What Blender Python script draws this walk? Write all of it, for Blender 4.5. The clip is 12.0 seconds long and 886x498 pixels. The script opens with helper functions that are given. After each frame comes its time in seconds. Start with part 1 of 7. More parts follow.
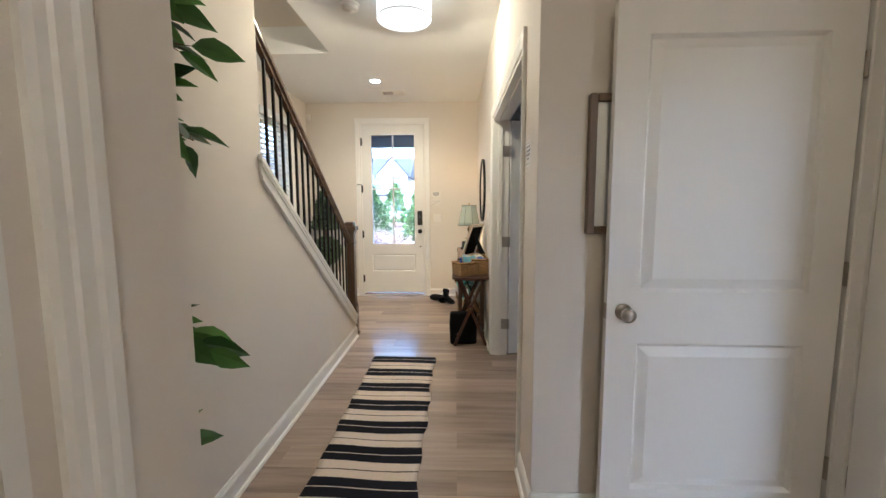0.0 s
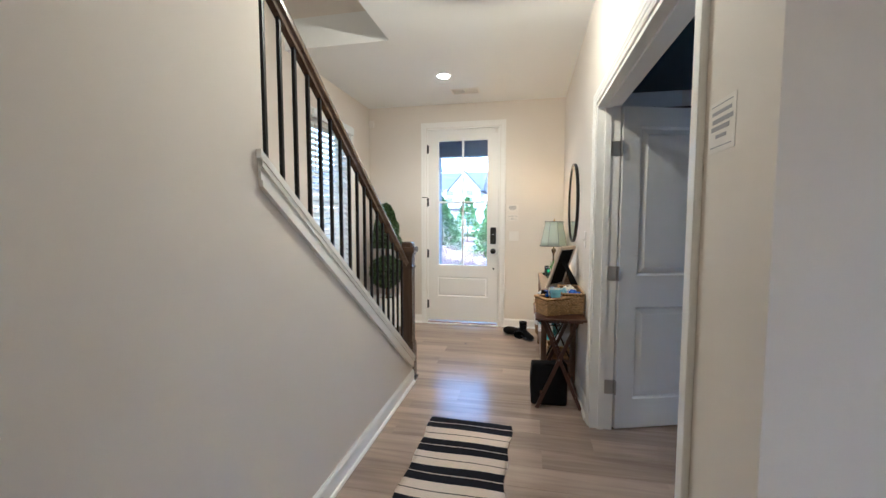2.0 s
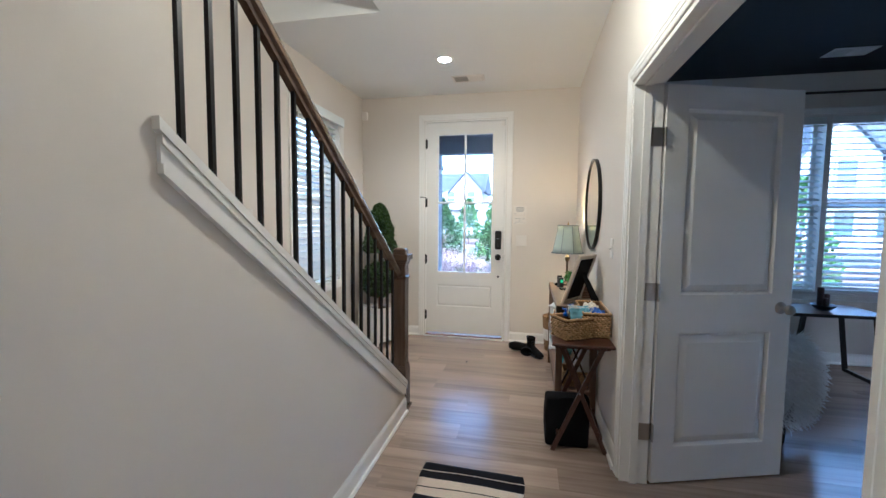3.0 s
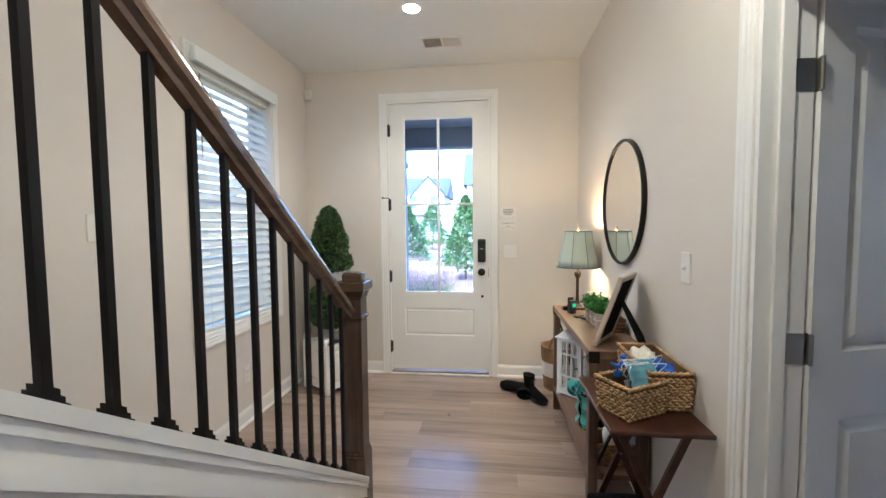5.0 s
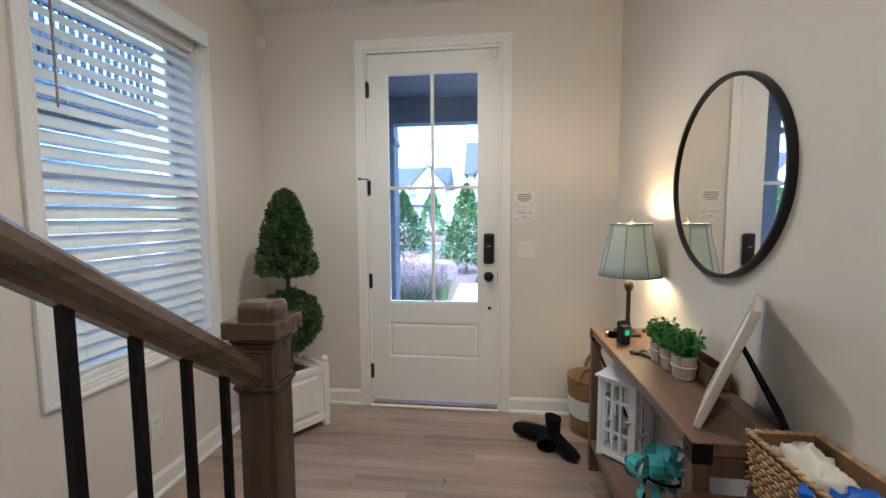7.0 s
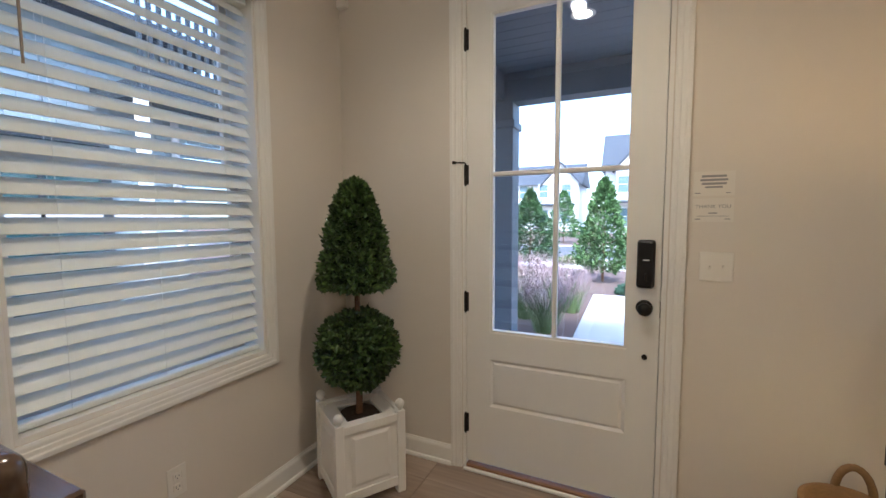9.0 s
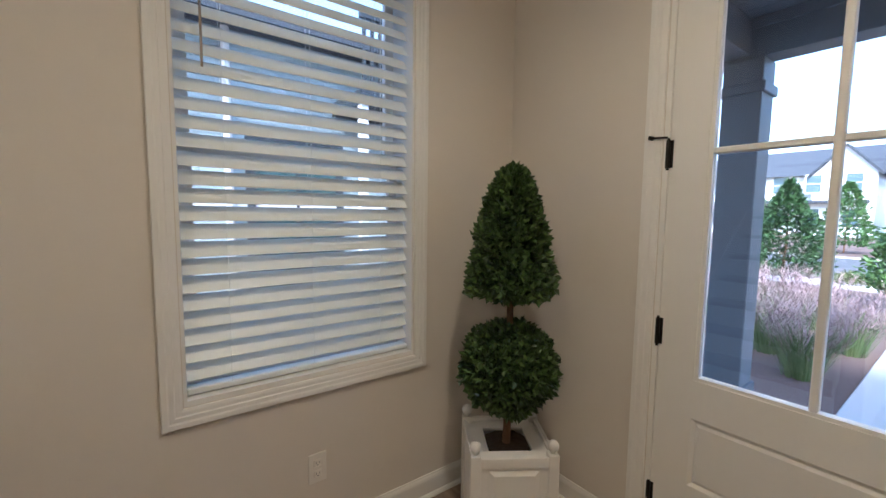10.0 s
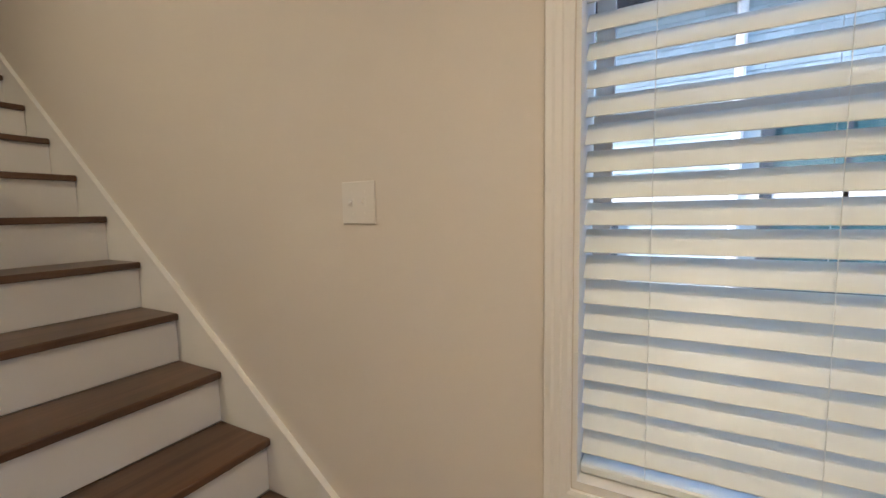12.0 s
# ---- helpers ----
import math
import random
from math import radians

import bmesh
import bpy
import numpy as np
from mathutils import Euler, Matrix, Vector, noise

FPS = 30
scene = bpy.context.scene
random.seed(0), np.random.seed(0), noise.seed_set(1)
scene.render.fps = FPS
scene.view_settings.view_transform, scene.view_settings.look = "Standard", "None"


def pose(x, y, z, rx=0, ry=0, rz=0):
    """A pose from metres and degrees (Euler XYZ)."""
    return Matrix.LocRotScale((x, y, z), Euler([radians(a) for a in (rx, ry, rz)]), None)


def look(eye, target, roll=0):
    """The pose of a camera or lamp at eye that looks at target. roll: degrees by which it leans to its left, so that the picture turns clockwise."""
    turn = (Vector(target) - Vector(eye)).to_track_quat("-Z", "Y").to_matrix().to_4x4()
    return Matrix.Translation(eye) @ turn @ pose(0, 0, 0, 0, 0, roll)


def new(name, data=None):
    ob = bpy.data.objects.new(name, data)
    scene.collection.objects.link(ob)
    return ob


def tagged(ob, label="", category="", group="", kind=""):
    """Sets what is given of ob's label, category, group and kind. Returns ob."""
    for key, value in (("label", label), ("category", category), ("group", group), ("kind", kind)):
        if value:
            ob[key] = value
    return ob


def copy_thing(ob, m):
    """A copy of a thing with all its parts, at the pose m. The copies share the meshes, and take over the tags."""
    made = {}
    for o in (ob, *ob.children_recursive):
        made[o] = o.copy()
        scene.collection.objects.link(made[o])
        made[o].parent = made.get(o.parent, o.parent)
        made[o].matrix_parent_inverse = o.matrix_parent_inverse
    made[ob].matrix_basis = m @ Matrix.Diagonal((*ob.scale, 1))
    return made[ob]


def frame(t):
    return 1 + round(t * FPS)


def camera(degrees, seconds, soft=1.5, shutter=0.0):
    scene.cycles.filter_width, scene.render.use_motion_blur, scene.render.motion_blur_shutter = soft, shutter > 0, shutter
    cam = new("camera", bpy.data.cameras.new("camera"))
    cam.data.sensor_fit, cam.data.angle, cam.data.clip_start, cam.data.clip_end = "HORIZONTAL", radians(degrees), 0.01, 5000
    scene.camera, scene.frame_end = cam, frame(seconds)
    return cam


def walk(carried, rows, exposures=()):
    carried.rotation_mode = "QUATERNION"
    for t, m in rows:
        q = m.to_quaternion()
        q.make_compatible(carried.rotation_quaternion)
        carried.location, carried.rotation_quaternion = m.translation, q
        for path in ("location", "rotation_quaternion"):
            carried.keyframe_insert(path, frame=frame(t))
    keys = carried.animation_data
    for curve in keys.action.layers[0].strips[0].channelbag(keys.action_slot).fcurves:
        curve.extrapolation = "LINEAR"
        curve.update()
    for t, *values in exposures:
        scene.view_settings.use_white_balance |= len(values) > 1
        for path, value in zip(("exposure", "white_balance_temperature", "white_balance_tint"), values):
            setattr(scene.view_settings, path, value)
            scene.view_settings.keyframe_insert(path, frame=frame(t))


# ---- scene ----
cam = camera(95.1, 12.0)
PATH = [
    (0, (0.208, 0.372, 1.325), (0.147, 2.36, 1.113), -0.2),
    (0.5, (0.202, 0.509, 1.311), (0.069, 2.496, 1.13), 0.2),
    (1, (0.22, 0.724, 1.33), (-0.043, 2.701, 1.17), 0.6),
    (1.5, (0.195, 0.95, 1.324), (-0.194, 2.907, 1.177), 0.5),
    (2, (0.122, 1.202, 1.346), (-0.289, 3.154, 1.203), 0.0),
    (2.5, (0.095, 1.462, 1.338), (-0.343, 3.408, 1.193), 0.0),
    (3, (0.036, 1.685, 1.36), (-0.379, 3.636, 1.222), 0.5),
    (5, (-0.226, 2.63, 1.373), (-0.46, 4.612, 1.26), -0.5),
    (5.5, (-0.281, 2.839, 1.387), (-0.477, 4.826, 1.268), -0.3),
    (6, (-0.283, 3.054, 1.378), (-0.484, 5.04, 1.256), -0.2),
    (6.5, (-0.294, 3.269, 1.379), (-0.481, 5.256, 1.237), 0.05),
    (6.7, (-0.291, 3.362, 1.375), (-0.494, 5.347, 1.226), -0.1),
    (8.3, (-0.323, 4.03, 1.361), (-0.791, 5.965, 1.166), -0.1),
    (8.5, (-0.333, 4.109, 1.344), (-0.873, 6.026, 1.159), -0.0),
    (9, (-0.369, 4.33, 1.354), (-1.21, 6.138, 1.199), -0.3),
    (9.5, (-0.373, 4.554, 1.338), (-1.632, 6.102, 1.202), 0.2),
    (10, (-0.433, 4.725, 1.346), (-2.027, 5.92, 1.171), 0.7),
    (10.5, (-0.573, 4.818, 1.356), (-2.383, 5.645, 1.148), 0.2),
    (11, (-0.733, 4.902, 1.38), (-2.688, 5.233, 1.121), 0.0),
    (11.5, (-0.885, 4.965, 1.367), (-2.85, 4.673, 1.135), -0.7),
    (12, (-1.027, 4.977, 1.347), (-2.783, 4.037, 1.166), -1.1),
]
EXPOSURES = [(0.0, 3.57, 5120, 6), (1.5, 3.66, 4850, 6), (3.0, 3.33, 4550, 6), (5.0, 3.42, 4620, 6), (6.5, 3.02, 4500, 7), (8.5, 2.75, 5400, 9), (9.5, 2.46, 5020, 8), (10.5, 2.63, 5480, 9), (11.0, 2.90, 5500, 9), (12.0, 2.90, 5600, 9)]
walk(cam, [(t, look(eye, target, roll)) for t, eye, target, roll in PATH], EXPOSURES)

# ---- plan (metres) ----
XL, XR, YF, H = -1.935, 0.53, 6.29, 2.79          # left wall, right wall, front wall, ceiling
SX0, SX1 = -0.930, -0.805                          # half wall beside the stairs
YW = 2.50                                          # end of the full-height stair wall
RISE, RUN, NOSE_Y = 0.194, 0.25, 4.31              # stairs
WIN_Y0, WIN_Y1, WIN_Z0, WIN_Z1 = 4.815, 5.69, 0.712, 2.37
DOOR_X0, DOOR_X1, DOOR_Z1 = -1.165, -0.228, 2.5
OFF_Y0, OFF_Y1, OFF_Z1 = 2.362, 3.905, 2.055          # office doorway
GROUND = -0.28

# ---- light ----
world = bpy.data.worlds.new("sky")
scene.world = world
world.use_nodes = True
wn = world.node_tree.nodes
sky = wn.new("ShaderNodeTexSky")
sky.sky_type, sky.sun_disc = "NISHITA", False
sky.sun_elevation, sky.sun_rotation = radians(48), radians(150)
sky.dust_density, sky.ozone_density = 2.0, 0.6
world.node_tree.links.new(sky.outputs[0], wn["Background"].inputs[0])
wn["Background"].inputs[1].default_value = 0.15


def lamp(name, kind, energy, place, target=None, color=(1, 1, 1), size=0.1, size_y=None, angle=None):
    data = bpy.data.lights.new(name, kind)
    data.energy, data.color = energy, color
    if kind == "AREA":
        data.size = size
        if size_y:
            data.shape, data.size_y = "RECTANGLE", size_y
    elif kind == "SUN":
        data.angle = radians(angle)
    else:
        data.shadow_soft_size = size
    ob = new(name, data)
    ob.matrix_world = look(place, target) if target else pose(*place)
    return ob


lamp("sun", "SUN", 1.5, (8, -14, 18), (0, 0, 0), (1, 0.97, 0.93), angle=12)

# ---- materials ----
def node_material(name):
    m = bpy.data.materials.new(name)
    m.use_nodes = True
    nt = m.node_tree
    return m, nt, nt.nodes["Principled BSDF"]


def surface(name, color, rough=0.6, metal=0.0, grain=40.0, vary=0.06, bump=0.1, big=1.5, big_vary=0.05, stretch=(1, 1, 1), spec=0.5, island=0.0, height=0.002):
    """A painted, wooden, stony or woven surface: colour varied at two scales, with fine relief."""
    m, nt, b = node_material(name)
    n, l = nt.nodes, nt.links
    co = n.new("ShaderNodeTexCoord")
    mp = n.new("ShaderNodeMapping")
    mp.inputs["Scale"].default_value = stretch
    l.new(co.outputs["Object"], mp.inputs[0])
    fine, wide = n.new("ShaderNodeTexNoise"), n.new("ShaderNodeTexNoise")
    fine.inputs["Scale"].default_value, fine.inputs["Detail"].default_value = grain, 4
    wide.inputs["Scale"].default_value, wide.inputs["Detail"].default_value = big, 3
    l.new(mp.outputs[0], fine.inputs[0]), l.new(mp.outputs[0], wide.inputs[0])
    add = n.new("ShaderNodeMath"); add.operation = "MULTIPLY_ADD"
    add.inputs[1].default_value = vary * 2
    l.new(fine.outputs[0], add.inputs[0])
    add2 = n.new("ShaderNodeMath"); add2.operation = "MULTIPLY_ADD"
    add2.inputs[1].default_value, add2.inputs[2].default_value = big_vary * 2, 1 - vary - big_vary - island / 2
    l.new(wide.outputs[0], add2.inputs[0])
    l.new(add2.outputs[0], add.inputs[2])
    val = add.outputs[0]
    if island:
        rnd = n.new("ShaderNodeNewGeometry")
        ad3 = n.new("ShaderNodeMath"); ad3.operation = "MULTIPLY_ADD"
        ad3.inputs[1].default_value = island
        l.new(rnd.outputs["Random Per Island"], ad3.inputs[0]), l.new(val, ad3.inputs[2])
        val = ad3.outputs[0]
    mix = n.new("ShaderNodeVectorMath"); mix.operation = "SCALE"
    mix.inputs[0].default_value = color
    l.new(val, mix.inputs["Scale"])
    l.new(mix.outputs[0], b.inputs["Base Color"])
    b.inputs["Roughness"].default_value, b.inputs["Metallic"].default_value = rough, metal
    b.inputs["Specular IOR Level"].default_value = spec
    if bump:
        bp = n.new("ShaderNodeBump")
        bp.inputs["Strength"].default_value, bp.inputs["Distance"].default_value = bump, height
        l.new(fine.outputs[0], bp.inputs["Height"])
        l.new(bp.outputs[0], b.inputs["Normal"])
    return m


def wood(name, dark, light, axis=0, rough=0.4, scale=9.0, per_object=0.0, bump=0.15, spec=0.5):
    """Wood with grain along an axis (0 x, 1 y, 2 z)."""
    m, nt, b = node_material(name)
    n, l = nt.nodes, nt.links
    co = n.new("ShaderNodeTexCoord")
    info = n.new("ShaderNodeObjectInfo")
    off = n.new("ShaderNodeVectorMath"); off.operation = "SCALE"
    off.inputs[0].default_value = (7.3, 3.1, 5.7)
    l.new(info.outputs["Random"], off.inputs["Scale"])
    ad = n.new("ShaderNodeVectorMath"); ad.operation = "ADD"
    l.new(co.outputs["Object"], ad.inputs[0]), l.new(off.outputs[0], ad.inputs[1])
    mp = n.new("ShaderNodeMapping")
    st = [scale, scale, scale]; st[axis] = scale * 0.07
    mp.inputs["Scale"].default_value = st
    l.new(ad.outputs[0], mp.inputs[0])
    a, c = n.new("ShaderNodeTexNoise"), n.new("ShaderNodeTexNoise")
    a.inputs["Scale"].default_value, a.inputs["Detail"].default_value, a.inputs["Distortion"].default_value = 1.0, 5, 1.2
    c.inputs["Scale"].default_value, c.inputs["Detail"].default_value = 7.0, 3
    l.new(mp.outputs[0], a.inputs[0]), l.new(mp.outputs[0], c.inputs[0])
    mx = n.new("ShaderNodeMath"); mx.operation = "MULTIPLY_ADD"; mx.inputs[1].default_value = 0.35
    l.new(c.outputs[0], mx.inputs[0]), l.new(a.outputs[0], mx.inputs[2])
    val = mx.outputs[0]
    if per_object:
        po = n.new("ShaderNodeMath"); po.operation = "MULTIPLY_ADD"; po.inputs[1].default_value = per_object
        l.new(info.outputs["Random"], po.inputs[0]), l.new(val, po.inputs[2])
        val = po.outputs[0]
    ramp = n.new("ShaderNodeValToRGB")
    ramp.color_ramp.elements[0].position, ramp.color_ramp.elements[1].position = 0.4, 0.95 + per_object
    ramp.color_ramp.elements[0].color, ramp.color_ramp.elements[1].color = (*dark, 1), (*light, 1)
    l.new(val, ramp.inputs[0])
    l.new(ramp.outputs[0], b.inputs["Base Color"])
    b.inputs["Roughness"].default_value = rough
    b.inputs["Specular IOR Level"].default_value = spec
    bp = n.new("ShaderNodeBump")
    bp.inputs["Strength"].default_value, bp.inputs["Distance"].default_value = bump, 0.001
    l.new(c.outputs[0], bp.inputs["Height"]), l.new(bp.outputs[0], b.inputs["Normal"])
    return m


def glowing(name, color, strength, base=(0.9, 0.9, 0.9)):
    m, nt, b = node_material(name)
    b.inputs["Base Color"].default_value = (*base, 1)
    b.inputs["Emission Color"].default_value, b.inputs["Emission Strength"].default_value = (*color, 1), strength
    return m


def glass_material(name, tint=(1, 1, 1), rough=0.0, ior=1.45):
    m, nt, b = node_material(name)
    b.inputs["Base Color"].default_value = (*tint, 1)
    b.inputs["Roughness"].default_value, b.inputs["IOR"].default_value = rough, ior
    b.inputs["Transmission Weight"].default_value = 1.0
    return m


WALL = surface("wall_paint", (0.70, 0.645, 0.575), 0.75, grain=220, vary=0.015, bump=0.25, big=0.8, big_vary=0.015, height=0.0006)
CEIL = surface("ceiling_paint", (0.78, 0.785, 0.775), 0.85, grain=160, vary=0.015, bump=0.3, big=0.7, big_vary=0.015, height=0.0006)
TRIM = surface("trim_paint", (0.80, 0.78, 0.74), 0.35, grain=90, vary=0.01, bump=0.05, big=3, big_vary=0.02, height=0.0005)
DOORP = surface("door_paint", (0.78, 0.76, 0.72), 0.42, grain=70, vary=0.012, bump=0.08, big=2, big_vary=0.02, stretch=(1, 1, 0.15), height=0.0005)
NAVY = surface("navy_paint", (0.010, 0.016, 0.026), 0.7, grain=160, vary=0.02, bump=0.2, height=0.0006)
OFFW = surface("office_paint", (0.68, 0.69, 0.69), 0.75, grain=200, vary=0.02, bump=0.2, height=0.0006)
PLANK = wood("floor_plank", (0.155, 0.110, 0.083), (0.37, 0.285, 0.225), 0, 0.23, 7.0, 0.30, 0.06, 0.7)
GAP = surface("floor_gap", (0.07, 0.055, 0.045), 0.8, bump=0)
TREAD = wood("stair_tread", (0.045, 0.022, 0.012), (0.15, 0.08, 0.045), 0, 0.33, 12, 0.1)
NEWEL = wood("newel_wood", (0.04, 0.023, 0.014), (0.115, 0.072, 0.048), 2, 0.27, 12)
NEWELC = wood("newel_cap_wood", (0.04, 0.023, 0.014), (0.125, 0.078, 0.050), 0, 0.17, 14, spec=0.7)
RAILW = wood("rail_wood", (0.065, 0.038, 0.024), (0.17, 0.112, 0.077), 1, 0.26, 12)
IRON = surface("black_iron", (0.012, 0.011, 0.011), 0.45, 0.6, grain=120, vary=0.1, bump=0.2, height=0.0005)
BLACKM = surface("black_metal", (0.012, 0.011, 0.010), 0.38, 0.5, grain=150, vary=0.1, bump=0.1, height=0.0004)
NICKEL = surface("satin_nickel", (0.42, 0.39, 0.35), 0.28, 1.0, grain=200, vary=0.04, bump=0.05, height=0.0003)
PLAST = surface("white_plastic", (0.76, 0.725, 0.67), 0.35, grain=60, vary=0.01, bump=0)
BLACKP = surface("black_plastic", (0.012, 0.012, 0.013), 0.3, grain=60, vary=0.05, bump=0)
BLACKC = surface("black_cloth", (0.006, 0.006, 0.007), 0.9, grain=300, vary=0.2, bump=0.4, spec=0.12)
PAPER = surface("paper", (0.85, 0.84, 0.82), 0.7, grain=100, vary=0.02, bump=0)
INK = surface("ink", (0.30, 0.29, 0.30), 0.7, bump=0)
FILM = surface("clear_label_film", (0.735, 0.69, 0.625), 0.45, grain=100, vary=0.01, bump=0)
GLASS = glass_material("pane_glass")

# ---- mesh helpers ----
def mesh_object(name, bm, material, parent=None, label="", smooth=False):
    me = bpy.data.meshes.new(name)
    bm.normal_update()
    if smooth:
        for f in bm.faces:
            f.smooth = True
    bm.to_mesh(me)
    bm.free()
    me.materials.append(material)
    ob = new(name, me)
    if parent:
        ob.parent = parent
    if label:
        ob["label"] = label
    return ob


def part(name, bm, material, parent, label="", smooth=False):
    return mesh_object(name, bm, material, parent, label, smooth)


def piece(name, me, parent, m):
    ob = new(name, me)
    ob.parent = parent
    ob.matrix_basis = m
    return ob


def thing(name, m, label, category, group="", kind=""):
    ob = new(name)
    ob.empty_display_size = 0.05
    ob.matrix_basis = m
    return tagged(ob, label, category, group, kind)


def structure(name, bm, material, label, category):
    return tagged(mesh_object(name, bm, material), label, category, kind="structure")


def box(bm, x0, x1, y0, y1, z0, z1, bevel=0.0, seg=1):
    r = bmesh.ops.create_cube(bm, size=1.0)
    vs = r["verts"]
    bmesh.ops.transform(bm, matrix=Matrix.Translation(((x0 + x1) / 2, (y0 + y1) / 2, (z0 + z1) / 2)) @ Matrix.Diagonal((x1 - x0, y1 - y0, z1 - z0, 1)), verts=vs)
    if bevel:
        es = list({e for v in vs for e in v.link_edges})
        bmesh.ops.bevel(bm, geom=es, offset=bevel, segments=seg, affect="EDGES", profile=0.5)
    return bm


def boxed(*a, **k):
    return box(bmesh.new(), *a, **k)


def turned(bm, m, start=0):
    bm.verts.ensure_lookup_table()
    bmesh.ops.transform(bm, matrix=m, verts=bm.verts[start:])
    return bm


def tube(bm, a, b, r0, r1=None, seg=12, caps=True):
    a, b = Vector(a), Vector(b)
    r1 = r0 if r1 is None else r1
    d = b - a
    r = bmesh.ops.create_cone(bm, cap_ends=caps, segments=seg, radius1=r0, radius2=r1, depth=d.length)
    bmesh.ops.transform(bm, matrix=Matrix.Translation((a + b) / 2) @ d.to_track_quat("Z", "Y").to_matrix().to_4x4(), verts=r["verts"])
    return bm


def swept(bm, pts, r, seg=8):
    """One bent round bar along a line of points."""
    rings = []
    for i, p in enumerate(pts):
        d = (pts[min(i + 1, len(pts) - 1)] - pts[max(i - 1, 0)]).normalized()
        s = d.cross(Vector((0.31, 0.17, 0.93))).normalized()
        u = s.cross(d)
        rings.append([bm.verts.new(p + (s * math.cos(2 * math.pi * k / seg) + u * math.sin(2 * math.pi * k / seg)) * r) for k in range(seg)])
    for p, q in zip(rings, rings[1:]):
        for k in range(seg):
            bm.faces.new((p[k], p[(k + 1) % seg], q[(k + 1) % seg], q[k]))
    bm.faces.new(rings[0][::-1]), bm.faces.new(rings[-1])
    bmesh.ops.recalc_face_normals(bm, faces=bm.faces)
    return bm


def bar(bm, a, b, w, h, up=(0, 0, 1)):
    """A straight bar of section w (sideways) by h (towards up) from a to b."""
    a, b, up = Vector(a), Vector(b), Vector(up)
    d = (b - a).normalized()
    s = d.cross(up).normalized()
    u = s.cross(d)
    vs = [[bm.verts.new(p + s * (w / 2) * i + u * (h / 2) * j) for i, j in ((-1, -1), (1, -1), (1, 1), (-1, 1))] for p in (a, b)]
    for k in range(4):
        bm.faces.new((vs[0][k], vs[0][(k + 1) % 4], vs[1][(k + 1) % 4], vs[1][k]))
    bm.faces.new(vs[0][::-1]), bm.faces.new(vs[1])
    return bm


def prism(bm, pts, axis, a, b):
    """A polygon (in the two other axes, in order) drawn out along an axis from a to b."""
    def at(p, t):
        q = list(p); q.insert(axis, t)
        return bm.verts.new(q)
    lo, hi = [at(p, a) for p in pts], [at(p, b) for p in pts]
    n = len(pts)
    for k in range(n):
        bm.faces.new((lo[k], lo[(k + 1) % n], hi[(k + 1) % n], hi[k]))
    bm.faces.new(lo[::-1]), bm.faces.new(hi)
    bmesh.ops.recalc_face_normals(bm, faces=bm.faces)
    return bm


def lathe(bm, profile, seg=24, centre=(0, 0, 0), squash=(1, 1), caps=True):
    """A turned body from (radius, height) pairs."""
    rings = []
    for r, z in profile:
        rings.append([bm.verts.new((centre[0] + squash[0] * r * math.cos(2 * math.pi * k / seg), centre[1] + squash[1] * r * math.sin(2 * math.pi * k / seg), centre[2] + z)) for k in range(seg)])
    for p, q in zip(rings, rings[1:]):
        for k in range(seg):
            bm.faces.new((p[k], p[(k + 1) % seg], q[(k + 1) % seg], q[k]))
    if caps and profile[0][0] > 0.0005:
        bm.faces.new(rings[0][::-1])
    if caps and profile[-1][0] > 0.0005:
        bm.faces.new(rings[-1])
    return bm


def frustum(bm, x0, x1, z0, z1, y0, y1, inset):
    """A raised field on a door: its foot in the plane y0, its top in y1."""
    lo = [bm.verts.new((x, y0, z)) for x, z in ((x0, z0), (x1, z0), (x1, z1), (x0, z1))]
    hi = [bm.verts.new((x, y1, z)) for x, z in ((x0 + inset, z0 + inset), (x1 - inset, z0 + inset), (x1 - inset, z1 - inset), (x0 + inset, z1 - inset))]
    fs = [bm.faces.new((lo[k], lo[(k + 1) % 4], hi[(k + 1) % 4], hi[k])) for k in range(4)]
    fs.append(bm.faces.new(hi))
    if y1 > y0:
        bmesh.ops.reverse_faces(bm, faces=fs)
    return bm


def panel_leaf(w, h, t, panels, glass=None, recess=0.016, field=0.034):
    """A moulded door leaf, hinge side at x = 0, foot at z = 0, middle plane y = 0. panels: (x0, x1, z0, z1)."""
    bm = bmesh.new()
    holes = sorted(panels + ([glass] if glass else []), key=lambda p: p[2])
    z = 0
    x0, x1 = holes[0][0], holes[0][1]
    box(bm, 0, x0, -t / 2, t / 2, 0, h), box(bm, x1, w, -t / 2, t / 2, 0, h)
    for p in holes:
        box(bm, x0, x1, -t / 2, t / 2, z, p[2])
        z = p[3]
    box(bm, x0, x1, -t / 2, t / 2, z, h)
    for p in panels:
        box(bm, p[0], p[1], -t / 2 + recess, t / 2 - recess, p[2], p[3])
        for s in (-1, 1):
            f = s * (t / 2 - recess)
            frustum(bm, p[0] + 0.016, p[1] - 0.016, p[2] + 0.016, p[3] - 0.016, f, f + s * (recess - 0.002), field)
            # sloped sticking round the recess
            for a, b, c, d in ((p[0], p[0] + 0.012, p[2], p[3]), (p[1], p[1] - 0.012, p[2], p[3])):
                prism(bm, [(a, s * t / 2 * 0.995), (b, f), (a, f)], 2, c, d)
            for a, b in ((p[2], p[2] + 0.012), (p[3], p[3] - 0.012)):
                prism(bm, [(s * t / 2 * 0.995, a), (f, b), (f, a)], 0, p[0], p[1])
    return bm


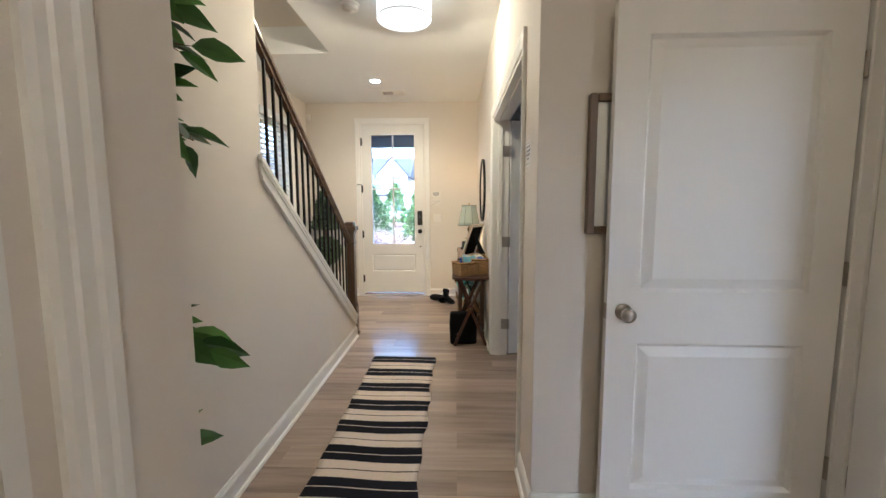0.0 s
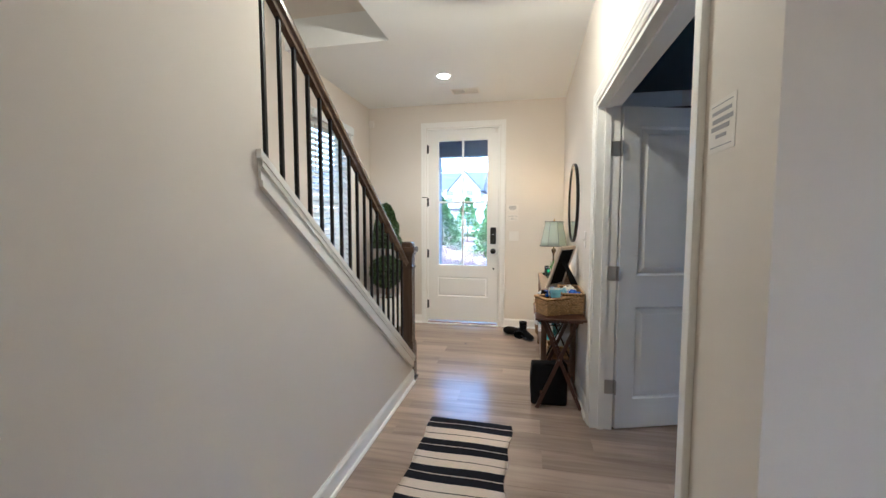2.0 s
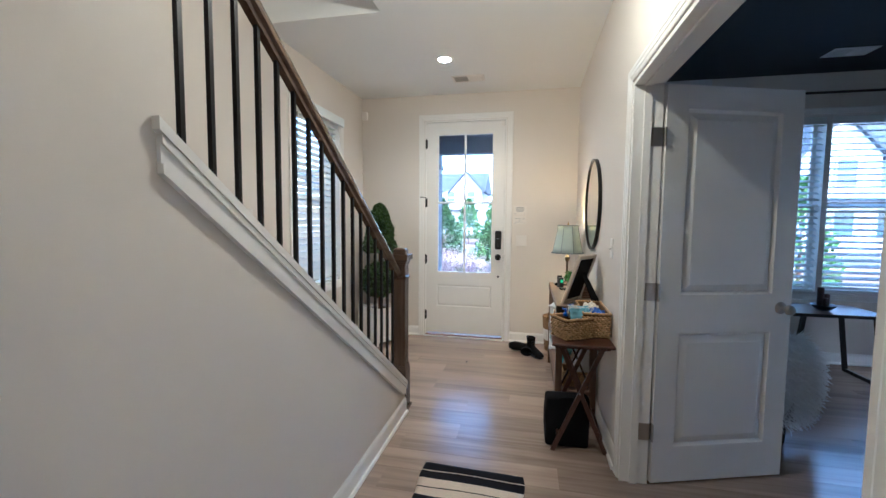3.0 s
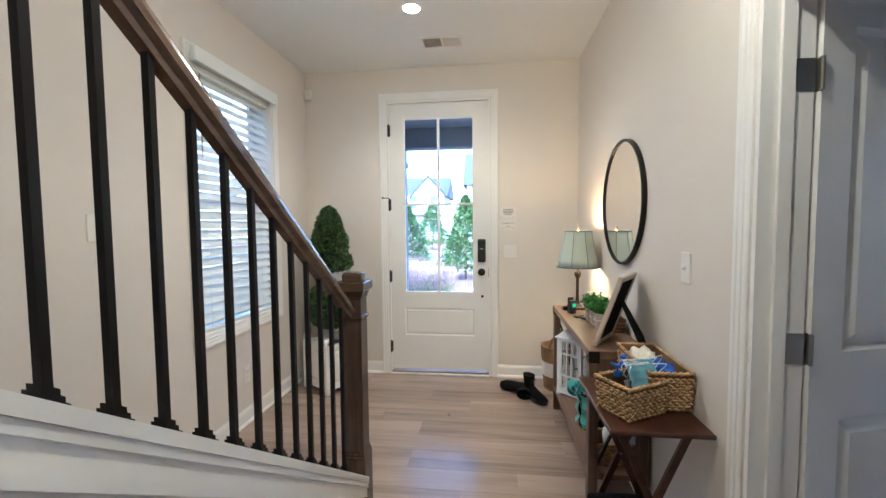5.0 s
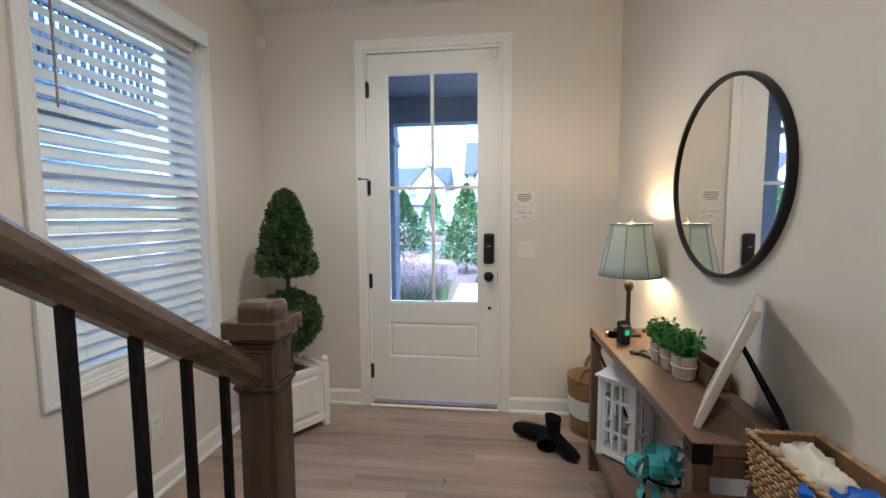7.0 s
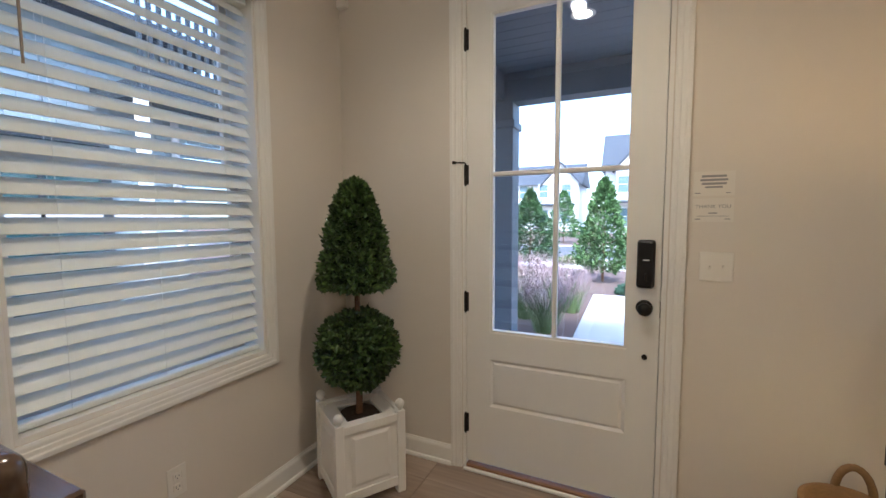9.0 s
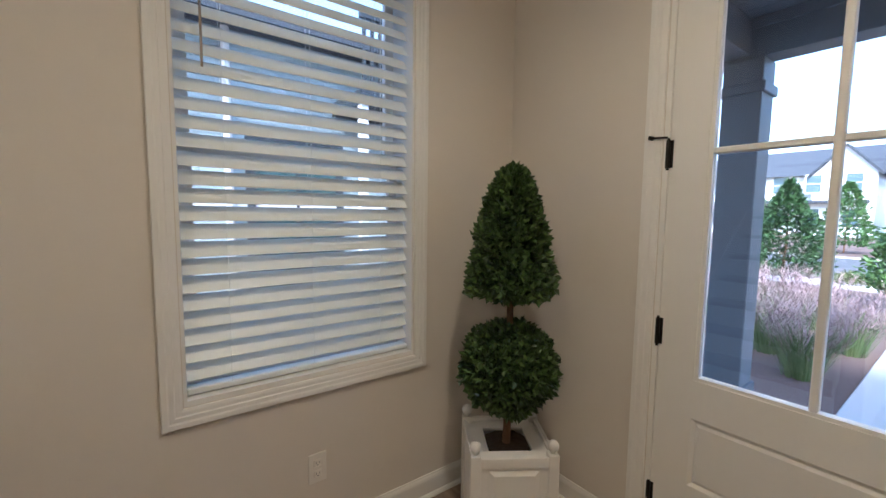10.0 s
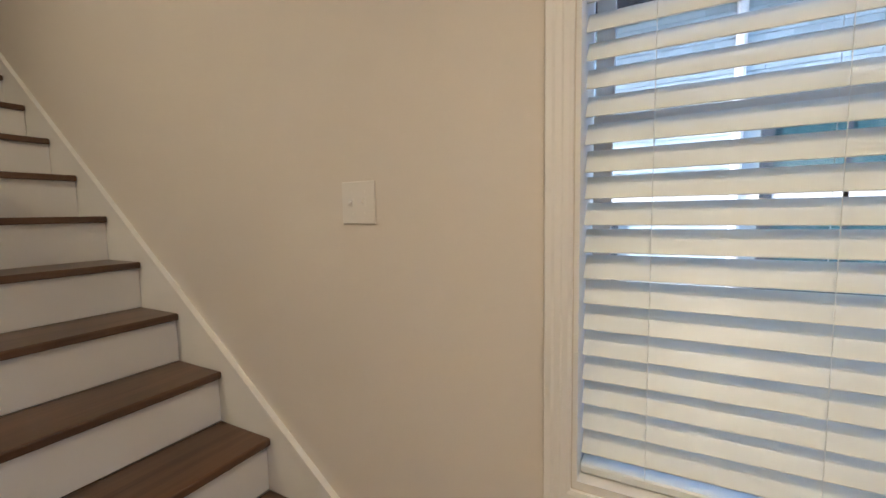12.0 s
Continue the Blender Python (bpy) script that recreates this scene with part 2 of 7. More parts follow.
def casing_profile(bm, a, b, out, width=0.07, depth=0.017, side=None):
    """Door or window casing from a to b against a wall whose normal is out; side: towards the outer edge."""
    a, b, out, side = Vector(a), Vector(b), Vector(out), Vector(side)
    prof = [(0, 0), (0, 0.008), (0.008, 0.011), (0.02, 0.011), (0.024, 0.014), (width - 0.022, 0.014), (width - 0.016, depth), (width - 0.002, depth), (width, depth - 0.003), (width, 0)]
    v0 = [bm.verts.new(a + side * p + out * q) for p, q in prof]
    v1 = [bm.verts.new(b + side * p + out * q) for p, q in prof]
    n = len(prof)
    for k in range(n):
        bm.faces.new((v0[k], v0[(k + 1) % n], v1[(k + 1) % n], v1[k]))
    bm.faces.new(v0[::-1]), bm.faces.new(v1)
    bmesh.ops.recalc_face_normals(bm, faces=bm.faces)


def mitred(bm, pts, out, outer, width=0.07):
    """Casing along an open line of points with mitred corners: outer gives each leg's outward side."""
    out = Vector(out)
    prof = [(0, 0), (0, 0.008), (0.008, 0.011), (0.02, 0.011), (0.024, 0.014), (width - 0.022, 0.014), (width - 0.016, 0.017), (width - 0.002, 0.017), (width, 0.014), (width, 0)]
    pts = [Vector(p) for p in pts]
    outer = [Vector(o) for o in outer]
    rings = []
    closed = len(outer) == len(pts)
    for i, p in enumerate(pts):
        if closed:
            s = outer[i] + outer[i - 1]
        else:
            s = outer[0] if i == 0 else outer[-1] if i == len(pts) - 1 else outer[i] + outer[i - 1]
        rings.append([bm.verts.new(p + s * a + out * b) for a, b in prof])
    n = len(prof)
    for i in range(len(pts) if closed else len(pts) - 1):
        r, q = rings[i], rings[(i + 1) % len(pts)]
        for k in range(n):
            bm.faces.new((r[k], r[(k + 1) % n], q[(k + 1) % n], q[k]))
    if not closed:
        bm.faces.new(rings[0][::-1]), bm.faces.new(rings[-1])
    bmesh.ops.recalc_face_normals(bm, faces=bm.faces)
    return bm


def baseboard_run(bm, a, b, out):
    a, b, out = Vector(a), Vector(b), Vector(out)
    prof = [(0.0, 0), (0.026, 0), (0.026, 0.008), (0.021, 0.017), (0.013, 0.019), (0.013, 0.085), (0.010, 0.095), (0.006, 0.102), (0.005, 0.108), (0, 0.108)]
    v0 = [bm.verts.new(a + out * p + Vector((0, 0, q))) for p, q in prof]
    v1 = [bm.verts.new(b + out * p + Vector((0, 0, q))) for p, q in prof]
    n = len(prof)
    for k in range(n):
        bm.faces.new((v0[k], v0[(k + 1) % n], v1[(k + 1) % n], v1[k]))
    bm.faces.new(v0[::-1]), bm.faces.new(v1)
    bmesh.ops.recalc_face_normals(bm, faces=bm.faces)


# ---- structure: walls, floor, ceiling ----
T = 0.13
bm = bmesh.new()     # front wall with door and office window openings
OWX0, OWX1, OWZ0, OWZ1 = 1.78, 3.83, 0.68, 2.40
for x0, x1, z0, z1 in ((XL - 0.2, DOOR_X0, 0, 3.05), (DOOR_X0, DOOR_X1, DOOR_Z1, 3.05), (DOOR_X1, OWX0, 0, 3.05), (OWX0, OWX1, 0, OWZ0), (OWX0, OWX1, OWZ1, 3.05), (OWX1, 4.2, 0, 3.05)):
    box(bm, x0, x1, YF, YF + 0.16, z0, z1)
structure("wall_north", bm, WALL, "off-white painted front wall with the entry door opening", "wall")
bm = bmesh.new()     # left wall
for y0, y1, z0, z1 in ((0.6, WIN_Y0, 0, 5.6), (WIN_Y0, WIN_Y1, 0, WIN_Z0), (WIN_Y0, WIN_Y1, WIN_Z1, 5.6), (WIN_Y1, YF, 0, 5.6)):
    box(bm, XL - 0.2, XL, y0, y1, z0, z1)
structure("wall_west", bm, WALL, "off-white painted wall beside stairs and window", "wall")
bm = bmesh.new()     # right wall with office doorway
for y0, y1, z0, z1 in ((1.995, OFF_Y0, 0, H), (OFF_Y0, OFF_Y1, OFF_Z1, H), (OFF_Y1, YF, 0, H)):
    box(bm, XR, XR + T, y0, y1, z0, z1)
structure("wall_east", bm, WALL, "off-white painted hallway wall with office doorway", "wall")
structure("wall_picture", boxed(XR + T, 1.79, 1.995, 1.995 + T, 0, H), WALL, "off-white painted wall behind the open closet door", "wall")
bm = bmesh.new()     # stair wall: full height, then a sloping half wall
cap = lambda y: 0.210 + 0.712 * (4.40 - y)
box(bm, SX0, SX1, 0.9, YW, 0, H)
prism(bm, [(YW, 0), (4.376, 0), (4.376, cap(4.376) - 0.03), (YW, cap(YW) - 0.03)], 0, SX0, SX1)
structure("wall_stair", bm, WALL, "off-white painted stair wall sloping down beside the steps", "wall")
bm = bmesh.new()     # near block, and walls behind the camera
box(bm, SX0, -0.15, 0.78, 0.9, 0, H), box(bm, -0.27, -0.15, -1.6, -0.15, 0, H), box(bm, -0.27, -0.15, -0.15, 0.78, 2.06, H), box(bm, -0.27, -0.15, 0.68, 0.78, 0, 2.06)
structure("wall_near", bm, WALL, "off-white painted wall end beside a cased opening", "wall")
structure("wall_south", boxed(-2.2, 2.2, -1.75, -1.6, 0, H), WALL, "off-white painted wall", "wall")
structure("wall_side", boxed(-1.4, -1.25, -1.6, 0.78, 0, H), WALL, "off-white painted wall", "wall")
bm = bmesh.new()     # closet wall
box(bm, 1.66, 1.79, -1.6, -0.1, 0, H), box(bm, 1.66, 1.79, -0.1, 1.88, 2.06, H), box(bm, 1.66, 1.79, 1.88, 1.995, 0, H)
structure("wall_closet", bm, WALL, "off-white painted wall with closet doors", "wall")
bm = bmesh.new()     # office shell
box(bm, 4.05, 4.2, 1.2, 3.1, 0, 3.05), box(bm, 4.05, 4.2, 4.6, YF, 0, 3.05), box(bm, 4.05, 4.2, 3.1, 4.6, 0, 0.75), box(bm, 4.05, 4.2, 3.1, 4.6, 2.25, 3.05), box(bm, 1.79, 4.05, 1.995, 2.2, 0, 3.05)
structure("wall_office", bm, OFFW, "grey painted office wall", "wall")
structure("wall_office_front", boxed(XR + T, OWX0, YF - 0.006, YF - 0.002, 0, H), OFFW, "grey painted office front wall", "wall")
bm = bmesh.new()     # ceiling with the stairwell opening
SOX, SOY = -1.0, 4.42
box(bm, SOX, XR + T, -1.75, YF, H, H + 0.25), box(bm, XL, SOX, SOY, YF, H, H + 0.25), box(bm, XR + T, 4.2, -1.75, 2.1, H, H + 0.25), box(bm, -2.2, SOX, -1.75, 0.6, H, H + 0.25)
structure("ceiling", bm, CEIL, "flat white painted hallway ceiling", "ceiling")
structure("ceiling_office", boxed(XR + T, 4.05, 2.185, YF, H, H + 0.25), NAVY, "dark navy painted office ceiling", "ceiling")
bm = bmesh.new()     # upper stairwell
box(bm, XL, SOX, SOY, SOY + 0.12, H + 0.25, 5.6), box(bm, SOX, SOX + 0.12, 0.6, SOY + 0.12, H + 0.25, 5.6), box(bm, XL - 0.2, SOX + 0.12, 0.48, 0.6, 0, 5.6)
structure("wall_stairwell", bm, WALL, "painted stairwell wall above the hallway ceiling", "wall")
structure("ceiling_stairwell", boxed(XL - 0.2, SOX + 0.12, 0.48, SOY + 0.12, 5.6, 5.75), CEIL, "white ceiling over the stairwell", "ceiling")

# floor: base slab; its planks follow at the end of the file
floor = structure("floor", boxed(XL - 0.2, 4.2, -1.75, YF + 0.16, -0.2, -0.006), GAP, "wood-look plank floor in greyish brown", "floor")

# ---- trim ----
bm = bmesh.new()
baseboard_run(bm, (SX1, 0.9, 0), (SX1, 4.376, 0), (1, 0, 0))
baseboard_run(bm, (XL, 4.33, 0), (XL, YF, 0), (1, 0, 0))
baseboard_run(bm, (XL, YF, 0), (DOOR_X0 - 0.066, YF, 0), (0, -1, 0))
baseboard_run(bm, (DOOR_X1 + 0.066, YF, 0), (XR, YF, 0), (0, -1, 0))
baseboard_run(bm, (XR, OFF_Y1 + 0.075, 0), (XR, YF, 0), (-1, 0, 0))
baseboard_run(bm, (XR, 1.995, 0), (XR, OFF_Y0 - 0.075, 0), (-1, 0, 0))
baseboard_run(bm, (XR, 1.995, 0), (1.64, 1.995, 0), (0, -1, 0))
baseboard_run(bm, (SX1, 0.9, 0), (-0.15, 0.9, 0), (0, 1, 0))
baseboard_run(bm, (1.0, YF - 0.006, 0), (4.05, YF - 0.006, 0), (0, -1, 0))
structure("baseboard", bm, TRIM, "white painted baseboard with shoe moulding", "baseboard")


def doorway_trim(name, x0, x1, y, z1, out, jamb=0.16, flip=None):
    """White jambs and casing of an opening in a wall across y; flip: a wall across x instead."""
    bm = bmesh.new()
    mitred(bm, [(x0 - 0.006, 0, 0), (x0 - 0.006, 0, z1 + 0.006), (x1 + 0.006, 0, z1 + 0.006), (x1 + 0.006, 0, 0)], (0, -1, 0), [(-1, 0, 0), (0, 0, 1), (1, 0, 0)], 0.062)
    box(bm, x0 - 0.001, x0 + 0.017, -0.002, jamb, 0, z1), box(bm, x1 - 0.017, x1 + 0.001, -0.002, jamb, 0, z1), box(bm, x0 + 0.017, x1 - 0.017, -0.002, jamb, z1 - 0.017, z1 + 0.001)
    box(bm, x0 + 0.017, x0 + 0.028, 0.045, 0.08, 0, z1 - 0.017), box(bm, x1 - 0.028, x1 - 0.017, 0.045, 0.08, 0, z1 - 0.017), box(bm, x0 + 0.017, x1 - 0.017, 0.045, 0.08, z1 - 0.028, z1 - 0.017)
    turned(bm, Matrix.Translation((0, y, 0)) if flip is None else Matrix.Translation((flip, 0, 0)) @ Matrix(((0, 1, 0, 0), (1, 0, 0, 0), (0, 0, 1, 0), (0, 0, 0, 1))))
    bmesh.ops.recalc_face_normals(bm, faces=bm.faces)
    return structure(name, bm, TRIM, "white painted door casing and jamb", "door trim")


doorway_trim("trim_entry", DOOR_X0, DOOR_X1, YF, DOOR_Z1, -1)
doorway_trim("trim_office", OFF_Y0, OFF_Y1, None, OFF_Z1, -1, T + 0.004, flip=XR)
bm = bmesh.new()     # casing of the near opening, and of the closet
mitred(bm, [(-0.15, 0.705, 0), (-0.15, 0.705, 2.06), (-0.15, -0.155, 2.06), (-0.15, -0.155, 0)], (1, 0, 0), [(0, 1, 0), (0, 0, 1), (0, -1, 0)], 0.062)
box(bm, -0.272, -0.149, 0.66, 0.68, 0, 2.06), box(bm, -0.272, -0.149, -0.15, -0.13, 0, 2.06)
structure("trim_near", bm, TRIM, "white painted casing of an opening", "door trim")
bm = bmesh.new()
box(bm, 1.655, 1.79, 1.835, 1.879, 0, 2.06), box(bm, 1.645, 1.66, 1.879, 1.94, 0, 2.12), box(bm, 1.645, 1.66, -0.1, 1.879, 2.06, 2.12)
structure("trim_closet", bm, TRIM, "white painted closet casing", "door trim")

# stair stringer board on the half wall, and skirt board on the left wall
bm = bmesh.new()
prism(bm, [(YW - 0.04, cap(YW - 0.04) - 0.03), (4.376, cap(4.376) - 0.03), (4.376, cap(4.376)), (YW - 0.04, cap(YW - 0.04))], 0, SX0 - 0.015, SX1 + 0.022)
prism(bm, [(YW - 0.03, cap(YW - 0.03) - 0.099), (4.376, cap(4.376) - 0.099), (4.376, cap(4.376) - 0.031), (YW - 0.03, cap(YW - 0.03) - 0.031)], 0, SX1 - 0.001, SX1 + 0.011)
prism(bm, [(YW - 0.03, cap(YW - 0.03) - 0.121), (4.31, cap(4.31) - 0.121), (4.31, cap(4.31) - 0.098), (YW - 0.03, cap(YW - 0.03) - 0.098)], 0, SX1 - 0.001, SX1 + 0.018)
prism(bm, [(YW - 0.03, cap(YW - 0.03) - 0.052), (4.376, cap(4.376) - 0.052), (4.376, cap(4.376) - 0.031), (YW - 0.03, cap(YW - 0.03) - 0.031)], 0, SX1 + 0.01, SX1 + 0.018)
structure("trim_stair", bm, TRIM, "white sloping cap and skirt board of the stair half wall", "stair trim")
bm = bmesh.new()
nose = lambda y: RISE * 1 + (NOSE_Y - y) * RISE / RUN
pts = [(4.40, 0), (4.40, 0.108), (4.36, nose(4.36) + 0.062), (0.7, nose(0.7) + 0.062), (0.7, nose(0.7) - 0.3), (4.1, 0)]
prism(bm, pts, 0, XL - 0.001, XL + 0.014)
prism(bm, [(4.36, nose(4.36) + 0.062), (4.345, nose(4.345) + 0.092), (0.7, nose(0.7) + 0.089), (0.7, nose(0.7) + 0.062)], 0, XL - 0.001, XL + 0.022)
structure("trim_skirt", bm, TRIM, "white stair skirt board along the wall", "stair trim")

# ---- stairs ----
stairs = thing("staircase", pose(0, 0, 0), "staircase with dark wood treads and white risers", "staircase")
for k in range(1, 15):
    y = NOSE_Y - RUN * (k - 1)
    bm = boxed(XL + 0.016, SX0 - 0.002, y - RUN - 0.02, y, RISE * k - 0.028, RISE * k, 0.006, 2)
    part("tread", bm, TREAD, stairs)
    part("riser", boxed(XL + 0.016, SX0 - 0.002, y - 0.042, y - 0.024, RISE * (k - 1), RISE * k - 0.028), TRIM, stairs)

# balustrade
NX, NY = -0.856, 4.432
rail = thing("stair_railing", pose(-0.868, 4.0, cap(4.0)), "dark brown wooden handrail on black iron balusters", "railing")
bb = boxed(-0.0075, 0.0075, -0.0075, 0.0075, -0.005, 0.76)
bal_mesh = bpy.data.meshes.new("baluster"); bb.to_mesh(bal_mesh); bb.free(); bal_mesh.materials.append(IRON)
sh = bmesh.new()
for z0, z1, r in ((0.0, 0.012, 0.020), (0.012, 0.022, 0.016), (0.022, 0.032, 0.0125)):
    prism(sh, [(-r, z0 + 0.712 * r), (r, z0 - 0.712 * r), (r, z1 - 0.712 * r), (-r, z1 + 0.712 * r)], 0, -r, r)
shoe_mesh = bpy.data.meshes.new("shoe"); sh.to_mesh(shoe_mesh); sh.free(); shoe_mesh.materials.append(IRON)
for k in range(18):
    y = 4.292 - 0.1055 * k
    if y < YW + 0.03:
        break
    b = piece("baluster", bal_mesh, rail, pose(0, y - 4.0, cap(y) - cap(4.0)))
    piece("shoe", shoe_mesh, b, pose(0, 0, 0.002))
bm = bmesh.new()     # moulded handrail
prof = [(-0.014, 0), (0.014, 0), (0.018, 0.012), (0.030, 0.022), (0.032, 0.036), (0.026, 0.052), (0.012, 0.062), (-0.012, 0.062), (-0.026, 0.052), (-0.032, 0.036), (-0.030, 0.022), (-0.018, 0.012)]
rings = []
for y in (NY - 0.045, YW + 0.005):
    rings.append([bm.verts.new((px, y - 4.0, cap(y) - cap(4.0) + 0.735 + pz * 1.25)) for px, pz in prof])
for k in range(len(prof)):
    bm.faces.new((rings[0][k], rings[0][(k + 1) % len(prof)], rings[1][(k + 1) % len(prof)], rings[1][k]))
bm.faces.new(rings[0][::-1]), bm.faces.new(rings[1])
bmesh.ops.recalc_face_normals(bm, faces=bm.faces)
part("handrail", bm, RAILW, rail, "brown stained wooden handrail")

newel = thing("newel_post", pose(NX, NY, 0), "square brown stained wooden newel post with stepped cap", "newel post")
part("base", boxed(-0.056, 0.056, -0.056, 0.056, 0, 0.30, 0.003), NEWEL, newel)
bm = bmesh.new()
for z0, z1, r in ((0.30, 0.315, 0.054), (0.315, 0.328, 0.0505)):
    box(bm, -r, r, -r, r, z0, z1, 0.003)
part("base_moulding", bm, NEWEL, newel)
part("shaft", boxed(-0.046, 0.046, -0.046, 0.046, 0.328, 1.06, 0.003), NEWEL, newel)
bm = bmesh.new()
for z0, z1, r in ((0.945, 0.952, 0.050), (0.952, 0.965, 0.054), (0.965, 0.972, 0.050)):
    box(bm, -r, r, -r, r, z0, z1, 0.003)
part("collar", bm, NEWEL, newel)
bm = bmesh.new()
for z0, z1, r in ((1.045, 1.058, 0.050), (1.058, 1.070, 0.054), (1.070, 1.082, 0.058), (1.082, 1.124, 0.069)):
    box(bm, -r, r, -r, r, z0, z1, 0.003)
part("cap_moulding", bm, NEWELC, newel)
part("cap_block", boxed(-0.046, 0.046, -0.046, 0.046, 1.098, 1.166, 0.017, 6), NEWELC, newel, smooth=True)
bm = bmesh.new()
box(bm, 0.0555, 0.068, -0.068, 0.068, 0, 0.02, 0.004)
part("shoe_moulding", bm, NEWEL, newel)

# ---- small fittings used on several walls ----
def switch_plate(name, m, gangs, label, category):
    """A wall plate lying in the local x-z plane, its face towards -y."""
    w = 0.072 if gangs == 1 else 0.118
    t = thing(name, m, label, category)
    part("plate", boxed(-w / 2, w / 2, -0.006, 0, -0.06, 0.06, 0.003, 2), PLAST, t)
    for k in range(gangs):
        x = (k - (gangs - 1) / 2) * 0.046
        bm = boxed(x - 0.005, x + 0.005, -0.0075, -0.006, -0.012, 0.012)
        bar(bm, (x, -0.006, -0.001 if k % 2 else 0.001), (x, -0.017, 0.006 if k % 2 else -0.006), 0.006, 0.009)
        part("toggle", bm, PLAST, t)
        for z in (-0.03, 0.03):
            b = tube(bmesh.new(), (x, -0.0055, z), (x, -0.0072, z), 0.0028, seg=8)
            part("screw", b, PLAST, t)
    return t


def outlet(name, m, label):
    t = thing(name, m, label, "outlet")
    part("plate", boxed(-0.036, 0.036, -0.006, 0, -0.06, 0.06, 0.003, 2), PLAST, t)
    for z in (-0.022, 0.022):
        s = part("socket", boxed(-0.016, 0.016, -0.0085, -0.006, z - 0.014, z + 0.014, 0.003, 2), PLAST, t)
        bm = boxed(-0.0075, -0.0055, -0.0092, -0.0084, z - 0.003, z + 0.007)
        box(bm, 0.0055, 0.0075, -0.0092, -0.0084, z - 0.003, z + 0.006)
        box(bm, -0.0022, 0.0022, -0.0092, -0.0084, z - 0.0105, z - 0.006)
        part("slots", bm, INK, s)
    return t


RIGHT = lambda y, z: pose(XR, y, z, 0, 0, -90)       # face towards -x
LEFT = lambda y, z: pose(XL, y, z, 0, 0, 90)         # face towards +x
switch_plate("light_switch", RIGHT(4.298, 1.203), 1, "white single light switch on the hallway wall", "light switch")
switch_plate("light_switch", pose(-0.052, YF, 1.148), 2, "white double light switch beside the entry door", "light switch")
switch_plate("light_switch", LEFT(4.225, 1.378), 2, "white double light switch above the stair skirt", "light switch")
outlet("outlet", LEFT(5.245, 0.345), "white wall outlet below the window")
plug = thing("plug_in_light", pose(SX1, 1.675, 0.385, 0, 0, 90), "small white plug-in night light with a green lamp", "night light")
part("body", boxed(-0.026, 0.026, -0.042, -0.001, -0.045, 0.045, 0.006, 2), PLAST, plug)
part("lamp_dot", boxed(-0.003, 0.003, -0.0432, -0.0421, 0.026, 0.031), glowing("green_dot", (0.1, 1.0, 0.4), 0.6, (0.05, 0.4, 0.15)), plug)
sensor = thing("motion_sensor", pose(-1.895, YF - 0.002, 2.585), "small white sensor box high in the corner", "sensor")
part("body", boxed(-0.032, 0.032, -0.035, 0, -0.045, 0.045, 0.008, 3), PLAST, sensor)

# ---- entry door ----
entry = thing("door_1", pose(DOOR_X0 + 0.018, YF + 0.03, 0.042), "white painted entry door with four glass lites and black hardware", "door", kind="structure")
W1, H1 = 0.899, 2.436
gx0, gx1, gz0, gz1 = 0.128, 0.772, 0.716, 2.31
part("leaf", panel_leaf(W1, H1, 0.045, [(gx0, gx1, 0.32, 0.575)], (gx0, gx1, gz0, gz1), 0.008, 0.010), DOORP, entry)
bm = bmesh.new()     # glazing beads and muntins
gm, gc = 1.528, (gx0 + gx1) / 2
for a, b in ((gx0, gx0 + 0.012), (gx1 - 0.012, gx1)):
    box(bm, a, b, -0.018, 0.018, gz0, gz1)
for a, b in ((gz0, gz0 + 0.012), (gz1 - 0.012, gz1)):
    box(bm, gx0 + 0.012, gx1 - 0.012, -0.018, 0.018, a, b)
part("glazing_bead", bm, DOORP, entry)
part("muntin", boxed(gc - 0.011, gc + 0.011, -0.02, 0.02, gz0 + 0.012, gz1 - 0.012, 0.004), DOORP, entry)
for a, b in ((gx0 + 0.012, gc - 0.011), (gc + 0.011, gx1 - 0.012)):
    part("muntin", boxed(a, b, -0.02, 0.02, gm - 0.011, gm + 0.011, 0.004), DOORP, entry)
    for c, d in ((gz0 + 0.012, gm - 0.011), (gm + 0.011, gz1 - 0.012)):
        g = part("pane", boxed(a, b, -0.003, 0.003, c, d), GLASS, entry, "clear glass pane")
        g.visible_shadow = False
for z in (0.212, 0.87, 1.53, 2.2):
    h = part("hinge", tube(bmesh.new(), (-0.004, -0.03, z - 0.05), (-0.004, -0.03, z + 0.05), 0.008, seg=10), BLACKM, entry, "black door hinge")
    part("pin", tube(tube(bmesh.new(), (-0.004, -0.03, z + 0.05), (-0.004, -0.03, z + 0.058), 0.005), (-0.004, -0.03, z - 0.058), (-0.004, -0.03, z - 0.05), 0.005), BLACKM, h)
    part("plate", boxed(-0.016, 0.012, -0.026, -0.0228, z - 0.05, z + 0.05), BLACKM, h)
bm = bmesh.new()     # hinge pin stop
bar(bm, (-0.004, -0.036, 1.59), (-0.055, -0.05, 1.592), 0.007, 0.007), tube(bm, (-0.055, -0.045, 1.592), (-0.06, -0.06, 1.592), 0.008, seg=8)
part("door_stop", bm, BLACKM, entry, "black hinge door stop")
kp = part("keypad", boxed(0.803, 0.875, -0.050, -0.0226, 1.002, 1.212, 0.014, 3), BLACKP, entry, "black electronic keypad lock")
part("display", boxed(0.826, 0.852, -0.0512, -0.0502, 1.122, 1.127), PAPER, kp)
part("thumb_turn", boxed(0.834, 0.844, -0.066, -0.048, 1.032, 1.067, 0.004, 2), BLACKP, kp)
bm = bmesh.new()
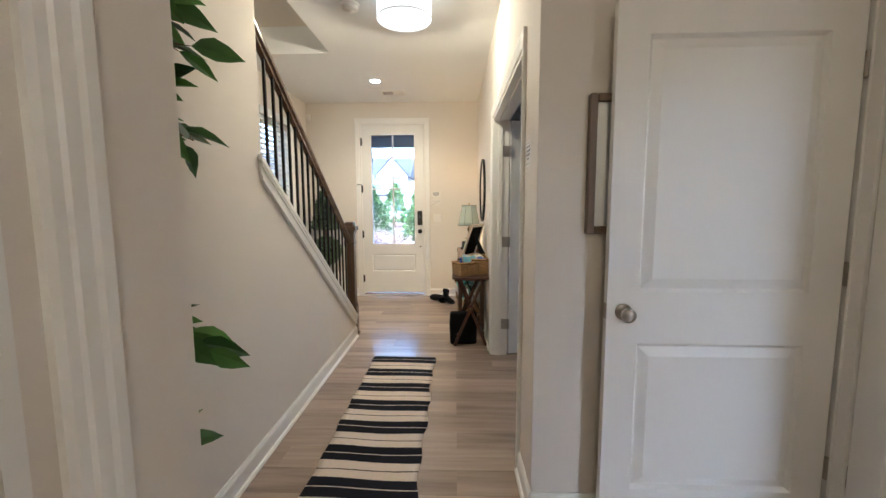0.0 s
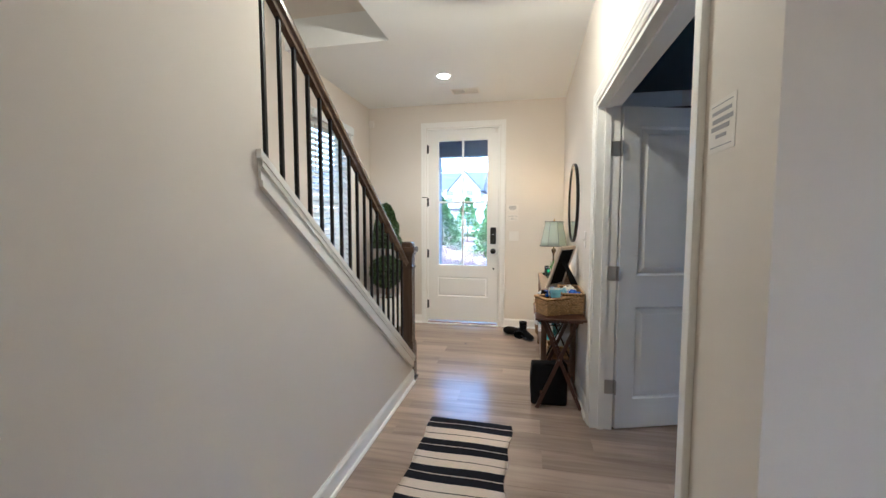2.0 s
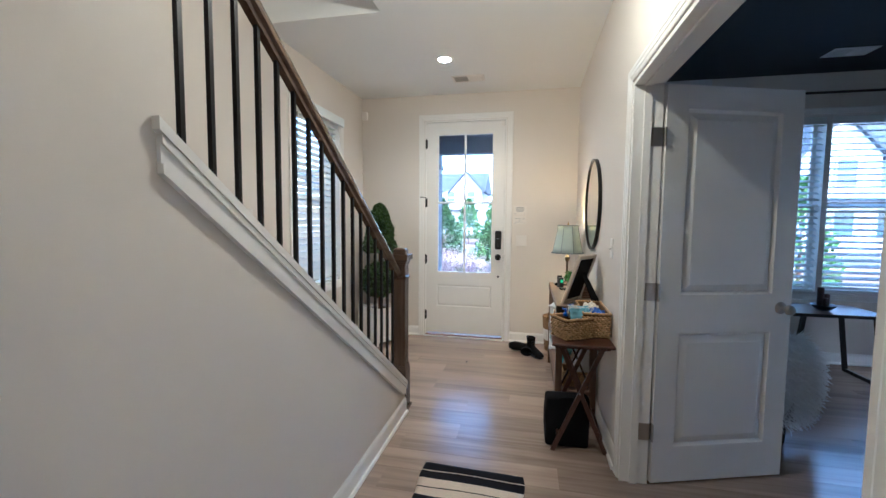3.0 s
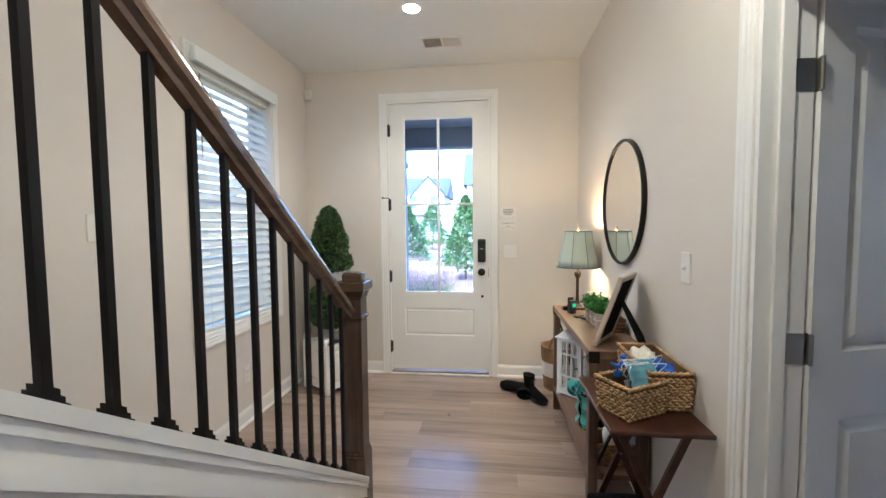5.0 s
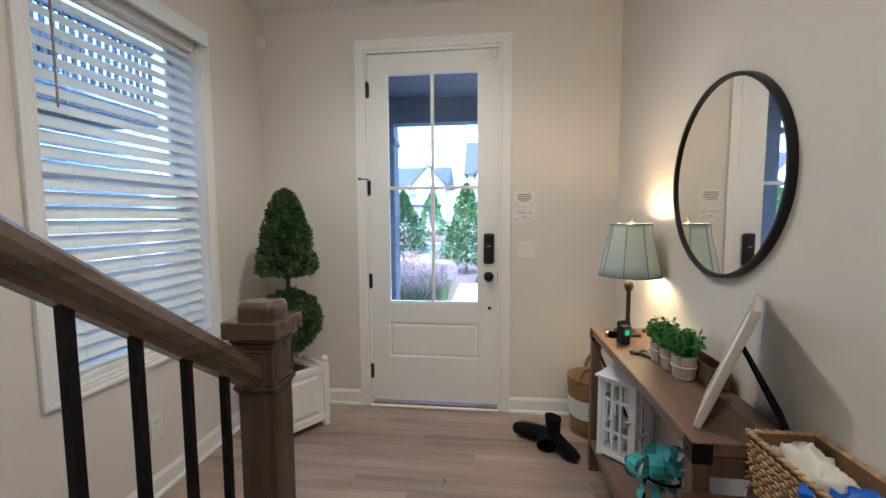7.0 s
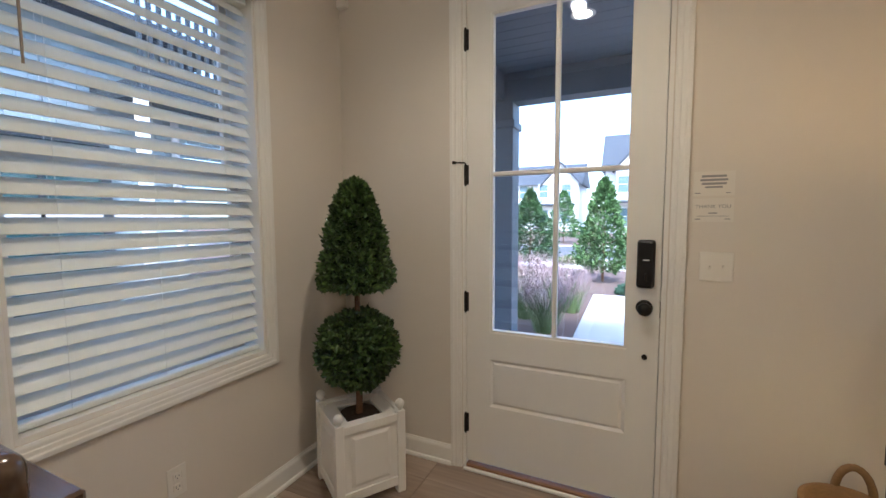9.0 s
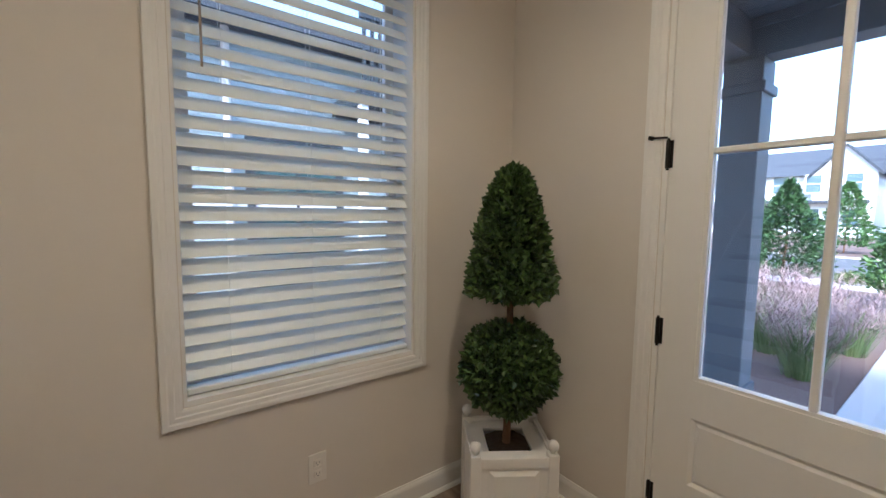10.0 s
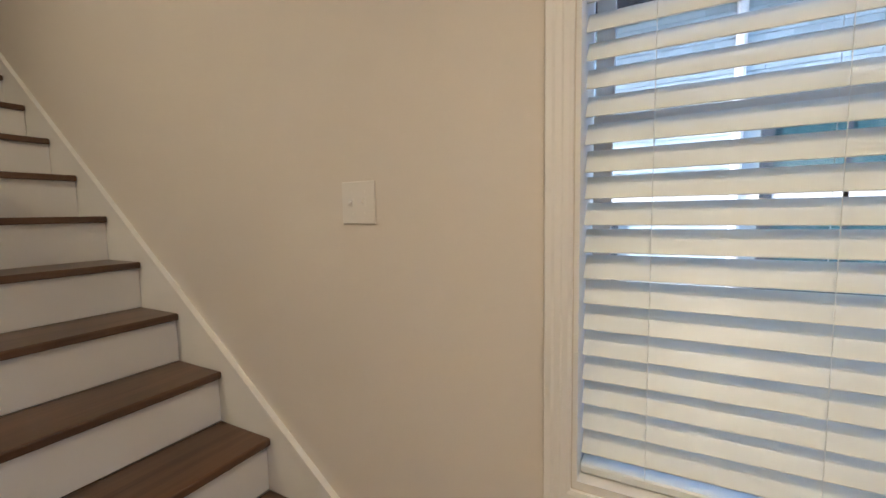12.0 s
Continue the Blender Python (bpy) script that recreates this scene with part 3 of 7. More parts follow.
lathe(bm, [(0.034, 0.0226), (0.034, 0.027), (0.028, 0.031), (0.014, 0.034), (0.012, 0.048), (0.022, 0.054), (0.0285, 0.064), (0.0285, 0.074), (0.022, 0.083), (0.008, 0.087)], 24)
turned(bm, pose(0.838, 0, 0.912, 90))
part("knob", bm, BLACKM, entry, "round black door knob", smooth=True)
part("bolt_cover", turned(lathe(bmesh.new(), [(0.012, 0.0226), (0.012, 0.026), (0.008, 0.028)], 16), pose(0.845, 0, 0.69, 90)), BLACKM, entry)
part("latch_plate", boxed(W1 - 0.002, W1 + 0.003, -0.02, 0.01, 0.87, 0.94), BLACKM, entry)
part("contact_sensor", boxed(0.855, 0.892, -0.034, -0.0226, 2.375, 2.43, 0.004, 2), PLAST, entry)
OAK = wood("threshold_oak", (0.16, 0.07, 0.03), (0.34, 0.17, 0.08), 0, 0.45, 10)
bm = boxed(DOOR_X0 + 0.017, DOOR_X1 - 0.017, YF - 0.006, YF + 0.15, 0.0, 0.026, 0.005)
structure("threshold", bm, OAK, "oak threshold under the entry door", "threshold")
structure("threshold_strip", boxed(DOOR_X0 + 0.01, DOOR_X1 - 0.01, YF - 0.03, YF - 0.008, 0.0, 0.014, 0.004), TRIM, "white strip before the threshold", "threshold")


# notices on the walls
def lettering(name, words, size, m, parent, material=INK):
    c = bpy.data.curves.new(name, "FONT")
    c.body, c.size, c.align_x, c.extrude = words, size, "CENTER", 0.0002
    ob = new(name, c)
    me = bpy.data.meshes.new_from_object(ob)
    bpy.data.objects.remove(ob)
    me.materials.append(material)
    return piece(name, me, parent, m)


def notice(m, w, h, label, bars, words=None):
    t = thing("paper_notice", m, label, "notice")
    part("sheet", boxed(-w / 2, w / 2, -0.0012, -0.0002, -h / 2, h / 2), FILM, t)
    for x, z, bw, bh in bars:
        part("printed_line", boxed(x - bw / 2, x + bw / 2, -0.0018, -0.0013, z - bh / 2, z + bh / 2), INK, t)
    if words:
        lettering("lettering", words[0], words[1], pose(0, -0.0015, words[2], 90), t)
    return t


notice(pose(-0.072, YF, 1.485), 0.142, 0.098, "white printed notice taped beside the entry door", [(0.0, 0.03, 0.085, 0.009), (0.0, 0.015, 0.095, 0.009), (0.0, 0.0, 0.085, 0.009), (0.0, -0.014, 0.06, 0.007), (-0.055, -0.038, 0.02, 0.004), (0.05, -0.038, 0.015, 0.003)])
notice(pose(-0.072, YF, 1.378), 0.142, 0.095, "white printed thank-you notice taped beside the entry door", [(0.0, -0.012, 0.03, 0.005), (0.0, -0.024, 0.11, 0.002), (-0.052, -0.036, 0.02, 0.004), (0.05, -0.036, 0.02, 0.003)], ("THANK YOU", 0.021, 0.008))
notice(RIGHT(2.205, 1.552), 0.125, 0.112, "white printed notice taped beside the office doorway", [(0.0, 0.03, 0.09, 0.008), (0.005, 0.012, 0.095, 0.01), (-0.005, -0.004, 0.085, 0.01), (0.0, -0.022, 0.05, 0.008), (0.0, 0.046, 0.1, 0.002), (0.0, -0.044, 0.1, 0.002)])

# ---- office door (double doorway, far leaf open inwards) ----
def knob_set(parent, x, z, t, material=NICKEL):
    for s in (-1, 1):
        bm = lathe(bmesh.new(), [(0.032, 0), (0.032, 0.004), (0.027, 0.008), (0.012, 0.011), (0.011, 0.03), (0.018, 0.036), (0.026, 0.046), (0.0275, 0.056), (0.022, 0.066), (0.010, 0.071)], 24)
        turned(bm, Matrix.Translation((x, s * t / 2, z)) @ pose(0, 0, 0, 90 * s * -1 if s > 0 else 90))
        part("knob", bm, material, parent, "round satin nickel door knob", smooth=True)


def hinged_leaf(name, m, w, h, side, label, hinge_zs, knob_side=True):
    """An inner door on its hinge line; side: +1 leaf runs along +x from the hinge."""
    d = thing(name, m, label, "door", kind="structure")
    st = 0.115
    pw = (st, w - st)
    bm = panel_leaf(w, h, 0.035, [(*pw, 0.19, 0.785), (*pw, 0.985, h - 0.115)])
    part("leaf", bm, DOORP, d)
    for z in hinge_zs:
        hg = part("hinge", tube(bmesh.new(), (-0.006, side * 0.022, z - 0.045), (-0.006, side * 0.022, z + 0.045), 0.0065, seg=10), NICKEL, d, "satin nickel hinge")
        part("plate", boxed(-0.0025, -0.0008, -0.018, 0.02, z - 0.045, z + 0.045, 0.0), NICKEL, hg)
    if knob_side:
        knob_set(d, w - 0.062, 0.91, 0.035)
        part("latch_plate", boxed(w - 0.001, w + 0.0015, -0.012, 0.012, 0.88, 0.94), NICKEL, d)
    return d


office_door = hinged_leaf("door_2", pose(XR + T + 0.014, OFF_Y1 - 0.006, 0.012, 0, 0, 18.5), 0.745, 2.022, -1, "white two-panel office door standing open", (0.27, 1.0, 1.77))
bm = bmesh.new()
for z in (0.282, 1.012, 1.782):
    box(bm, XR + 0.06, XR + T + 0.004, OFF_Y1 - 0.0198, OFF_Y1 - 0.0172, z - 0.045, z + 0.045)
structure("hinge_leaf", bm, NICKEL, "satin nickel hinge plates on the door jamb", "hinge")

# ---- closet doors ----
closet_door = hinged_leaf("door_3", pose(1.632, 1.905, 0.012, 0, 0, 179.2), 0.848, 2.03, 1, "white two-panel closet door standing open", (0.30, 1.06, 1.80))
closed = hinged_leaf("door_4", pose(1.685, 1.83, 0.012, 0, 0, -90), 0.80, 2.03, 1, "white two-panel closet door, closed", (0.3, 1.8), False)
structure("wall_closet_back", boxed(2.1, 2.2, -0.2, 1.99, 0, H), WALL, "plain closet back wall", "wall")

# ---- picture on the wall behind the closet door ----
FRAMEW = wood("frame_wood", (0.08, 0.05, 0.03), (0.19, 0.13, 0.085), 2, 0.5, 14)
pic = thing("picture_frame", pose(1.018, 1.995, 1.48), "brown wooden picture frame with white mat and striped print", "picture")
fw, fh = 0.30, 0.266
bm = boxed(-fw, -fw + 0.03, -0.03, 0, -fh, fh, 0.004)
box(bm, fw - 0.03, fw, -0.03, 0, -fh, fh, 0.004)
box(bm, -fw + 0.03, fw - 0.03, -0.03, 0, -fh, -fh + 0.03, 0.004), box(bm, -fw + 0.03, fw - 0.03, -0.03, 0, fh - 0.03, fh, 0.004)
part("frame", bm, FRAMEW, pic)
part("mat", boxed(-fw + 0.03, fw - 0.03, -0.012, -0.006, -fh + 0.03, fh - 0.03), PAPER, pic, "white picture mat")
prints = [(0.55, 0.12, 0.04), (0.03, 0.03, 0.04), (0.06, 0.22, 0.20), (0.62, 0.30, 0.08), (0.02, 0.02, 0.03), (0.40, 0.05, 0.05), (0.10, 0.10, 0.12)]
for k in range(12):
    c = prints[k % 7]
    mm = surface("print_ink", c, 0.6, bump=0)
    z = 0.20 - k * 0.035
    part("print_stripe", boxed(-0.215 + 0.012 * (k % 3), 0.2 - 0.02 * (k % 2), -0.0145, -0.0122, z - 0.03 + 0.006 * (k % 2), z), mm, pic)
pic_glass = part("glass", boxed(-fw + 0.03, fw - 0.03, -0.020, -0.018, -fh + 0.03, fh - 0.03), GLASS, pic)
pic_glass.visible_shadow = False

# ---- ceiling fittings ----
SHADEW = glowing("lit_shade", (1.0, 0.92, 0.78), 0.16, (0.75, 0.74, 0.7))
flush = thing("ceiling_light", pose(-0.15, 3.36, H), "round white drum ceiling light, lit", "ceiling light")
part("canopy", lathe(bmesh.new(), [(0.10, 0.0), (0.10, -0.02), (0.06, -0.028)], 32), NICKEL, flush)
part("drum_shade", lathe(bmesh.new(), [(0.186, -0.022), (0.19, -0.026), (0.19, -0.165), (0.186, -0.168)], 48, caps=False), SHADEW, flush, "glowing white fabric drum", smooth=True)
part("diffuser", lathe(bmesh.new(), [(0.184, -0.162), (0.184, -0.172), (0.12, -0.180), (0.02, -0.183)], 48), SHADEW, flush, "glowing white diffuser", smooth=True)
for z in (-0.026, -0.158):
    part("band", lathe(bmesh.new(), [(0.1905, z), (0.192, z - 0.002), (0.192, z - 0.008), (0.1905, z - 0.01)], 48, caps=False), NICKEL, flush)
part("finial", lathe(bmesh.new(), [(0.02, -0.183), (0.018, -0.188), (0.008, -0.194), (0.004, -0.2)], 16), NICKEL, flush)
lamp("ceiling_lamp", "POINT", 4.8, (-0.15, 3.36, H - 0.225), color=(1, 0.77, 0.48), size=0.02)

# unseen copy of the hall light, added to brighten from behind the camera
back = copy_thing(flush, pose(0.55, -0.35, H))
back["label"] = "unseen round white drum ceiling light added over the back hall, lit"
lamp("back_hall_fill", "POINT", 1.8, (0.55, -0.35, H - 0.225), color=(1, 0.75, 0.46), size=0.02)

can = thing("recessed_light", pose(-0.735, 5.31, H), "small round recessed ceiling light, lit", "ceiling light")
part("trim_ring", lathe(bmesh.new(), [(0.05, -0.001), (0.062, -0.004), (0.078, -0.003), (0.08, 0.0)], 32), PLAST, can)
part("lens", lathe(bmesh.new(), [(0.052, -0.0035), (0.03, -0.005), (0.002, -0.0055)], 32), glowing("lit_lens", (1.0, 0.90, 0.72), 14.0), can, "glowing lens")
down = lamp("recessed_lamp", "SPOT", 11.5, (-0.735, 5.31, H - 0.02), (-0.735, 5.31, 0), (1, 0.74, 0.46), 0.045)
down.data.spot_size, down.data.spot_blend = radians(145), 1.0

# unseen fitting, added as an assumed source of the stairwell's warm light
up = thing("recessed_light", pose(-1.45, 2.6, 5.6), "small round recessed light added unseen above the stairs, lit", "ceiling light")
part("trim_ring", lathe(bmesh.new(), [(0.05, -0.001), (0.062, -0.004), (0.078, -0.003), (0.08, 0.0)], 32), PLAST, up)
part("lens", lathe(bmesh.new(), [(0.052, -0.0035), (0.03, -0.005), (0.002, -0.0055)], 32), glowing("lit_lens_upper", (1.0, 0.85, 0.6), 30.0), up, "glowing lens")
lamp("assumed_stair_lamp", "POINT", 0.8, (-1.45, 2.6, 5.45), color=(1, 0.74, 0.44), size=0.08)


def ceiling_vent(m, label):
    v = thing("ceiling_vent", m, label, "vent")
    bm = bmesh.new()
    for a, b, c, d in ((-0.16, -0.14, -0.09, 0.09), (0.14, 0.16, -0.09, 0.09), (-0.14, 0.14, -0.09, -0.07), (-0.14, 0.14, 0.07, 0.09), (-0.006, 0.006, -0.07, 0.07)):
        box(bm, a, b, c, d, -0.008, 0, 0.002)
    part("frame", bm, PLAST, v)
    part("backing", boxed(-0.14, 0.14, -0.07, 0.07, -0.0015, -0.0005), BLACKC, v)
    sl = boxed(-0.066, 0.066, -0.006, 0.006, -0.0006, 0.0006)
    me = bpy.data.meshes.new("slat"); sl.to_mesh(me); sl.free(); me.materials.append(PLAST)
    for side, tilt in ((-0.073, 50), (0.073, -50)):
        for k in range(9):
            piece("slat", me, v, pose(side, -0.06 + k * 0.015, -0.0055, tilt))
    return v


ceiling_vent(pose(-0.596, 5.812, H), "white louvred ceiling vent")
ceiling_vent(pose(2.60, 5.77, H), "white louvred vent in the navy ceiling")
smoke = thing("smoke_detector", pose(-0.56, 3.48, H), "round white smoke detector", "smoke detector")
part("base", lathe(bmesh.new(), [(0.068, 0), (0.068, -0.012), (0.064, -0.014)], 32), PLAST, smoke)
part("cover", lathe(bmesh.new(), [(0.06, -0.014), (0.058, -0.034), (0.046, -0.044), (0.018, -0.047), (0.016, -0.052), (0.004, -0.053)], 32), PLAST, smoke, smooth=True)

# ---- windows with blinds ----
SLAT = surface("blind_slat", (0.79, 0.82, 0.80), 0.38, grain=60, vary=0.02, bump=0.05, stretch=(1, 0.05, 1), height=0.0004)


def blind(m, width, height, tilt, label, wand=True, pitch=0.0587, proud=0.0):
    """A slatted blind hanging from z = 0; slats along x, the room towards -y."""
    t = thing("window_blind", m, label, "blind")
    part("headrail", boxed(-width / 2, width / 2, -0.03, 0.03, -0.05, 0.0, 0.004), SLAT, t)
    if proud:        # a wide valance over the head casing, with short returns
        w3 = width / 2 + 0.022
        bm = boxed(-w3, w3, -proud - 0.009, -proud, -0.022, 0.062, 0.003)
        for s in (-1, 1):
            box(bm, min(s * w3, s * (w3 - 0.009)), max(s * w3, s * (w3 - 0.009)), -proud + 0.0005, -proud + 0.022, -0.022, 0.062)
        part("valance", bm, SLAT, t)
    else:
        part("valance", boxed(-width / 2 - 0.004, width / 2 + 0.004, -0.042, -0.033, -0.068, 0.0, 0.003), SLAT, t)
    bm = bmesh.new()
    prof = [(-0.0318, -0.0004), (-0.0312, 0.0010), (-0.016, 0.0020), (0, 0.0024), (0.016, 0.0020), (0.0312, 0.0010), (0.0318, -0.0004), (0.0312, -0.0018), (0.016, -0.0010), (0, -0.0006), (-0.016, -0.0010), (-0.0312, -0.0018)]
    prism(bm, prof, 0, -width / 2 + 0.003, width / 2 - 0.003)
    me = bpy.data.meshes.new("slat"); bm.to_mesh(me); bm.free(); me.materials.append(SLAT)
    n = int((height - 0.105) / pitch) + 1
    for k in range(n):
        piece("slat", me, t, pose(0, 0, -0.075 - k * pitch, tilt + 1.0 * math.sin(k * 2.3), 0.12 * math.sin(k * 1.7), 0))
    part("bottom_rail", boxed(-width / 2 + 0.002, width / 2 - 0.002, -0.025, 0.025, -height + 0.002, -height + 0.024, 0.004), SLAT, t)
    for x in (-width * 0.34, 0.0, width * 0.34):
        bm = bmesh.new()
        for y in (-0.024, 0.024):
            tube(bm, (x, y, -0.05), (x, y, -height + 0.01), 0.0009, seg=4)
        part("cord", bm, SLAT, t)
    if wand:
        part("wand", tube(bmesh.new(), (-width * 0.41, -0.05, -0.06), (-width * 0.41, -0.05, -0.555), 0.004, seg=8), wood("wand_wood", (0.2, 0.15, 0.11), (0.35, 0.28, 0.2), 2, 0.4), t, "pale wooden tilt wand")
    return t


def sash_window(name, m, width, height, depth, label, units=1):
    """A double-hung window in a wall; sill at z = 0, the room towards -y, the wall's inner face at y = 0."""
    t = thing(name, m, label, "window", kind="structure")
    w2 = width / 2
    bm = boxed(-w2, -w2 + 0.01, 0, depth, 0, height)
    box(bm, w2 - 0.01, w2, 0, depth, 0, height), box(bm, -w2 + 0.01, w2 - 0.01, 0, depth, height - 0.018, height)
    part("window_frame", bm, TRIM, t)
    part("window_sill", boxed(-w2 + 0.01, w2 - 0.01, 0.0, depth, -0.001, 0.018), TRIM, t)
    bm = bmesh.new()
    mitred(bm, [(-w2 - 0.003, 0, -0.003), (-w2 - 0.003, 0, height + 0.003), (w2 + 0.003, 0, height + 0.003), (w2 + 0.003, 0, -0.003)], (0, -1, 0), [(-1, 0, 0), (0, 0, 1), (1, 0, 0), (0, 0, -1)], 0.059)
    part("window_casing", bm, TRIM, t)
    uw = width / units
    for u in range(units):
        a, b = -w2 + u * uw + 0.02, -w2 + (u + 1) * uw - 0.02
        mid = height * 0.5
        for z0, z1, y in ((0.02, mid + 0.02, depth - 0.07), (mid - 0.02, height - 0.02, depth - 0.04)):
            bm = boxed(a, a + 0.04, y, y + 0.028, z0, z1)
            box(bm, b - 0.04, b, y, y + 0.028, z0, z1), box(bm, a + 0.04, b - 0.04, y, y + 0.028, z0, z0 + 0.045), box(bm, a + 0.04, b - 0.04, y, y + 0.028, z1 - 0.04, z1)
            s = part("sash", bm, TRIM, t)
            g = part("pane", boxed(a + 0.04, b - 0.04, y + 0.011, y + 0.016, z0 + 0.045, z1 - 0.04), GLASS, s, "clear glass pane")
            g.visible_shadow = False
        if u:
            part("mullion", boxed(a - 0.045, a + 0.005, 0.0, depth - 0.03, 0.018, height - 0.018), TRIM, t)
    return t


sash_window("window_1", pose(XL, (WIN_Y0 + WIN_Y1) / 2, WIN_Z0, 0, 0, 90), WIN_Y1 - WIN_Y0, WIN_Z1 - WIN_Z0, 0.19, "white double-hung window with moulded casing")
blind(pose(XL - 0.055, (WIN_Y0 + WIN_Y1) / 2, WIN_Z1 - 0.02, 0, 0, 90), WIN_Y1 - WIN_Y0 - 0.022, WIN_Z1 - WIN_Z0 - 0.04, 52, "white slatted window blind, slats half open", proud=0.096)
sash_window("window_2", pose((OWX0 + OWX1) / 2, YF - 0.006, OWZ0, 0, 0, 0), OWX1 - OWX0, OWZ1 - OWZ0, 0.165, "white double window in the office", 2)
for k in (-1, 1):
    blind(pose((OWX0 + OWX1) / 2 + k * (OWX1 - OWX0) / 4, YF + 0.035, OWZ1 - 0.02), (OWX1 - OWX0) / 2 - 0.06, OWZ1 - OWZ0 - 0.04, 22, "white slatted office window blind, slats open", k < 0)

# unseen side window added to light the office, blind closed against the direct sun
sash_window("window_3", pose(4.05, 3.85, 0.75, 0, 0, -90), 1.5, 1.5, 0.15, "white double window, unseen and assumed, in the office side wall", 2)
for k in (-1, 1):
    blind(pose(4.095, 3.85 + k * 0.375, 2.23, 0, 0, -90), 0.70, 1.46, 60, "white slatted blind of the assumed office side window, slats nearly closed", False)

# ---- runner rug ----
def rug_material():
    m, nt, b = node_material("striped_rug")
    n, l = nt.nodes, nt.links
    co = n.new("ShaderNodeTexCoord")
    sep = n.new("ShaderNodeSeparateXYZ")
    l.new(co.outputs["UV"], sep.inputs[0])
    wob = n.new("ShaderNodeTexNoise"); wob.inputs["Scale"].default_value = 60
    l.new(co.outputs["Object"], wob.inputs[0])
    ad = n.new("ShaderNodeMath"); ad.operation = "MULTIPLY_ADD"; ad.inputs[1].default_value = 0.03
    l.new(wob.outputs[0], ad.inputs[0]), l.new(sep.outputs["Y"], ad.inputs[2])
    fr = n.new("ShaderNodeMath"); fr.operation = "FRACT"
    l.new(ad.outputs[0], fr.inputs[0])
    r = n.new("ShaderNodeValToRGB")
    r.color_ramp.interpolation = "CONSTANT"
    cream, navy = (0.72, 0.62, 0.52, 1), (0.010, 0.011, 0.018, 1)
    stops = [(0.0, navy), (0.24, cream), (0.262, navy), (0.51, cream), (0.745, navy), (0.772, cream)]
    e = r.color_ramp.elements
    e[0].position, e[0].color = stops[0]
    e[1].position, e[1].color = stops[1]
    for p, c in stops[2:]:
        x = e.new(p); x.color = c
    l.new(fr.outputs[0], r.inputs[0])
    weave = n.new("ShaderNodeTexWave"); weave.inputs["Scale"].default_value = 90; weave.inputs["Distortion"].default_value = 2
    l.new(co.outputs["Object"], weave.inputs[0])
    mul = n.new("ShaderNodeMixRGB"); mul.blend_type = "MULTIPLY"; mul.inputs[0].default_value = 0.25
    l.new(r.outputs[0], mul.inputs[1]), l.new(weave.outputs[0], mul.inputs[2])
    l.new(mul.outputs[0], b.inputs["Base Color"])
    b.inputs["Roughness"].default_value = 0.95
    b.inputs["Specular IOR Level"].default_value = 0.15
    bp = n.new("ShaderNodeBump"); bp.inputs["Strength"].default_value, bp.inputs["Distance"].default_value = 0.5, 0.002
    l.new(weave.outputs[0], bp.inputs["Height"]), l.new(bp.outputs[0], b.inputs["Normal"])
    return m


def runner():
    bm = bmesh.new()
    uv = bm.loops.layers.uv.new("stripes")
    nx, ny, w, y0, y1 = 14, 160, 0.53, 1.45, 3.815
    grid, coords = [], {}
    for j in range(ny + 1):
        v = j / ny
        y = y0 + (y1 - y0) * v
        row = []
        for i in range(nx + 1):
            u = i / nx
            edge = abs(u - 0.5) * 2
            wav = 0.010 * math.sin(y * 38 + 0.7) * edge ** 3 + 0.004 * math.sin(y * 17 + i)
            x = -0.236 + (u - 0.5) * w + (0.008 * math.sin(y * 19.0) + 0.006 * math.sin(y * 7.1)) * (1 if u > 0.5 else -0.6) * edge
            z = 0.004 + 0.0035 * (1 + math.sin(y * 38 + 3 * u)) * (0.35 + 0.65 * edge) * 0.6
            vert = bm.verts.new((x, y - 0.02 * u, z))
            coords[vert] = (u, (y1 - y) / 0.268 + 0.02 * math.sin(6 * u + y * 3))
            row.append(vert)
        grid.append(row)
    for j in range(ny):
        for i in range(nx):
            f = bm.faces.new((grid[j][i], grid[j][i + 1], grid[j + 1][i + 1], grid[j + 1][i]))
            for lp in f.loops:
                lp[uv].uv = coords[lp.vert]
    ob = mesh_object("runner_rug", bm, rug_material(), smooth=True)
    so = ob.modifiers.new("thickness", "SOLIDIFY")
    so.thickness, so.offset = 0.003, -1
    return tagged(ob, "cream and black striped woven cotton runner rug", "rug")


runner()

# ---- console table ----
CONS = wood("console_wood", (0.10, 0.055, 0.034), (0.25, 0.155, 0.10), 1, 0.42, 10)
CLEG = wood("console_leg_wood", (0.07, 0.04, 0.026), (0.19, 0.12, 0.08), 2, 0.45, 10)
CX0, CX1, CY0, CY1, CZ = 0.235, 0.515, 4.585, 5.70, 0.778
console = thing("console_table", pose(CX0, CY0, 0), "brown wooden console table with lower shelf and black brackets", "console table")
cw, cl = CX1 - CX0, CY1 - CY0
part("tabletop", boxed(0, cw, 0, cl, CZ - 0.038, CZ, 0.003), CONS, console)
part("shelf", boxed(0.004, cw - 0.004, 0.004, cl - 0.004, 0.146, 0.176, 0.003), CONS, console)
for x in (0.002, cw - 0.047):
    for y in (0.002, cl - 0.047):
        part("leg", boxed(x, x + 0.045, y, y + 0.045, 0, CZ - 0.038, 0.003), CLEG, console)
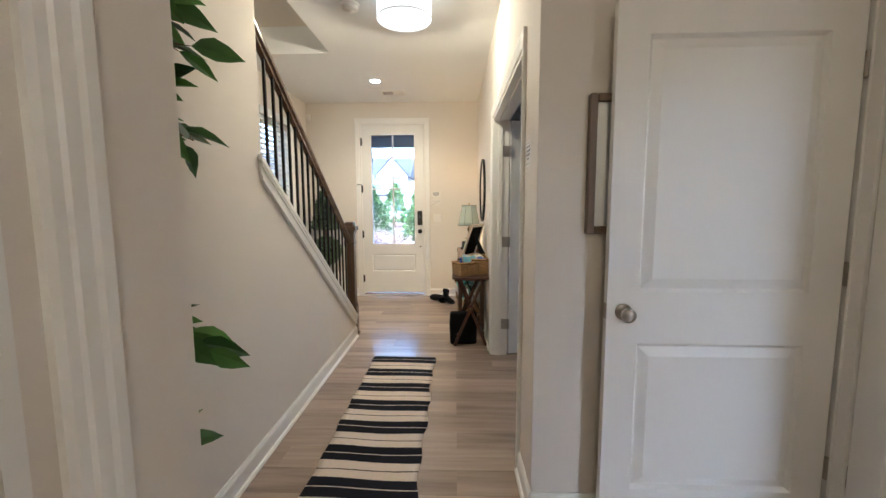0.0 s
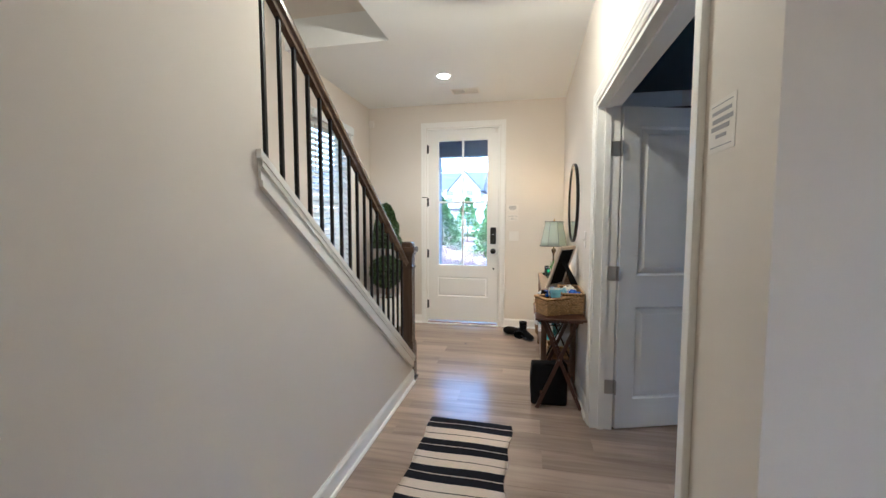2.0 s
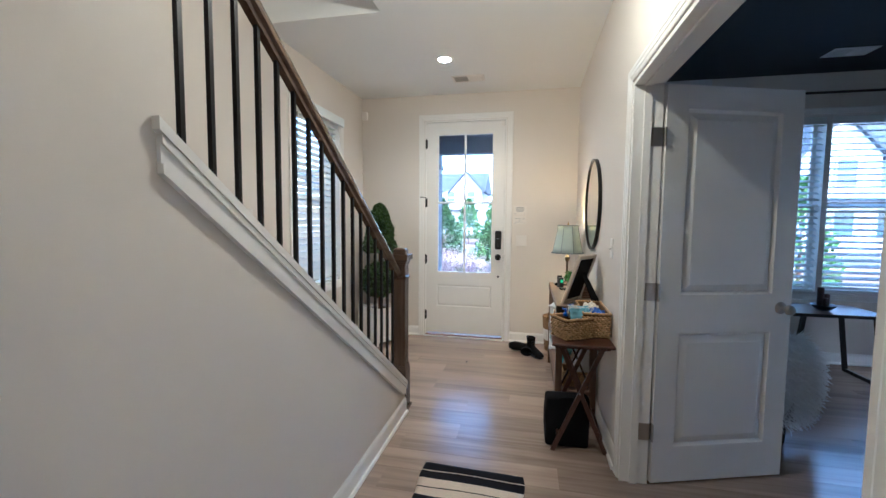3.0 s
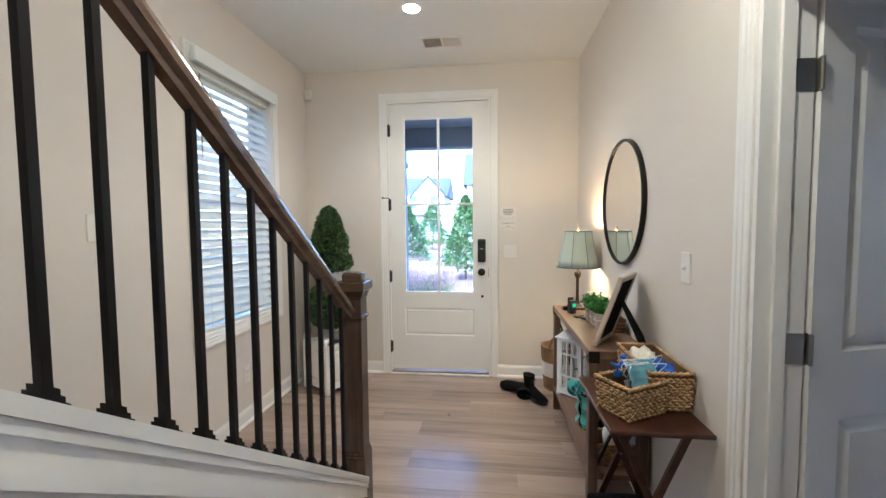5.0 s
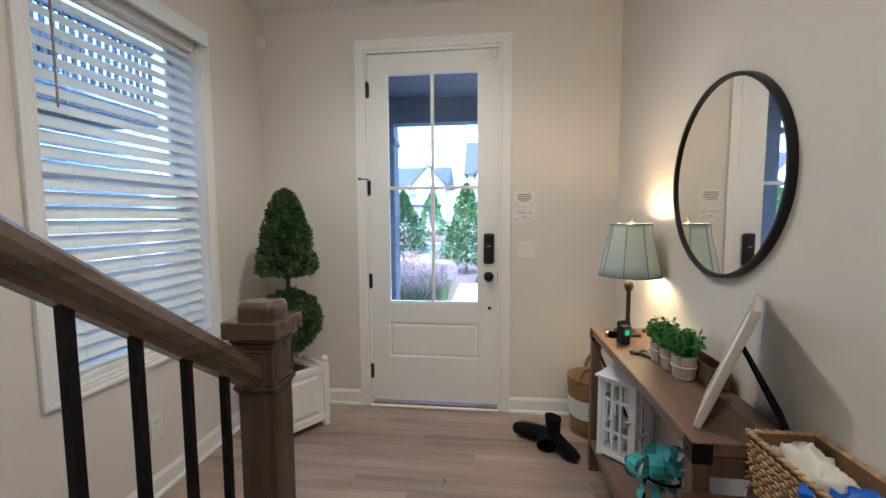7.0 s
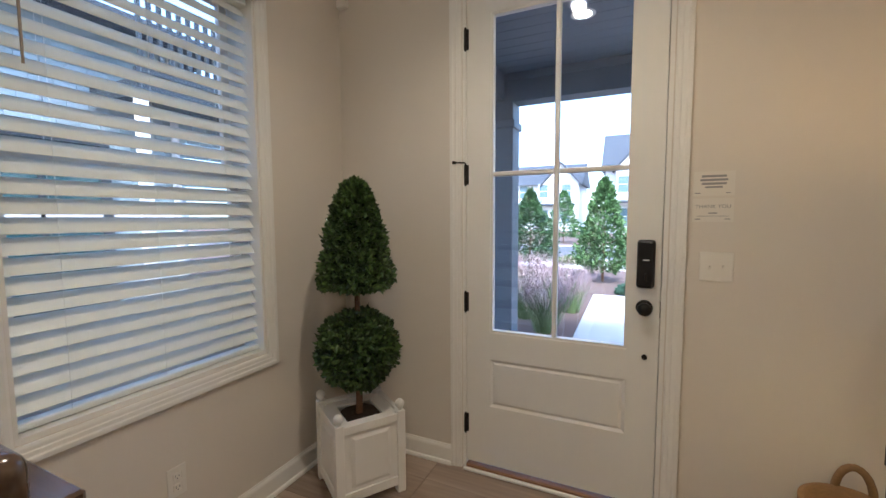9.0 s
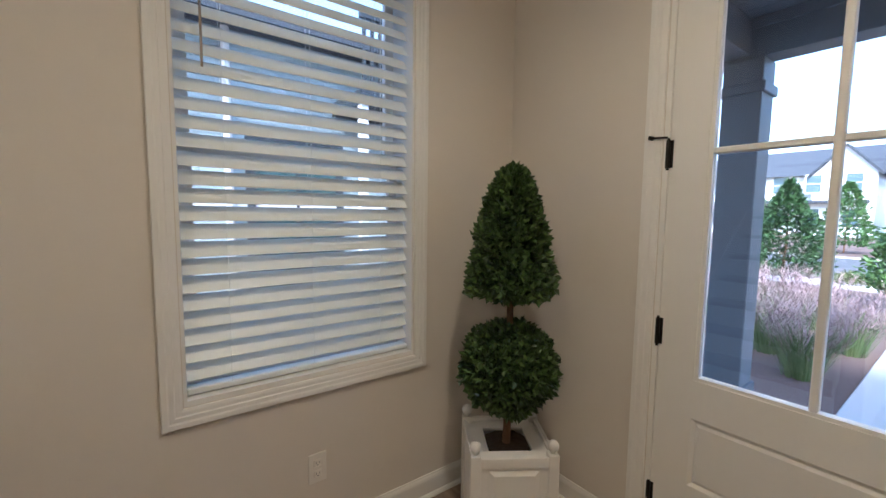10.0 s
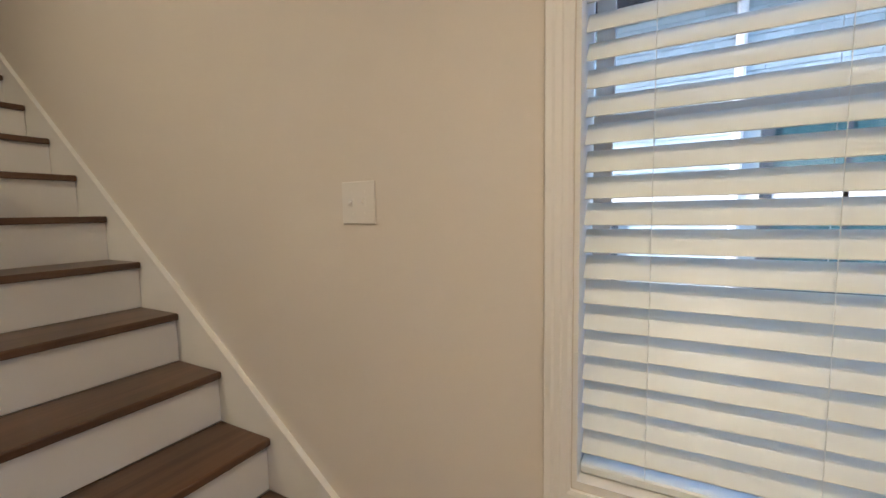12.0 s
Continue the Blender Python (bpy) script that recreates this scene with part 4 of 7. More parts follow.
for y in (0.004, cl - 0.044):
    part("side_rail", boxed(0.047, cw - 0.047, y, y + 0.04, CZ - 0.098, CZ - 0.038, 0.002), CLEG, console)
    bm = bmesh.new()
    bar(bm, (0.03, y + 0.02, 0.175), (cw - 0.03, y + 0.02, CZ - 0.10), 0.016, 0.012), bar(bm, (cw - 0.03, y + 0.028, 0.175), (0.03, y + 0.028, CZ - 0.10), 0.016, 0.012)
    part("cross_brace", bm, BLACKM, console, "black metal cross brace")
for y in (-0.0015, cl - 0.05):
    b = part("bracket", boxed(-0.002, 0.05, y, y + 0.0515, CZ - 0.06, CZ - 0.004, 0.001), BLACKM, console, "black metal corner bracket")
    part("bolt", tube(bmesh.new(), (-0.002, y + 0.025, CZ - 0.03), (-0.006, y + 0.025, CZ - 0.03), 0.006, seg=8), BLACKM, b)

# ---- table lamp ----
BRONZE = surface("aged_bronze", (0.10, 0.075, 0.05), 0.45, 0.75, grain=60, vary=0.25, bump=0.2)


def shade_material():
    m, nt, b = node_material("shade_fabric")
    n, l = nt.nodes, nt.links
    b.inputs["Base Color"].default_value = (0.44, 0.51, 0.50, 1)
    b.inputs["Roughness"].default_value = 0.75
    tr = n.new("ShaderNodeBsdfTranslucent"); tr.inputs[0].default_value = (0.42, 0.44, 0.28, 1)
    mx = n.new("ShaderNodeMixShader"); mx.inputs[0].default_value = 0.12
    l.new(b.outputs[0], mx.inputs[1]), l.new(tr.outputs[0], mx.inputs[2])
    l.new(mx.outputs[0], n["Material Output"].inputs[0])
    w = n.new("ShaderNodeTexWave"); w.inputs["Scale"].default_value = 160
    bp = n.new("ShaderNodeBump"); bp.inputs["Strength"].default_value, bp.inputs["Distance"].default_value = 0.2, 0.0006
    l.new(w.outputs[0], bp.inputs["Height"]), l.new(bp.outputs[0], b.inputs["Normal"])
    return m


SHADE = shade_material()
LX, LY = 0.384, 5.573
tl = thing("table_lamp", pose(LX, LY, CZ) @ Matrix.Scale(0.955, 4), "bronze table lamp with sage green bell shade, lit", "table lamp")
bm = bmesh.new()
box(bm, -0.052, 0.052, -0.052, 0.052, 0, 0.018, 0.004, 2)
lathe(bm, [(0.046, 0.018), (0.036, 0.028), (0.02, 0.04), (0.014, 0.06), (0.0125, 0.085)], 8)
part("base", bm, BRONZE, tl)
part("stem", lathe(bmesh.new(), [(0.0125, 0.085), (0.011, 0.10), (0.011, 0.23), (0.018, 0.237), (0.024, 0.255), (0.026, 0.27), (0.018, 0.283), (0.009, 0.29), (0.009, 0.325)], 16), BRONZE, tl, smooth=True)
bm = bmesh.new()
prof = [(0.150, 0.31), (0.139, 0.365), (0.126, 0.425), (0.113, 0.485), (0.104, 0.525), (0.099, 0.577)]
seg = 8
rings = []
for r, z in prof:
    ring = []
    for k in range(seg * 6):
        a = 2 * math.pi * k / (seg * 6)
        f = 1 - 0.05 * math.sin(math.pi * (k % 6) / 6)
        ring.append(bm.verts.new((r * f * math.cos(a + 0.3), r * f * math.sin(a + 0.3), z)))
    rings.append(ring)
for p, q in zip(rings, rings[1:]):
    for k in range(seg * 6):
        bm.faces.new((p[k], p[(k + 1) % (seg * 6)], q[(k + 1) % (seg * 6)], q[k]))
sh = part("shade", bm, SHADE, tl, "sage green fabric bell shade", smooth=True)
so = sh.modifiers.new("thickness", "SOLIDIFY"); so.thickness = 0.0015
GREYT = surface("grey_trim", (0.18, 0.21, 0.21), 0.8, bump=0.1)
for z, r in ((0.31, 0.1505), (0.571, 0.0995)):
    bm = bmesh.new()
    lathe(bm, [(r - 0.003, z), (r + 0.0015, z), (r + 0.0015, z + 0.008), (r - 0.003, z + 0.008), (r - 0.003, z)], 48, caps=False)
    part("trim", bm, GREYT, sh)
for k in range(8):
    bm = bmesh.new()
    a = 0.3 + 2 * math.pi * k / 8
    for (r0, z0), (r1, z1) in zip(prof, prof[1:]):
        bar(bm, (r0 * 1.006 * math.cos(a), r0 * 1.006 * math.sin(a), z0), (r1 * 1.006 * math.cos(a), r1 * 1.006 * math.sin(a), z1), 0.005, 0.002, (math.cos(a), math.sin(a), 0))
    part("piping", bm, GREYT, sh)
part("finial", lathe(bmesh.new(), [(0.004, 0.565), (0.004, 0.58), (0.009, 0.583), (0.010, 0.591), (0.004, 0.599), (0.006, 0.607), (0.001, 0.613)], 12), surface("brass", (0.45, 0.30, 0.12), 0.3, 1.0, bump=0), tl, smooth=True)
bm = bmesh.new()
for k in range(3):
    a = 2 * math.pi * k / 3
    tube(bm, (0, 0, 0.571), (0.098 * math.cos(a), 0.098 * math.sin(a), 0.571), 0.0015, seg=6)
tube(bm, (0, 0, 0.325), (0, 0, 0.565), 0.003, seg=6)
part("harp", bm, BRONZE, tl)
part("bulb", lathe(bmesh.new(), [(0.012, 0.335), (0.014, 0.365), (0.03, 0.405), (0.032, 0.43), (0.02, 0.455), (0.002, 0.463)], 16), glowing("lit_bulb", (1.0, 0.62, 0.25), 15.0), tl, "glowing warm bulb", smooth=True)
lamp("table_lamp_light", "POINT", 1.15, (LX, LY, CZ + 0.512), color=(1, 0.55, 0.20), size=0.03)

# ---- round mirror ----
MIRROR = surface("mirror_silver", (0.88, 0.87, 0.85), 0.015, 1.0, vary=0, bump=0, big_vary=0)
mir = thing("round_mirror", pose(XR, 5.06, 1.498, 0, 0, -90), "round wall mirror in a thin black frame", "mirror")
rot = pose(0, 0, 0, 90)
part("glass", turned(lathe(bmesh.new(), [(0.338, 0.004), (0.338, 0.016)], 96), rot), MIRROR, mir, "clear mirror glass")
part("frame", turned(lathe(bmesh.new(), [(0.336, 0.0005), (0.352, 0.0005), (0.352, 0.024), (0.350, 0.026), (0.341, 0.026), (0.339, 0.024), (0.339, 0.0165)], 96, caps=False), rot), BLACKM, mir, "thin black metal frame")

# ---- on the console ----
def leaf_cloud(points, size, spread=0.5, seed=1, shape=1.7):
    """Many small folded leaves at (place, outward) points."""
    rnd = random.Random(seed)
    verts, faces = [], []
    for p, out in points:
        d = Vector(out) + Vector((rnd.gauss(0, spread), rnd.gauss(0, spread), rnd.gauss(0, spread)))
        d.normalize()
        s = d.cross(Vector((rnd.gauss(0, 1), rnd.gauss(0, 1), rnd.gauss(0, 1)))).normalized()
        u = s.cross(d)
        L = size * rnd.uniform(0.7, 1.3)
        w = L / shape / 2
        p = Vector(p)
        k = len(verts)
        verts += [p, p + d * L * 0.5 + s * w + u * w * 0.35, p + d * L - u * L * 0.12, p + d * L * 0.5 - s * w + u * w * 0.35]
        faces += [(k, k + 1, k + 2), (k, k + 2, k + 3)]
    return verts, faces


def leaf_object(name, verts, faces, material, parent, label=""):
    me = bpy.data.meshes.new(name)
    me.from_pydata([tuple(v) for v in verts], [], faces)
    me.materials.append(material)
    ob = new(name, me)
    ob.parent = parent
    if label:
        ob["label"] = label
    return tagged(ob, kind="stuff")


def leaf_paint(name, dark, light, rough=0.45):
    m, nt, b = node_material(name)
    n, l = nt.nodes, nt.links
    g = n.new("ShaderNodeNewGeometry")
    r = n.new("ShaderNodeValToRGB")
    r.color_ramp.elements[0].color, r.color_ramp.elements[1].color = (*dark, 1), (*light, 1)
    l.new(g.outputs["Random Per Island"], r.inputs[0])
    nz = n.new("ShaderNodeTexNoise"); nz.inputs["Scale"].default_value = 25
    co = n.new("ShaderNodeTexCoord"); l.new(co.outputs["Object"], nz.inputs[0])
    mx = n.new("ShaderNodeMixRGB"); mx.blend_type = "MULTIPLY"; mx.inputs[0].default_value = 0.5
    l.new(r.outputs[0], mx.inputs[1]), l.new(nz.outputs[0], mx.inputs[2])
    l.new(mx.outputs[0], b.inputs["Base Color"])
    b.inputs["Roughness"].default_value = rough
    return m


HERB = leaf_paint("herb_leaf", (0.03, 0.14, 0.012), (0.11, 0.36, 0.04))
BIRCH = surface("birch_bark", (0.40, 0.35, 0.29), 0.85, grain=18, vary=0.35, bump=0.6, big=6, big_vary=0.2, stretch=(1, 1, 3), height=0.003)
DARKW = wood("dark_box_wood", (0.05, 0.03, 0.02), (0.14, 0.09, 0.06), 0, 0.7, 14)


def herb_pot(x, y, seed):
    t = thing("potted_herb", pose(x, y, CZ), "small green artificial herb in a bark-covered pot", "potted plant", "herb pots")
    part("pot", lathe(bmesh.new(), [(0.030, 0), (0.036, 0.006), (0.040, 0.05), (0.042, 0.085), (0.037, 0.087), (0.034, 0.078)], 14), BIRCH, t)
    part("twine", lathe(bmesh.new(), [(0.0415, 0.045), (0.0435, 0.047), (0.0435, 0.051), (0.0415, 0.053)], 14), surface("twine", (0.55, 0.47, 0.36), 0.9, bump=0.2), t)
    rnd = random.Random(seed)
    pts, stems = [], bmesh.new()
    for k in range(64):
        a, r = rnd.uniform(0, 6.283), rnd.uniform(0.005, 0.034)
        tip = Vector((math.cos(a) * r * rnd.uniform(1.3, 2.7), math.sin(a) * r * rnd.uniform(1.3, 2.7), 0.085 + rnd.uniform(0.02, 0.085)))
        foot = Vector((math.cos(a) * r * 0.8, math.sin(a) * r * 0.8, 0.075))
        tube(stems, foot, tip, 0.0008, 0.0006, seg=3, caps=False)
        for j in range(9):
            q = foot.lerp(tip, 0.35 + 0.65 * j / 8)
            pts.append((q, (rnd.gauss(0, 1), rnd.gauss(0, 1), 0.5)))
    part("stems", stems, HERB, t)
    v, f = leaf_cloud(pts, 0.019, 0.6, seed, 1.5)
    leaf_object("leaves", v, f, HERB, t)


for k, (x, y) in enumerate(((0.395, 5.20), (0.40, 5.112), (0.405, 5.025))):
    herb_pot(x, y, k + 3)
box_t = thing("woven_trough", pose(0.474, 5.05, CZ), "small brown woven trough beside the herb pots", "tray")
for x0, x1, y0, y1 in ((-0.032, -0.027, -0.13, 0.13), (0.027, 0.032, -0.13, 0.13), (-0.027, 0.027, -0.13, -0.125), (-0.027, 0.027, 0.125, 0.13)):
    part("side", boxed(x0, x1, y0, y1, 0.004, 0.078, 0.001), DARKW, box_t)
part("bottom", boxed(-0.027, 0.027, -0.125, 0.125, 0, 0.004), DARKW, box_t)
for z in (0.014, 0.034, 0.054, 0.074):
    part("band", boxed(-0.0335, 0.0335, -0.1315, -0.1302, z - 0.006, z + 0.006), CONS, box_t)

vase = thing("ceramic_vase", pose(0.455, 5.335, CZ), "small grey speckled ceramic bottle vase", "vase")
part("body", lathe(bmesh.new(), [(0.024, 0), (0.036, 0.012), (0.042, 0.035), (0.036, 0.06), (0.018, 0.078), (0.010, 0.092), (0.011, 0.10)], 24), surface("grey_glaze", (0.36, 0.34, 0.34), 0.35, grain=90, vary=0.25, bump=0.05), vase, smooth=True)

radio = thing("card_holder", pose(0.318, 5.415, CZ, 0, 0, 24), "small black upright holder with a green screen", "holder")
part("body", boxed(-0.022, 0.022, -0.016, 0.016, 0, 0.088, 0.004, 2), BLACKP, radio)
part("back_plate", boxed(-0.024, 0.024, 0.016, 0.022, 0, 0.106, 0.003), BLACKP, radio)
part("screen", boxed(-0.008, 0.014, -0.0172, -0.0162, 0.045, 0.068), glowing("green_screen", (0.15, 0.9, 0.3), 0.08, (0.05, 0.3, 0.1)), radio, "small green screen")


def car_key(x, y, turn, material):
    t = thing("car_key", pose(x, y, CZ, 0, 0, turn), "black car key fob on a metal ring", "key", "keys")
    part("fob", boxed(-0.034, 0.034, -0.018, 0.018, 0.001, 0.015, 0.006, 3), material, t)
    bm = bmesh.new()
    for k in range(14):
        a, b = 2 * math.pi * k / 14, 2 * math.pi * (k + 1) / 14
        tube(bm, (0.05 + 0.016 * math.cos(a), 0.016 * math.sin(a), 0.006 + 0.004 * math.sin(a)), (0.05 + 0.016 * math.cos(b), 0.016 * math.sin(b), 0.006 + 0.004 * math.sin(b)), 0.0012, seg=5)
    part("ring", bm, NICKEL, t)
    bm = boxed(0.062, 0.108, -0.004, 0.004, 0.004, 0.006)
    box(bm, 0.05, 0.068, -0.011, 0.011, 0.004, 0.006, 0.001)
    part("key_blade", bm, NICKEL, t)


car_key(0.335, 5.29, 40, BLACKP)
car_key(0.365, 5.235, 118, BLACKP)
watch = thing("wristwatch", pose(0.30, 5.53, CZ), "small wristwatch with dark strap", "watch")
part("strap", lathe(bmesh.new(), [(0.024, 0.0), (0.027, 0.0), (0.027, 0.02), (0.024, 0.02), (0.024, 0.0)], 20, caps=False), BLACKC, watch)
part("case", turned(lathe(bmesh.new(), [(0.016, 0), (0.016, 0.008), (0.013, 0.01)], 20), pose(-0.024, 0, 0.012, 0, -90)), NICKEL, watch)

# photo frame seen from behind
PALEW = wood("pale_frame_wood", (0.40, 0.33, 0.26), (0.62, 0.55, 0.46), 2, 0.5, 10)
pf = thing("photo_frame", pose(0.272, 4.655, CZ) @ pose(0, 0, 0, 0, 0, 58) @ pose(0, 0, 0, 19), "pale wooden photo frame with black easel back", "photo frame")
# local x along the width, z up, the back towards -y
bm = boxed(0, 0.028, -0.012, 0.008, 0.004, 0.37, 0.002)
box(bm, 0.242, 0.27, -0.012, 0.008, 0.004, 0.37, 0.002), box(bm, 0.028, 0.242, -0.012, 0.008, 0.004, 0.032, 0.002), box(bm, 0.028, 0.242, -0.012, 0.008, 0.342, 0.37, 0.002)
part("frame", bm, PALEW, pf)
part("back_board", boxed(0.028, 0.242, -0.008, -0.002, 0.032, 0.342), BLACKC, pf, "black backing board")
part("print", boxed(0.028, 0.242, 0.0, 0.003, 0.032, 0.342), PAPER, pf)
bm = bmesh.new()
prism(bm, [(0.11, 0.235), (0.16, 0.235), (0.19, 0.02), (0.165, -0.012), (0.105, -0.006), (0.08, 0.02)], 1, -0.006, 0.0)
turned(bm, pose(0, -0.012, 0.235) @ pose(0, 0, 0, -46) @ pose(0, 0, -0.235))
part("easel_strut", bm, BLACKC, pf, "black easel strut")

# ---- on the lower shelf ----
LWHITE = surface("lantern_paint", (0.78, 0.80, 0.82), 0.5, grain=50, vary=0.03, bump=0.1, big=6, big_vary=0.04)
SZ = 0.176
lan = thing("lantern", pose(0.375, 5.535, SZ, 0, 0, 45), "white wooden lantern with slatted sides and pitched roof", "lantern")
q = 0.082
part("base", boxed(-0.098, 0.098, -0.098, 0.098, 0.012, 0.032, 0.003), LWHITE, lan)
for x in (-0.085, 0.085):
    for y in (-0.085, 0.085):
        part("foot", boxed(x - 0.013, x + 0.013, y - 0.013, y + 0.013, 0, 0.012), LWHITE, lan)
        part("post", boxed(x - 0.011, x + 0.011, y - 0.011, y + 0.011, 0.032, 0.40), LWHITE, lan)
part("top_plate", boxed(-0.108, 0.108, -0.108, 0.108, 0.40, 0.412, 0.002), LWHITE, lan)
bm = bmesh.new()
vs = [bm.verts.new(p) for p in ((-0.1, -0.1, 0.412), (0.1, -0.1, 0.412), (0.1, 0.1, 0.412), (-0.1, 0.1, 0.412), (-0.03, -0.03, 0.49), (0.03, -0.03, 0.49), (0.03, 0.03, 0.49), (-0.03, 0.03, 0.49))]
for f in ((3, 2, 1, 0), (0, 1, 5, 4), (1, 2, 6, 5), (2, 3, 7, 6), (3, 0, 4, 7), (4, 5, 6, 7)):
    bm.faces.new([vs[k] for k in f])
part("roof", bm, LWHITE, lan)
for side in range(4):
    bm = bmesh.new()
    for a, b, c, d in ((-0.074, -0.06, 0.034, 0.398), (0.06, 0.074, 0.034, 0.398), (-0.06, 0.06, 0.034, 0.05), (-0.06, 0.06, 0.382, 0.398), (-0.06, 0.06, 0.135, 0.147), (-0.06, 0.06, 0.29, 0.302), (-0.026, -0.015, 0.05, 0.382), (0.015, 0.026, 0.05, 0.382)):
        box(bm, a, b, -0.092, -0.082, c, d)
    turned(bm, pose(0, 0, 0, 0, 0, 90 * side))
    d = part("door" if side == 3 else "side_panel", bm, LWHITE, lan)
    if side == 3:
        part("knob", turned(lathe(bmesh.new(), [(0.004, 0), (0.008, 0.006), (0.009, 0.012), (0.004, 0.017)], 12), pose(-0.092, -0.066, 0.22, 0, -90)), NICKEL, d)
part("candle", lathe(bmesh.new(), [(0.032, 0.032), (0.032, 0.15), (0.028, 0.152), (0.004, 0.148)], 20), surface("candle_wax", (0.72, 0.70, 0.62), 0.5, bump=0), lan, "cream pillar candle")

TEAL = surface("teal_ribbon", (0.10, 0.40, 0.38), 0.35, grain=30, vary=0.1, bump=0.1)
CLEAR = glass_material("clear_plastic", (0.95, 0.98, 0.97), 0.02, 1.3)
gift = thing("gift_jar", pose(0.365, 5.06, SZ) @ Matrix.Scale(1.1, 4), "clear jar wrapped in teal ribbon with a bow", "gift")
jar = part("jar", lathe(bmesh.new(), [(0.06, 0), (0.066, 0.01), (0.066, 0.15), (0.055, 0.17), (0.055, 0.185), (0.052, 0.185), (0.052, 0.168), (0.062, 0.15), (0.062, 0.012), (0.002, 0.008)], 28), CLEAR, gift, "clear glass jar", smooth=True)
rnd = random.Random(11)
bm = bmesh.new()
for k in range(9):
    a = 2 * math.pi * k / 9 + rnd.uniform(-0.2, 0.2)
    R = rnd.uniform(0.055, 0.085)
    c = Vector((0.035 * math.cos(a) - 0.03, 0.035 * math.sin(a), 0.195 + rnd.uniform(-0.02, 0.05)))
    out = Vector((math.cos(a), math.sin(a), rnd.uniform(0.0, 0.9))).normalized()
    side = out.cross(Vector((rnd.gauss(0, .3), rnd.gauss(0, .3), 1))).normalized() * 0.02
    up_ = side.cross(out).normalized()
    prev = None
    for j in range(11):
        f = 2 * math.pi * j / 10
        pt = c + out * (R * (1 - math.cos(f)) / 2) + up_ * (R * 0.45 * math.sin(f))
        cur = (bm.verts.new(pt - side), bm.verts.new(pt + side))
        if prev:
            bm.faces.new((prev[0], prev[1], cur[1], cur[0]))
        prev = cur
part("bow", bm, TEAL, gift, "looped teal ribbon bow")
for k, a in enumerate((2.4, 3.2, 4.0, 1.4)):
    bm = bmesh.new(); prev = None
    for j in range(14):
        z = 0.19 - j * 0.0135
        r = 0.074 + 0.010 * math.sin(j * 1.1 + k)
        aa = a + 0.10 * math.sin(j * 0.8 + k * 2)
        pt = Vector((r * math.cos(aa), r * math.sin(aa), max(z, 0.003)))
        sd = Vector((-math.sin(aa), math.cos(aa), 0)) * 0.019
        cur = (bm.verts.new(pt - sd), bm.verts.new(pt + sd))
        if prev:
            bm.faces.new((prev[0], prev[1], cur[1], cur[0]))
        prev = cur
    part("ribbon_tail", bm, TEAL, gift)
card = thing("gift_tag", pose(0.277, 5.05, SZ + 0.225, 24, -30, 60), "small pale printed tag on the ribbon", "tag")
part("card", boxed(-0.025, 0.025, -0.001, 0.001, -0.018, 0.018), PAPER, card)
tablet = thing("paper_sheet", pose(0.43, 4.66, SZ, 0, 0, 0), "white folder leaning upright on the shelf", "folder")
part("sheet", turned(boxed(-0.075, 0.075, -0.004, 0.004, 0.0, 0.53), pose(0, 0.02, 0.004, 3, 8, 0)), PAPER, tablet)

# ---- woven baskets ----
WICKER = surface("water_hyacinth", (0.47, 0.30, 0.135), 0.6, grain=60, vary=0.25, bump=0.6, big=10, big_vary=0.2, island=0.55, height=0.002)
WICKD = surface("wicker_core", (0.16, 0.09, 0.04), 0.9, grain=40, vary=0.3, bump=0.3)


def woven_wall(bm, w, d, h, taper, pitch=0.0118, length=0.024, thick=0.0045, start=0.004):
    """Rows of plump slanted strands round a rectangular basket, w by d at the rim."""
    rows = int((h - start) / pitch)
    for j in range(rows):
        z = start + (j + 0.5) * pitch
        f = 1 - taper * (1 - z / h)
        a, b = w / 2 * f, d / 2 * f
        per = 2 * (2 * a + 2 * b)
        n = int(per / length)
        for k in range(n):
            s = ((k + 0.5 * (j % 2)) / n) * per % per
            if s < 2 * a:
                p, tdir, o = Vector((-a + s, -b, z)), Vector((1, 0, 0)), Vector((0, -1, 0))
            elif s < 2 * a + 2 * b:
                p, tdir, o = Vector((a, -b + s - 2 * a, z)), Vector((0, 1, 0)), Vector((1, 0, 0))
            elif s < 4 * a + 2 * b:
                p, tdir, o = Vector((a - (s - 2 * a - 2 * b), b, z)), Vector((-1, 0, 0)), Vector((0, 1, 0))
            else:
                p, tdir, o = Vector((-a, b - (s - 4 * a - 2 * b), z)), Vector((0, -1, 0)), Vector((-1, 0, 0))
            lean = (0.20 if j % 2 else -0.20) + 0.10 * math.sin(k * 5.3 + j)
            u = (tdir + Vector((0, 0, lean))).normalized()
            v = o.cross(u).normalized()
            L, W = length * 0.68, pitch * 0.60
            ends = [bm.verts.new(p - u * L), bm.verts.new(p + u * L)]
            ring = [bm.verts.new(p + v * W + o * thick * 0.15), bm.verts.new(p + o * thick), bm.verts.new(p - v * W + o * thick * 0.15), bm.verts.new(p - o * thick * 0.3)]
            for i in range(4):
                bm.faces.new((ends[0], ring[(i + 1) % 4], ring[i])), bm.faces.new((ends[1], ring[i], ring[(i + 1) % 4]))
    return bm


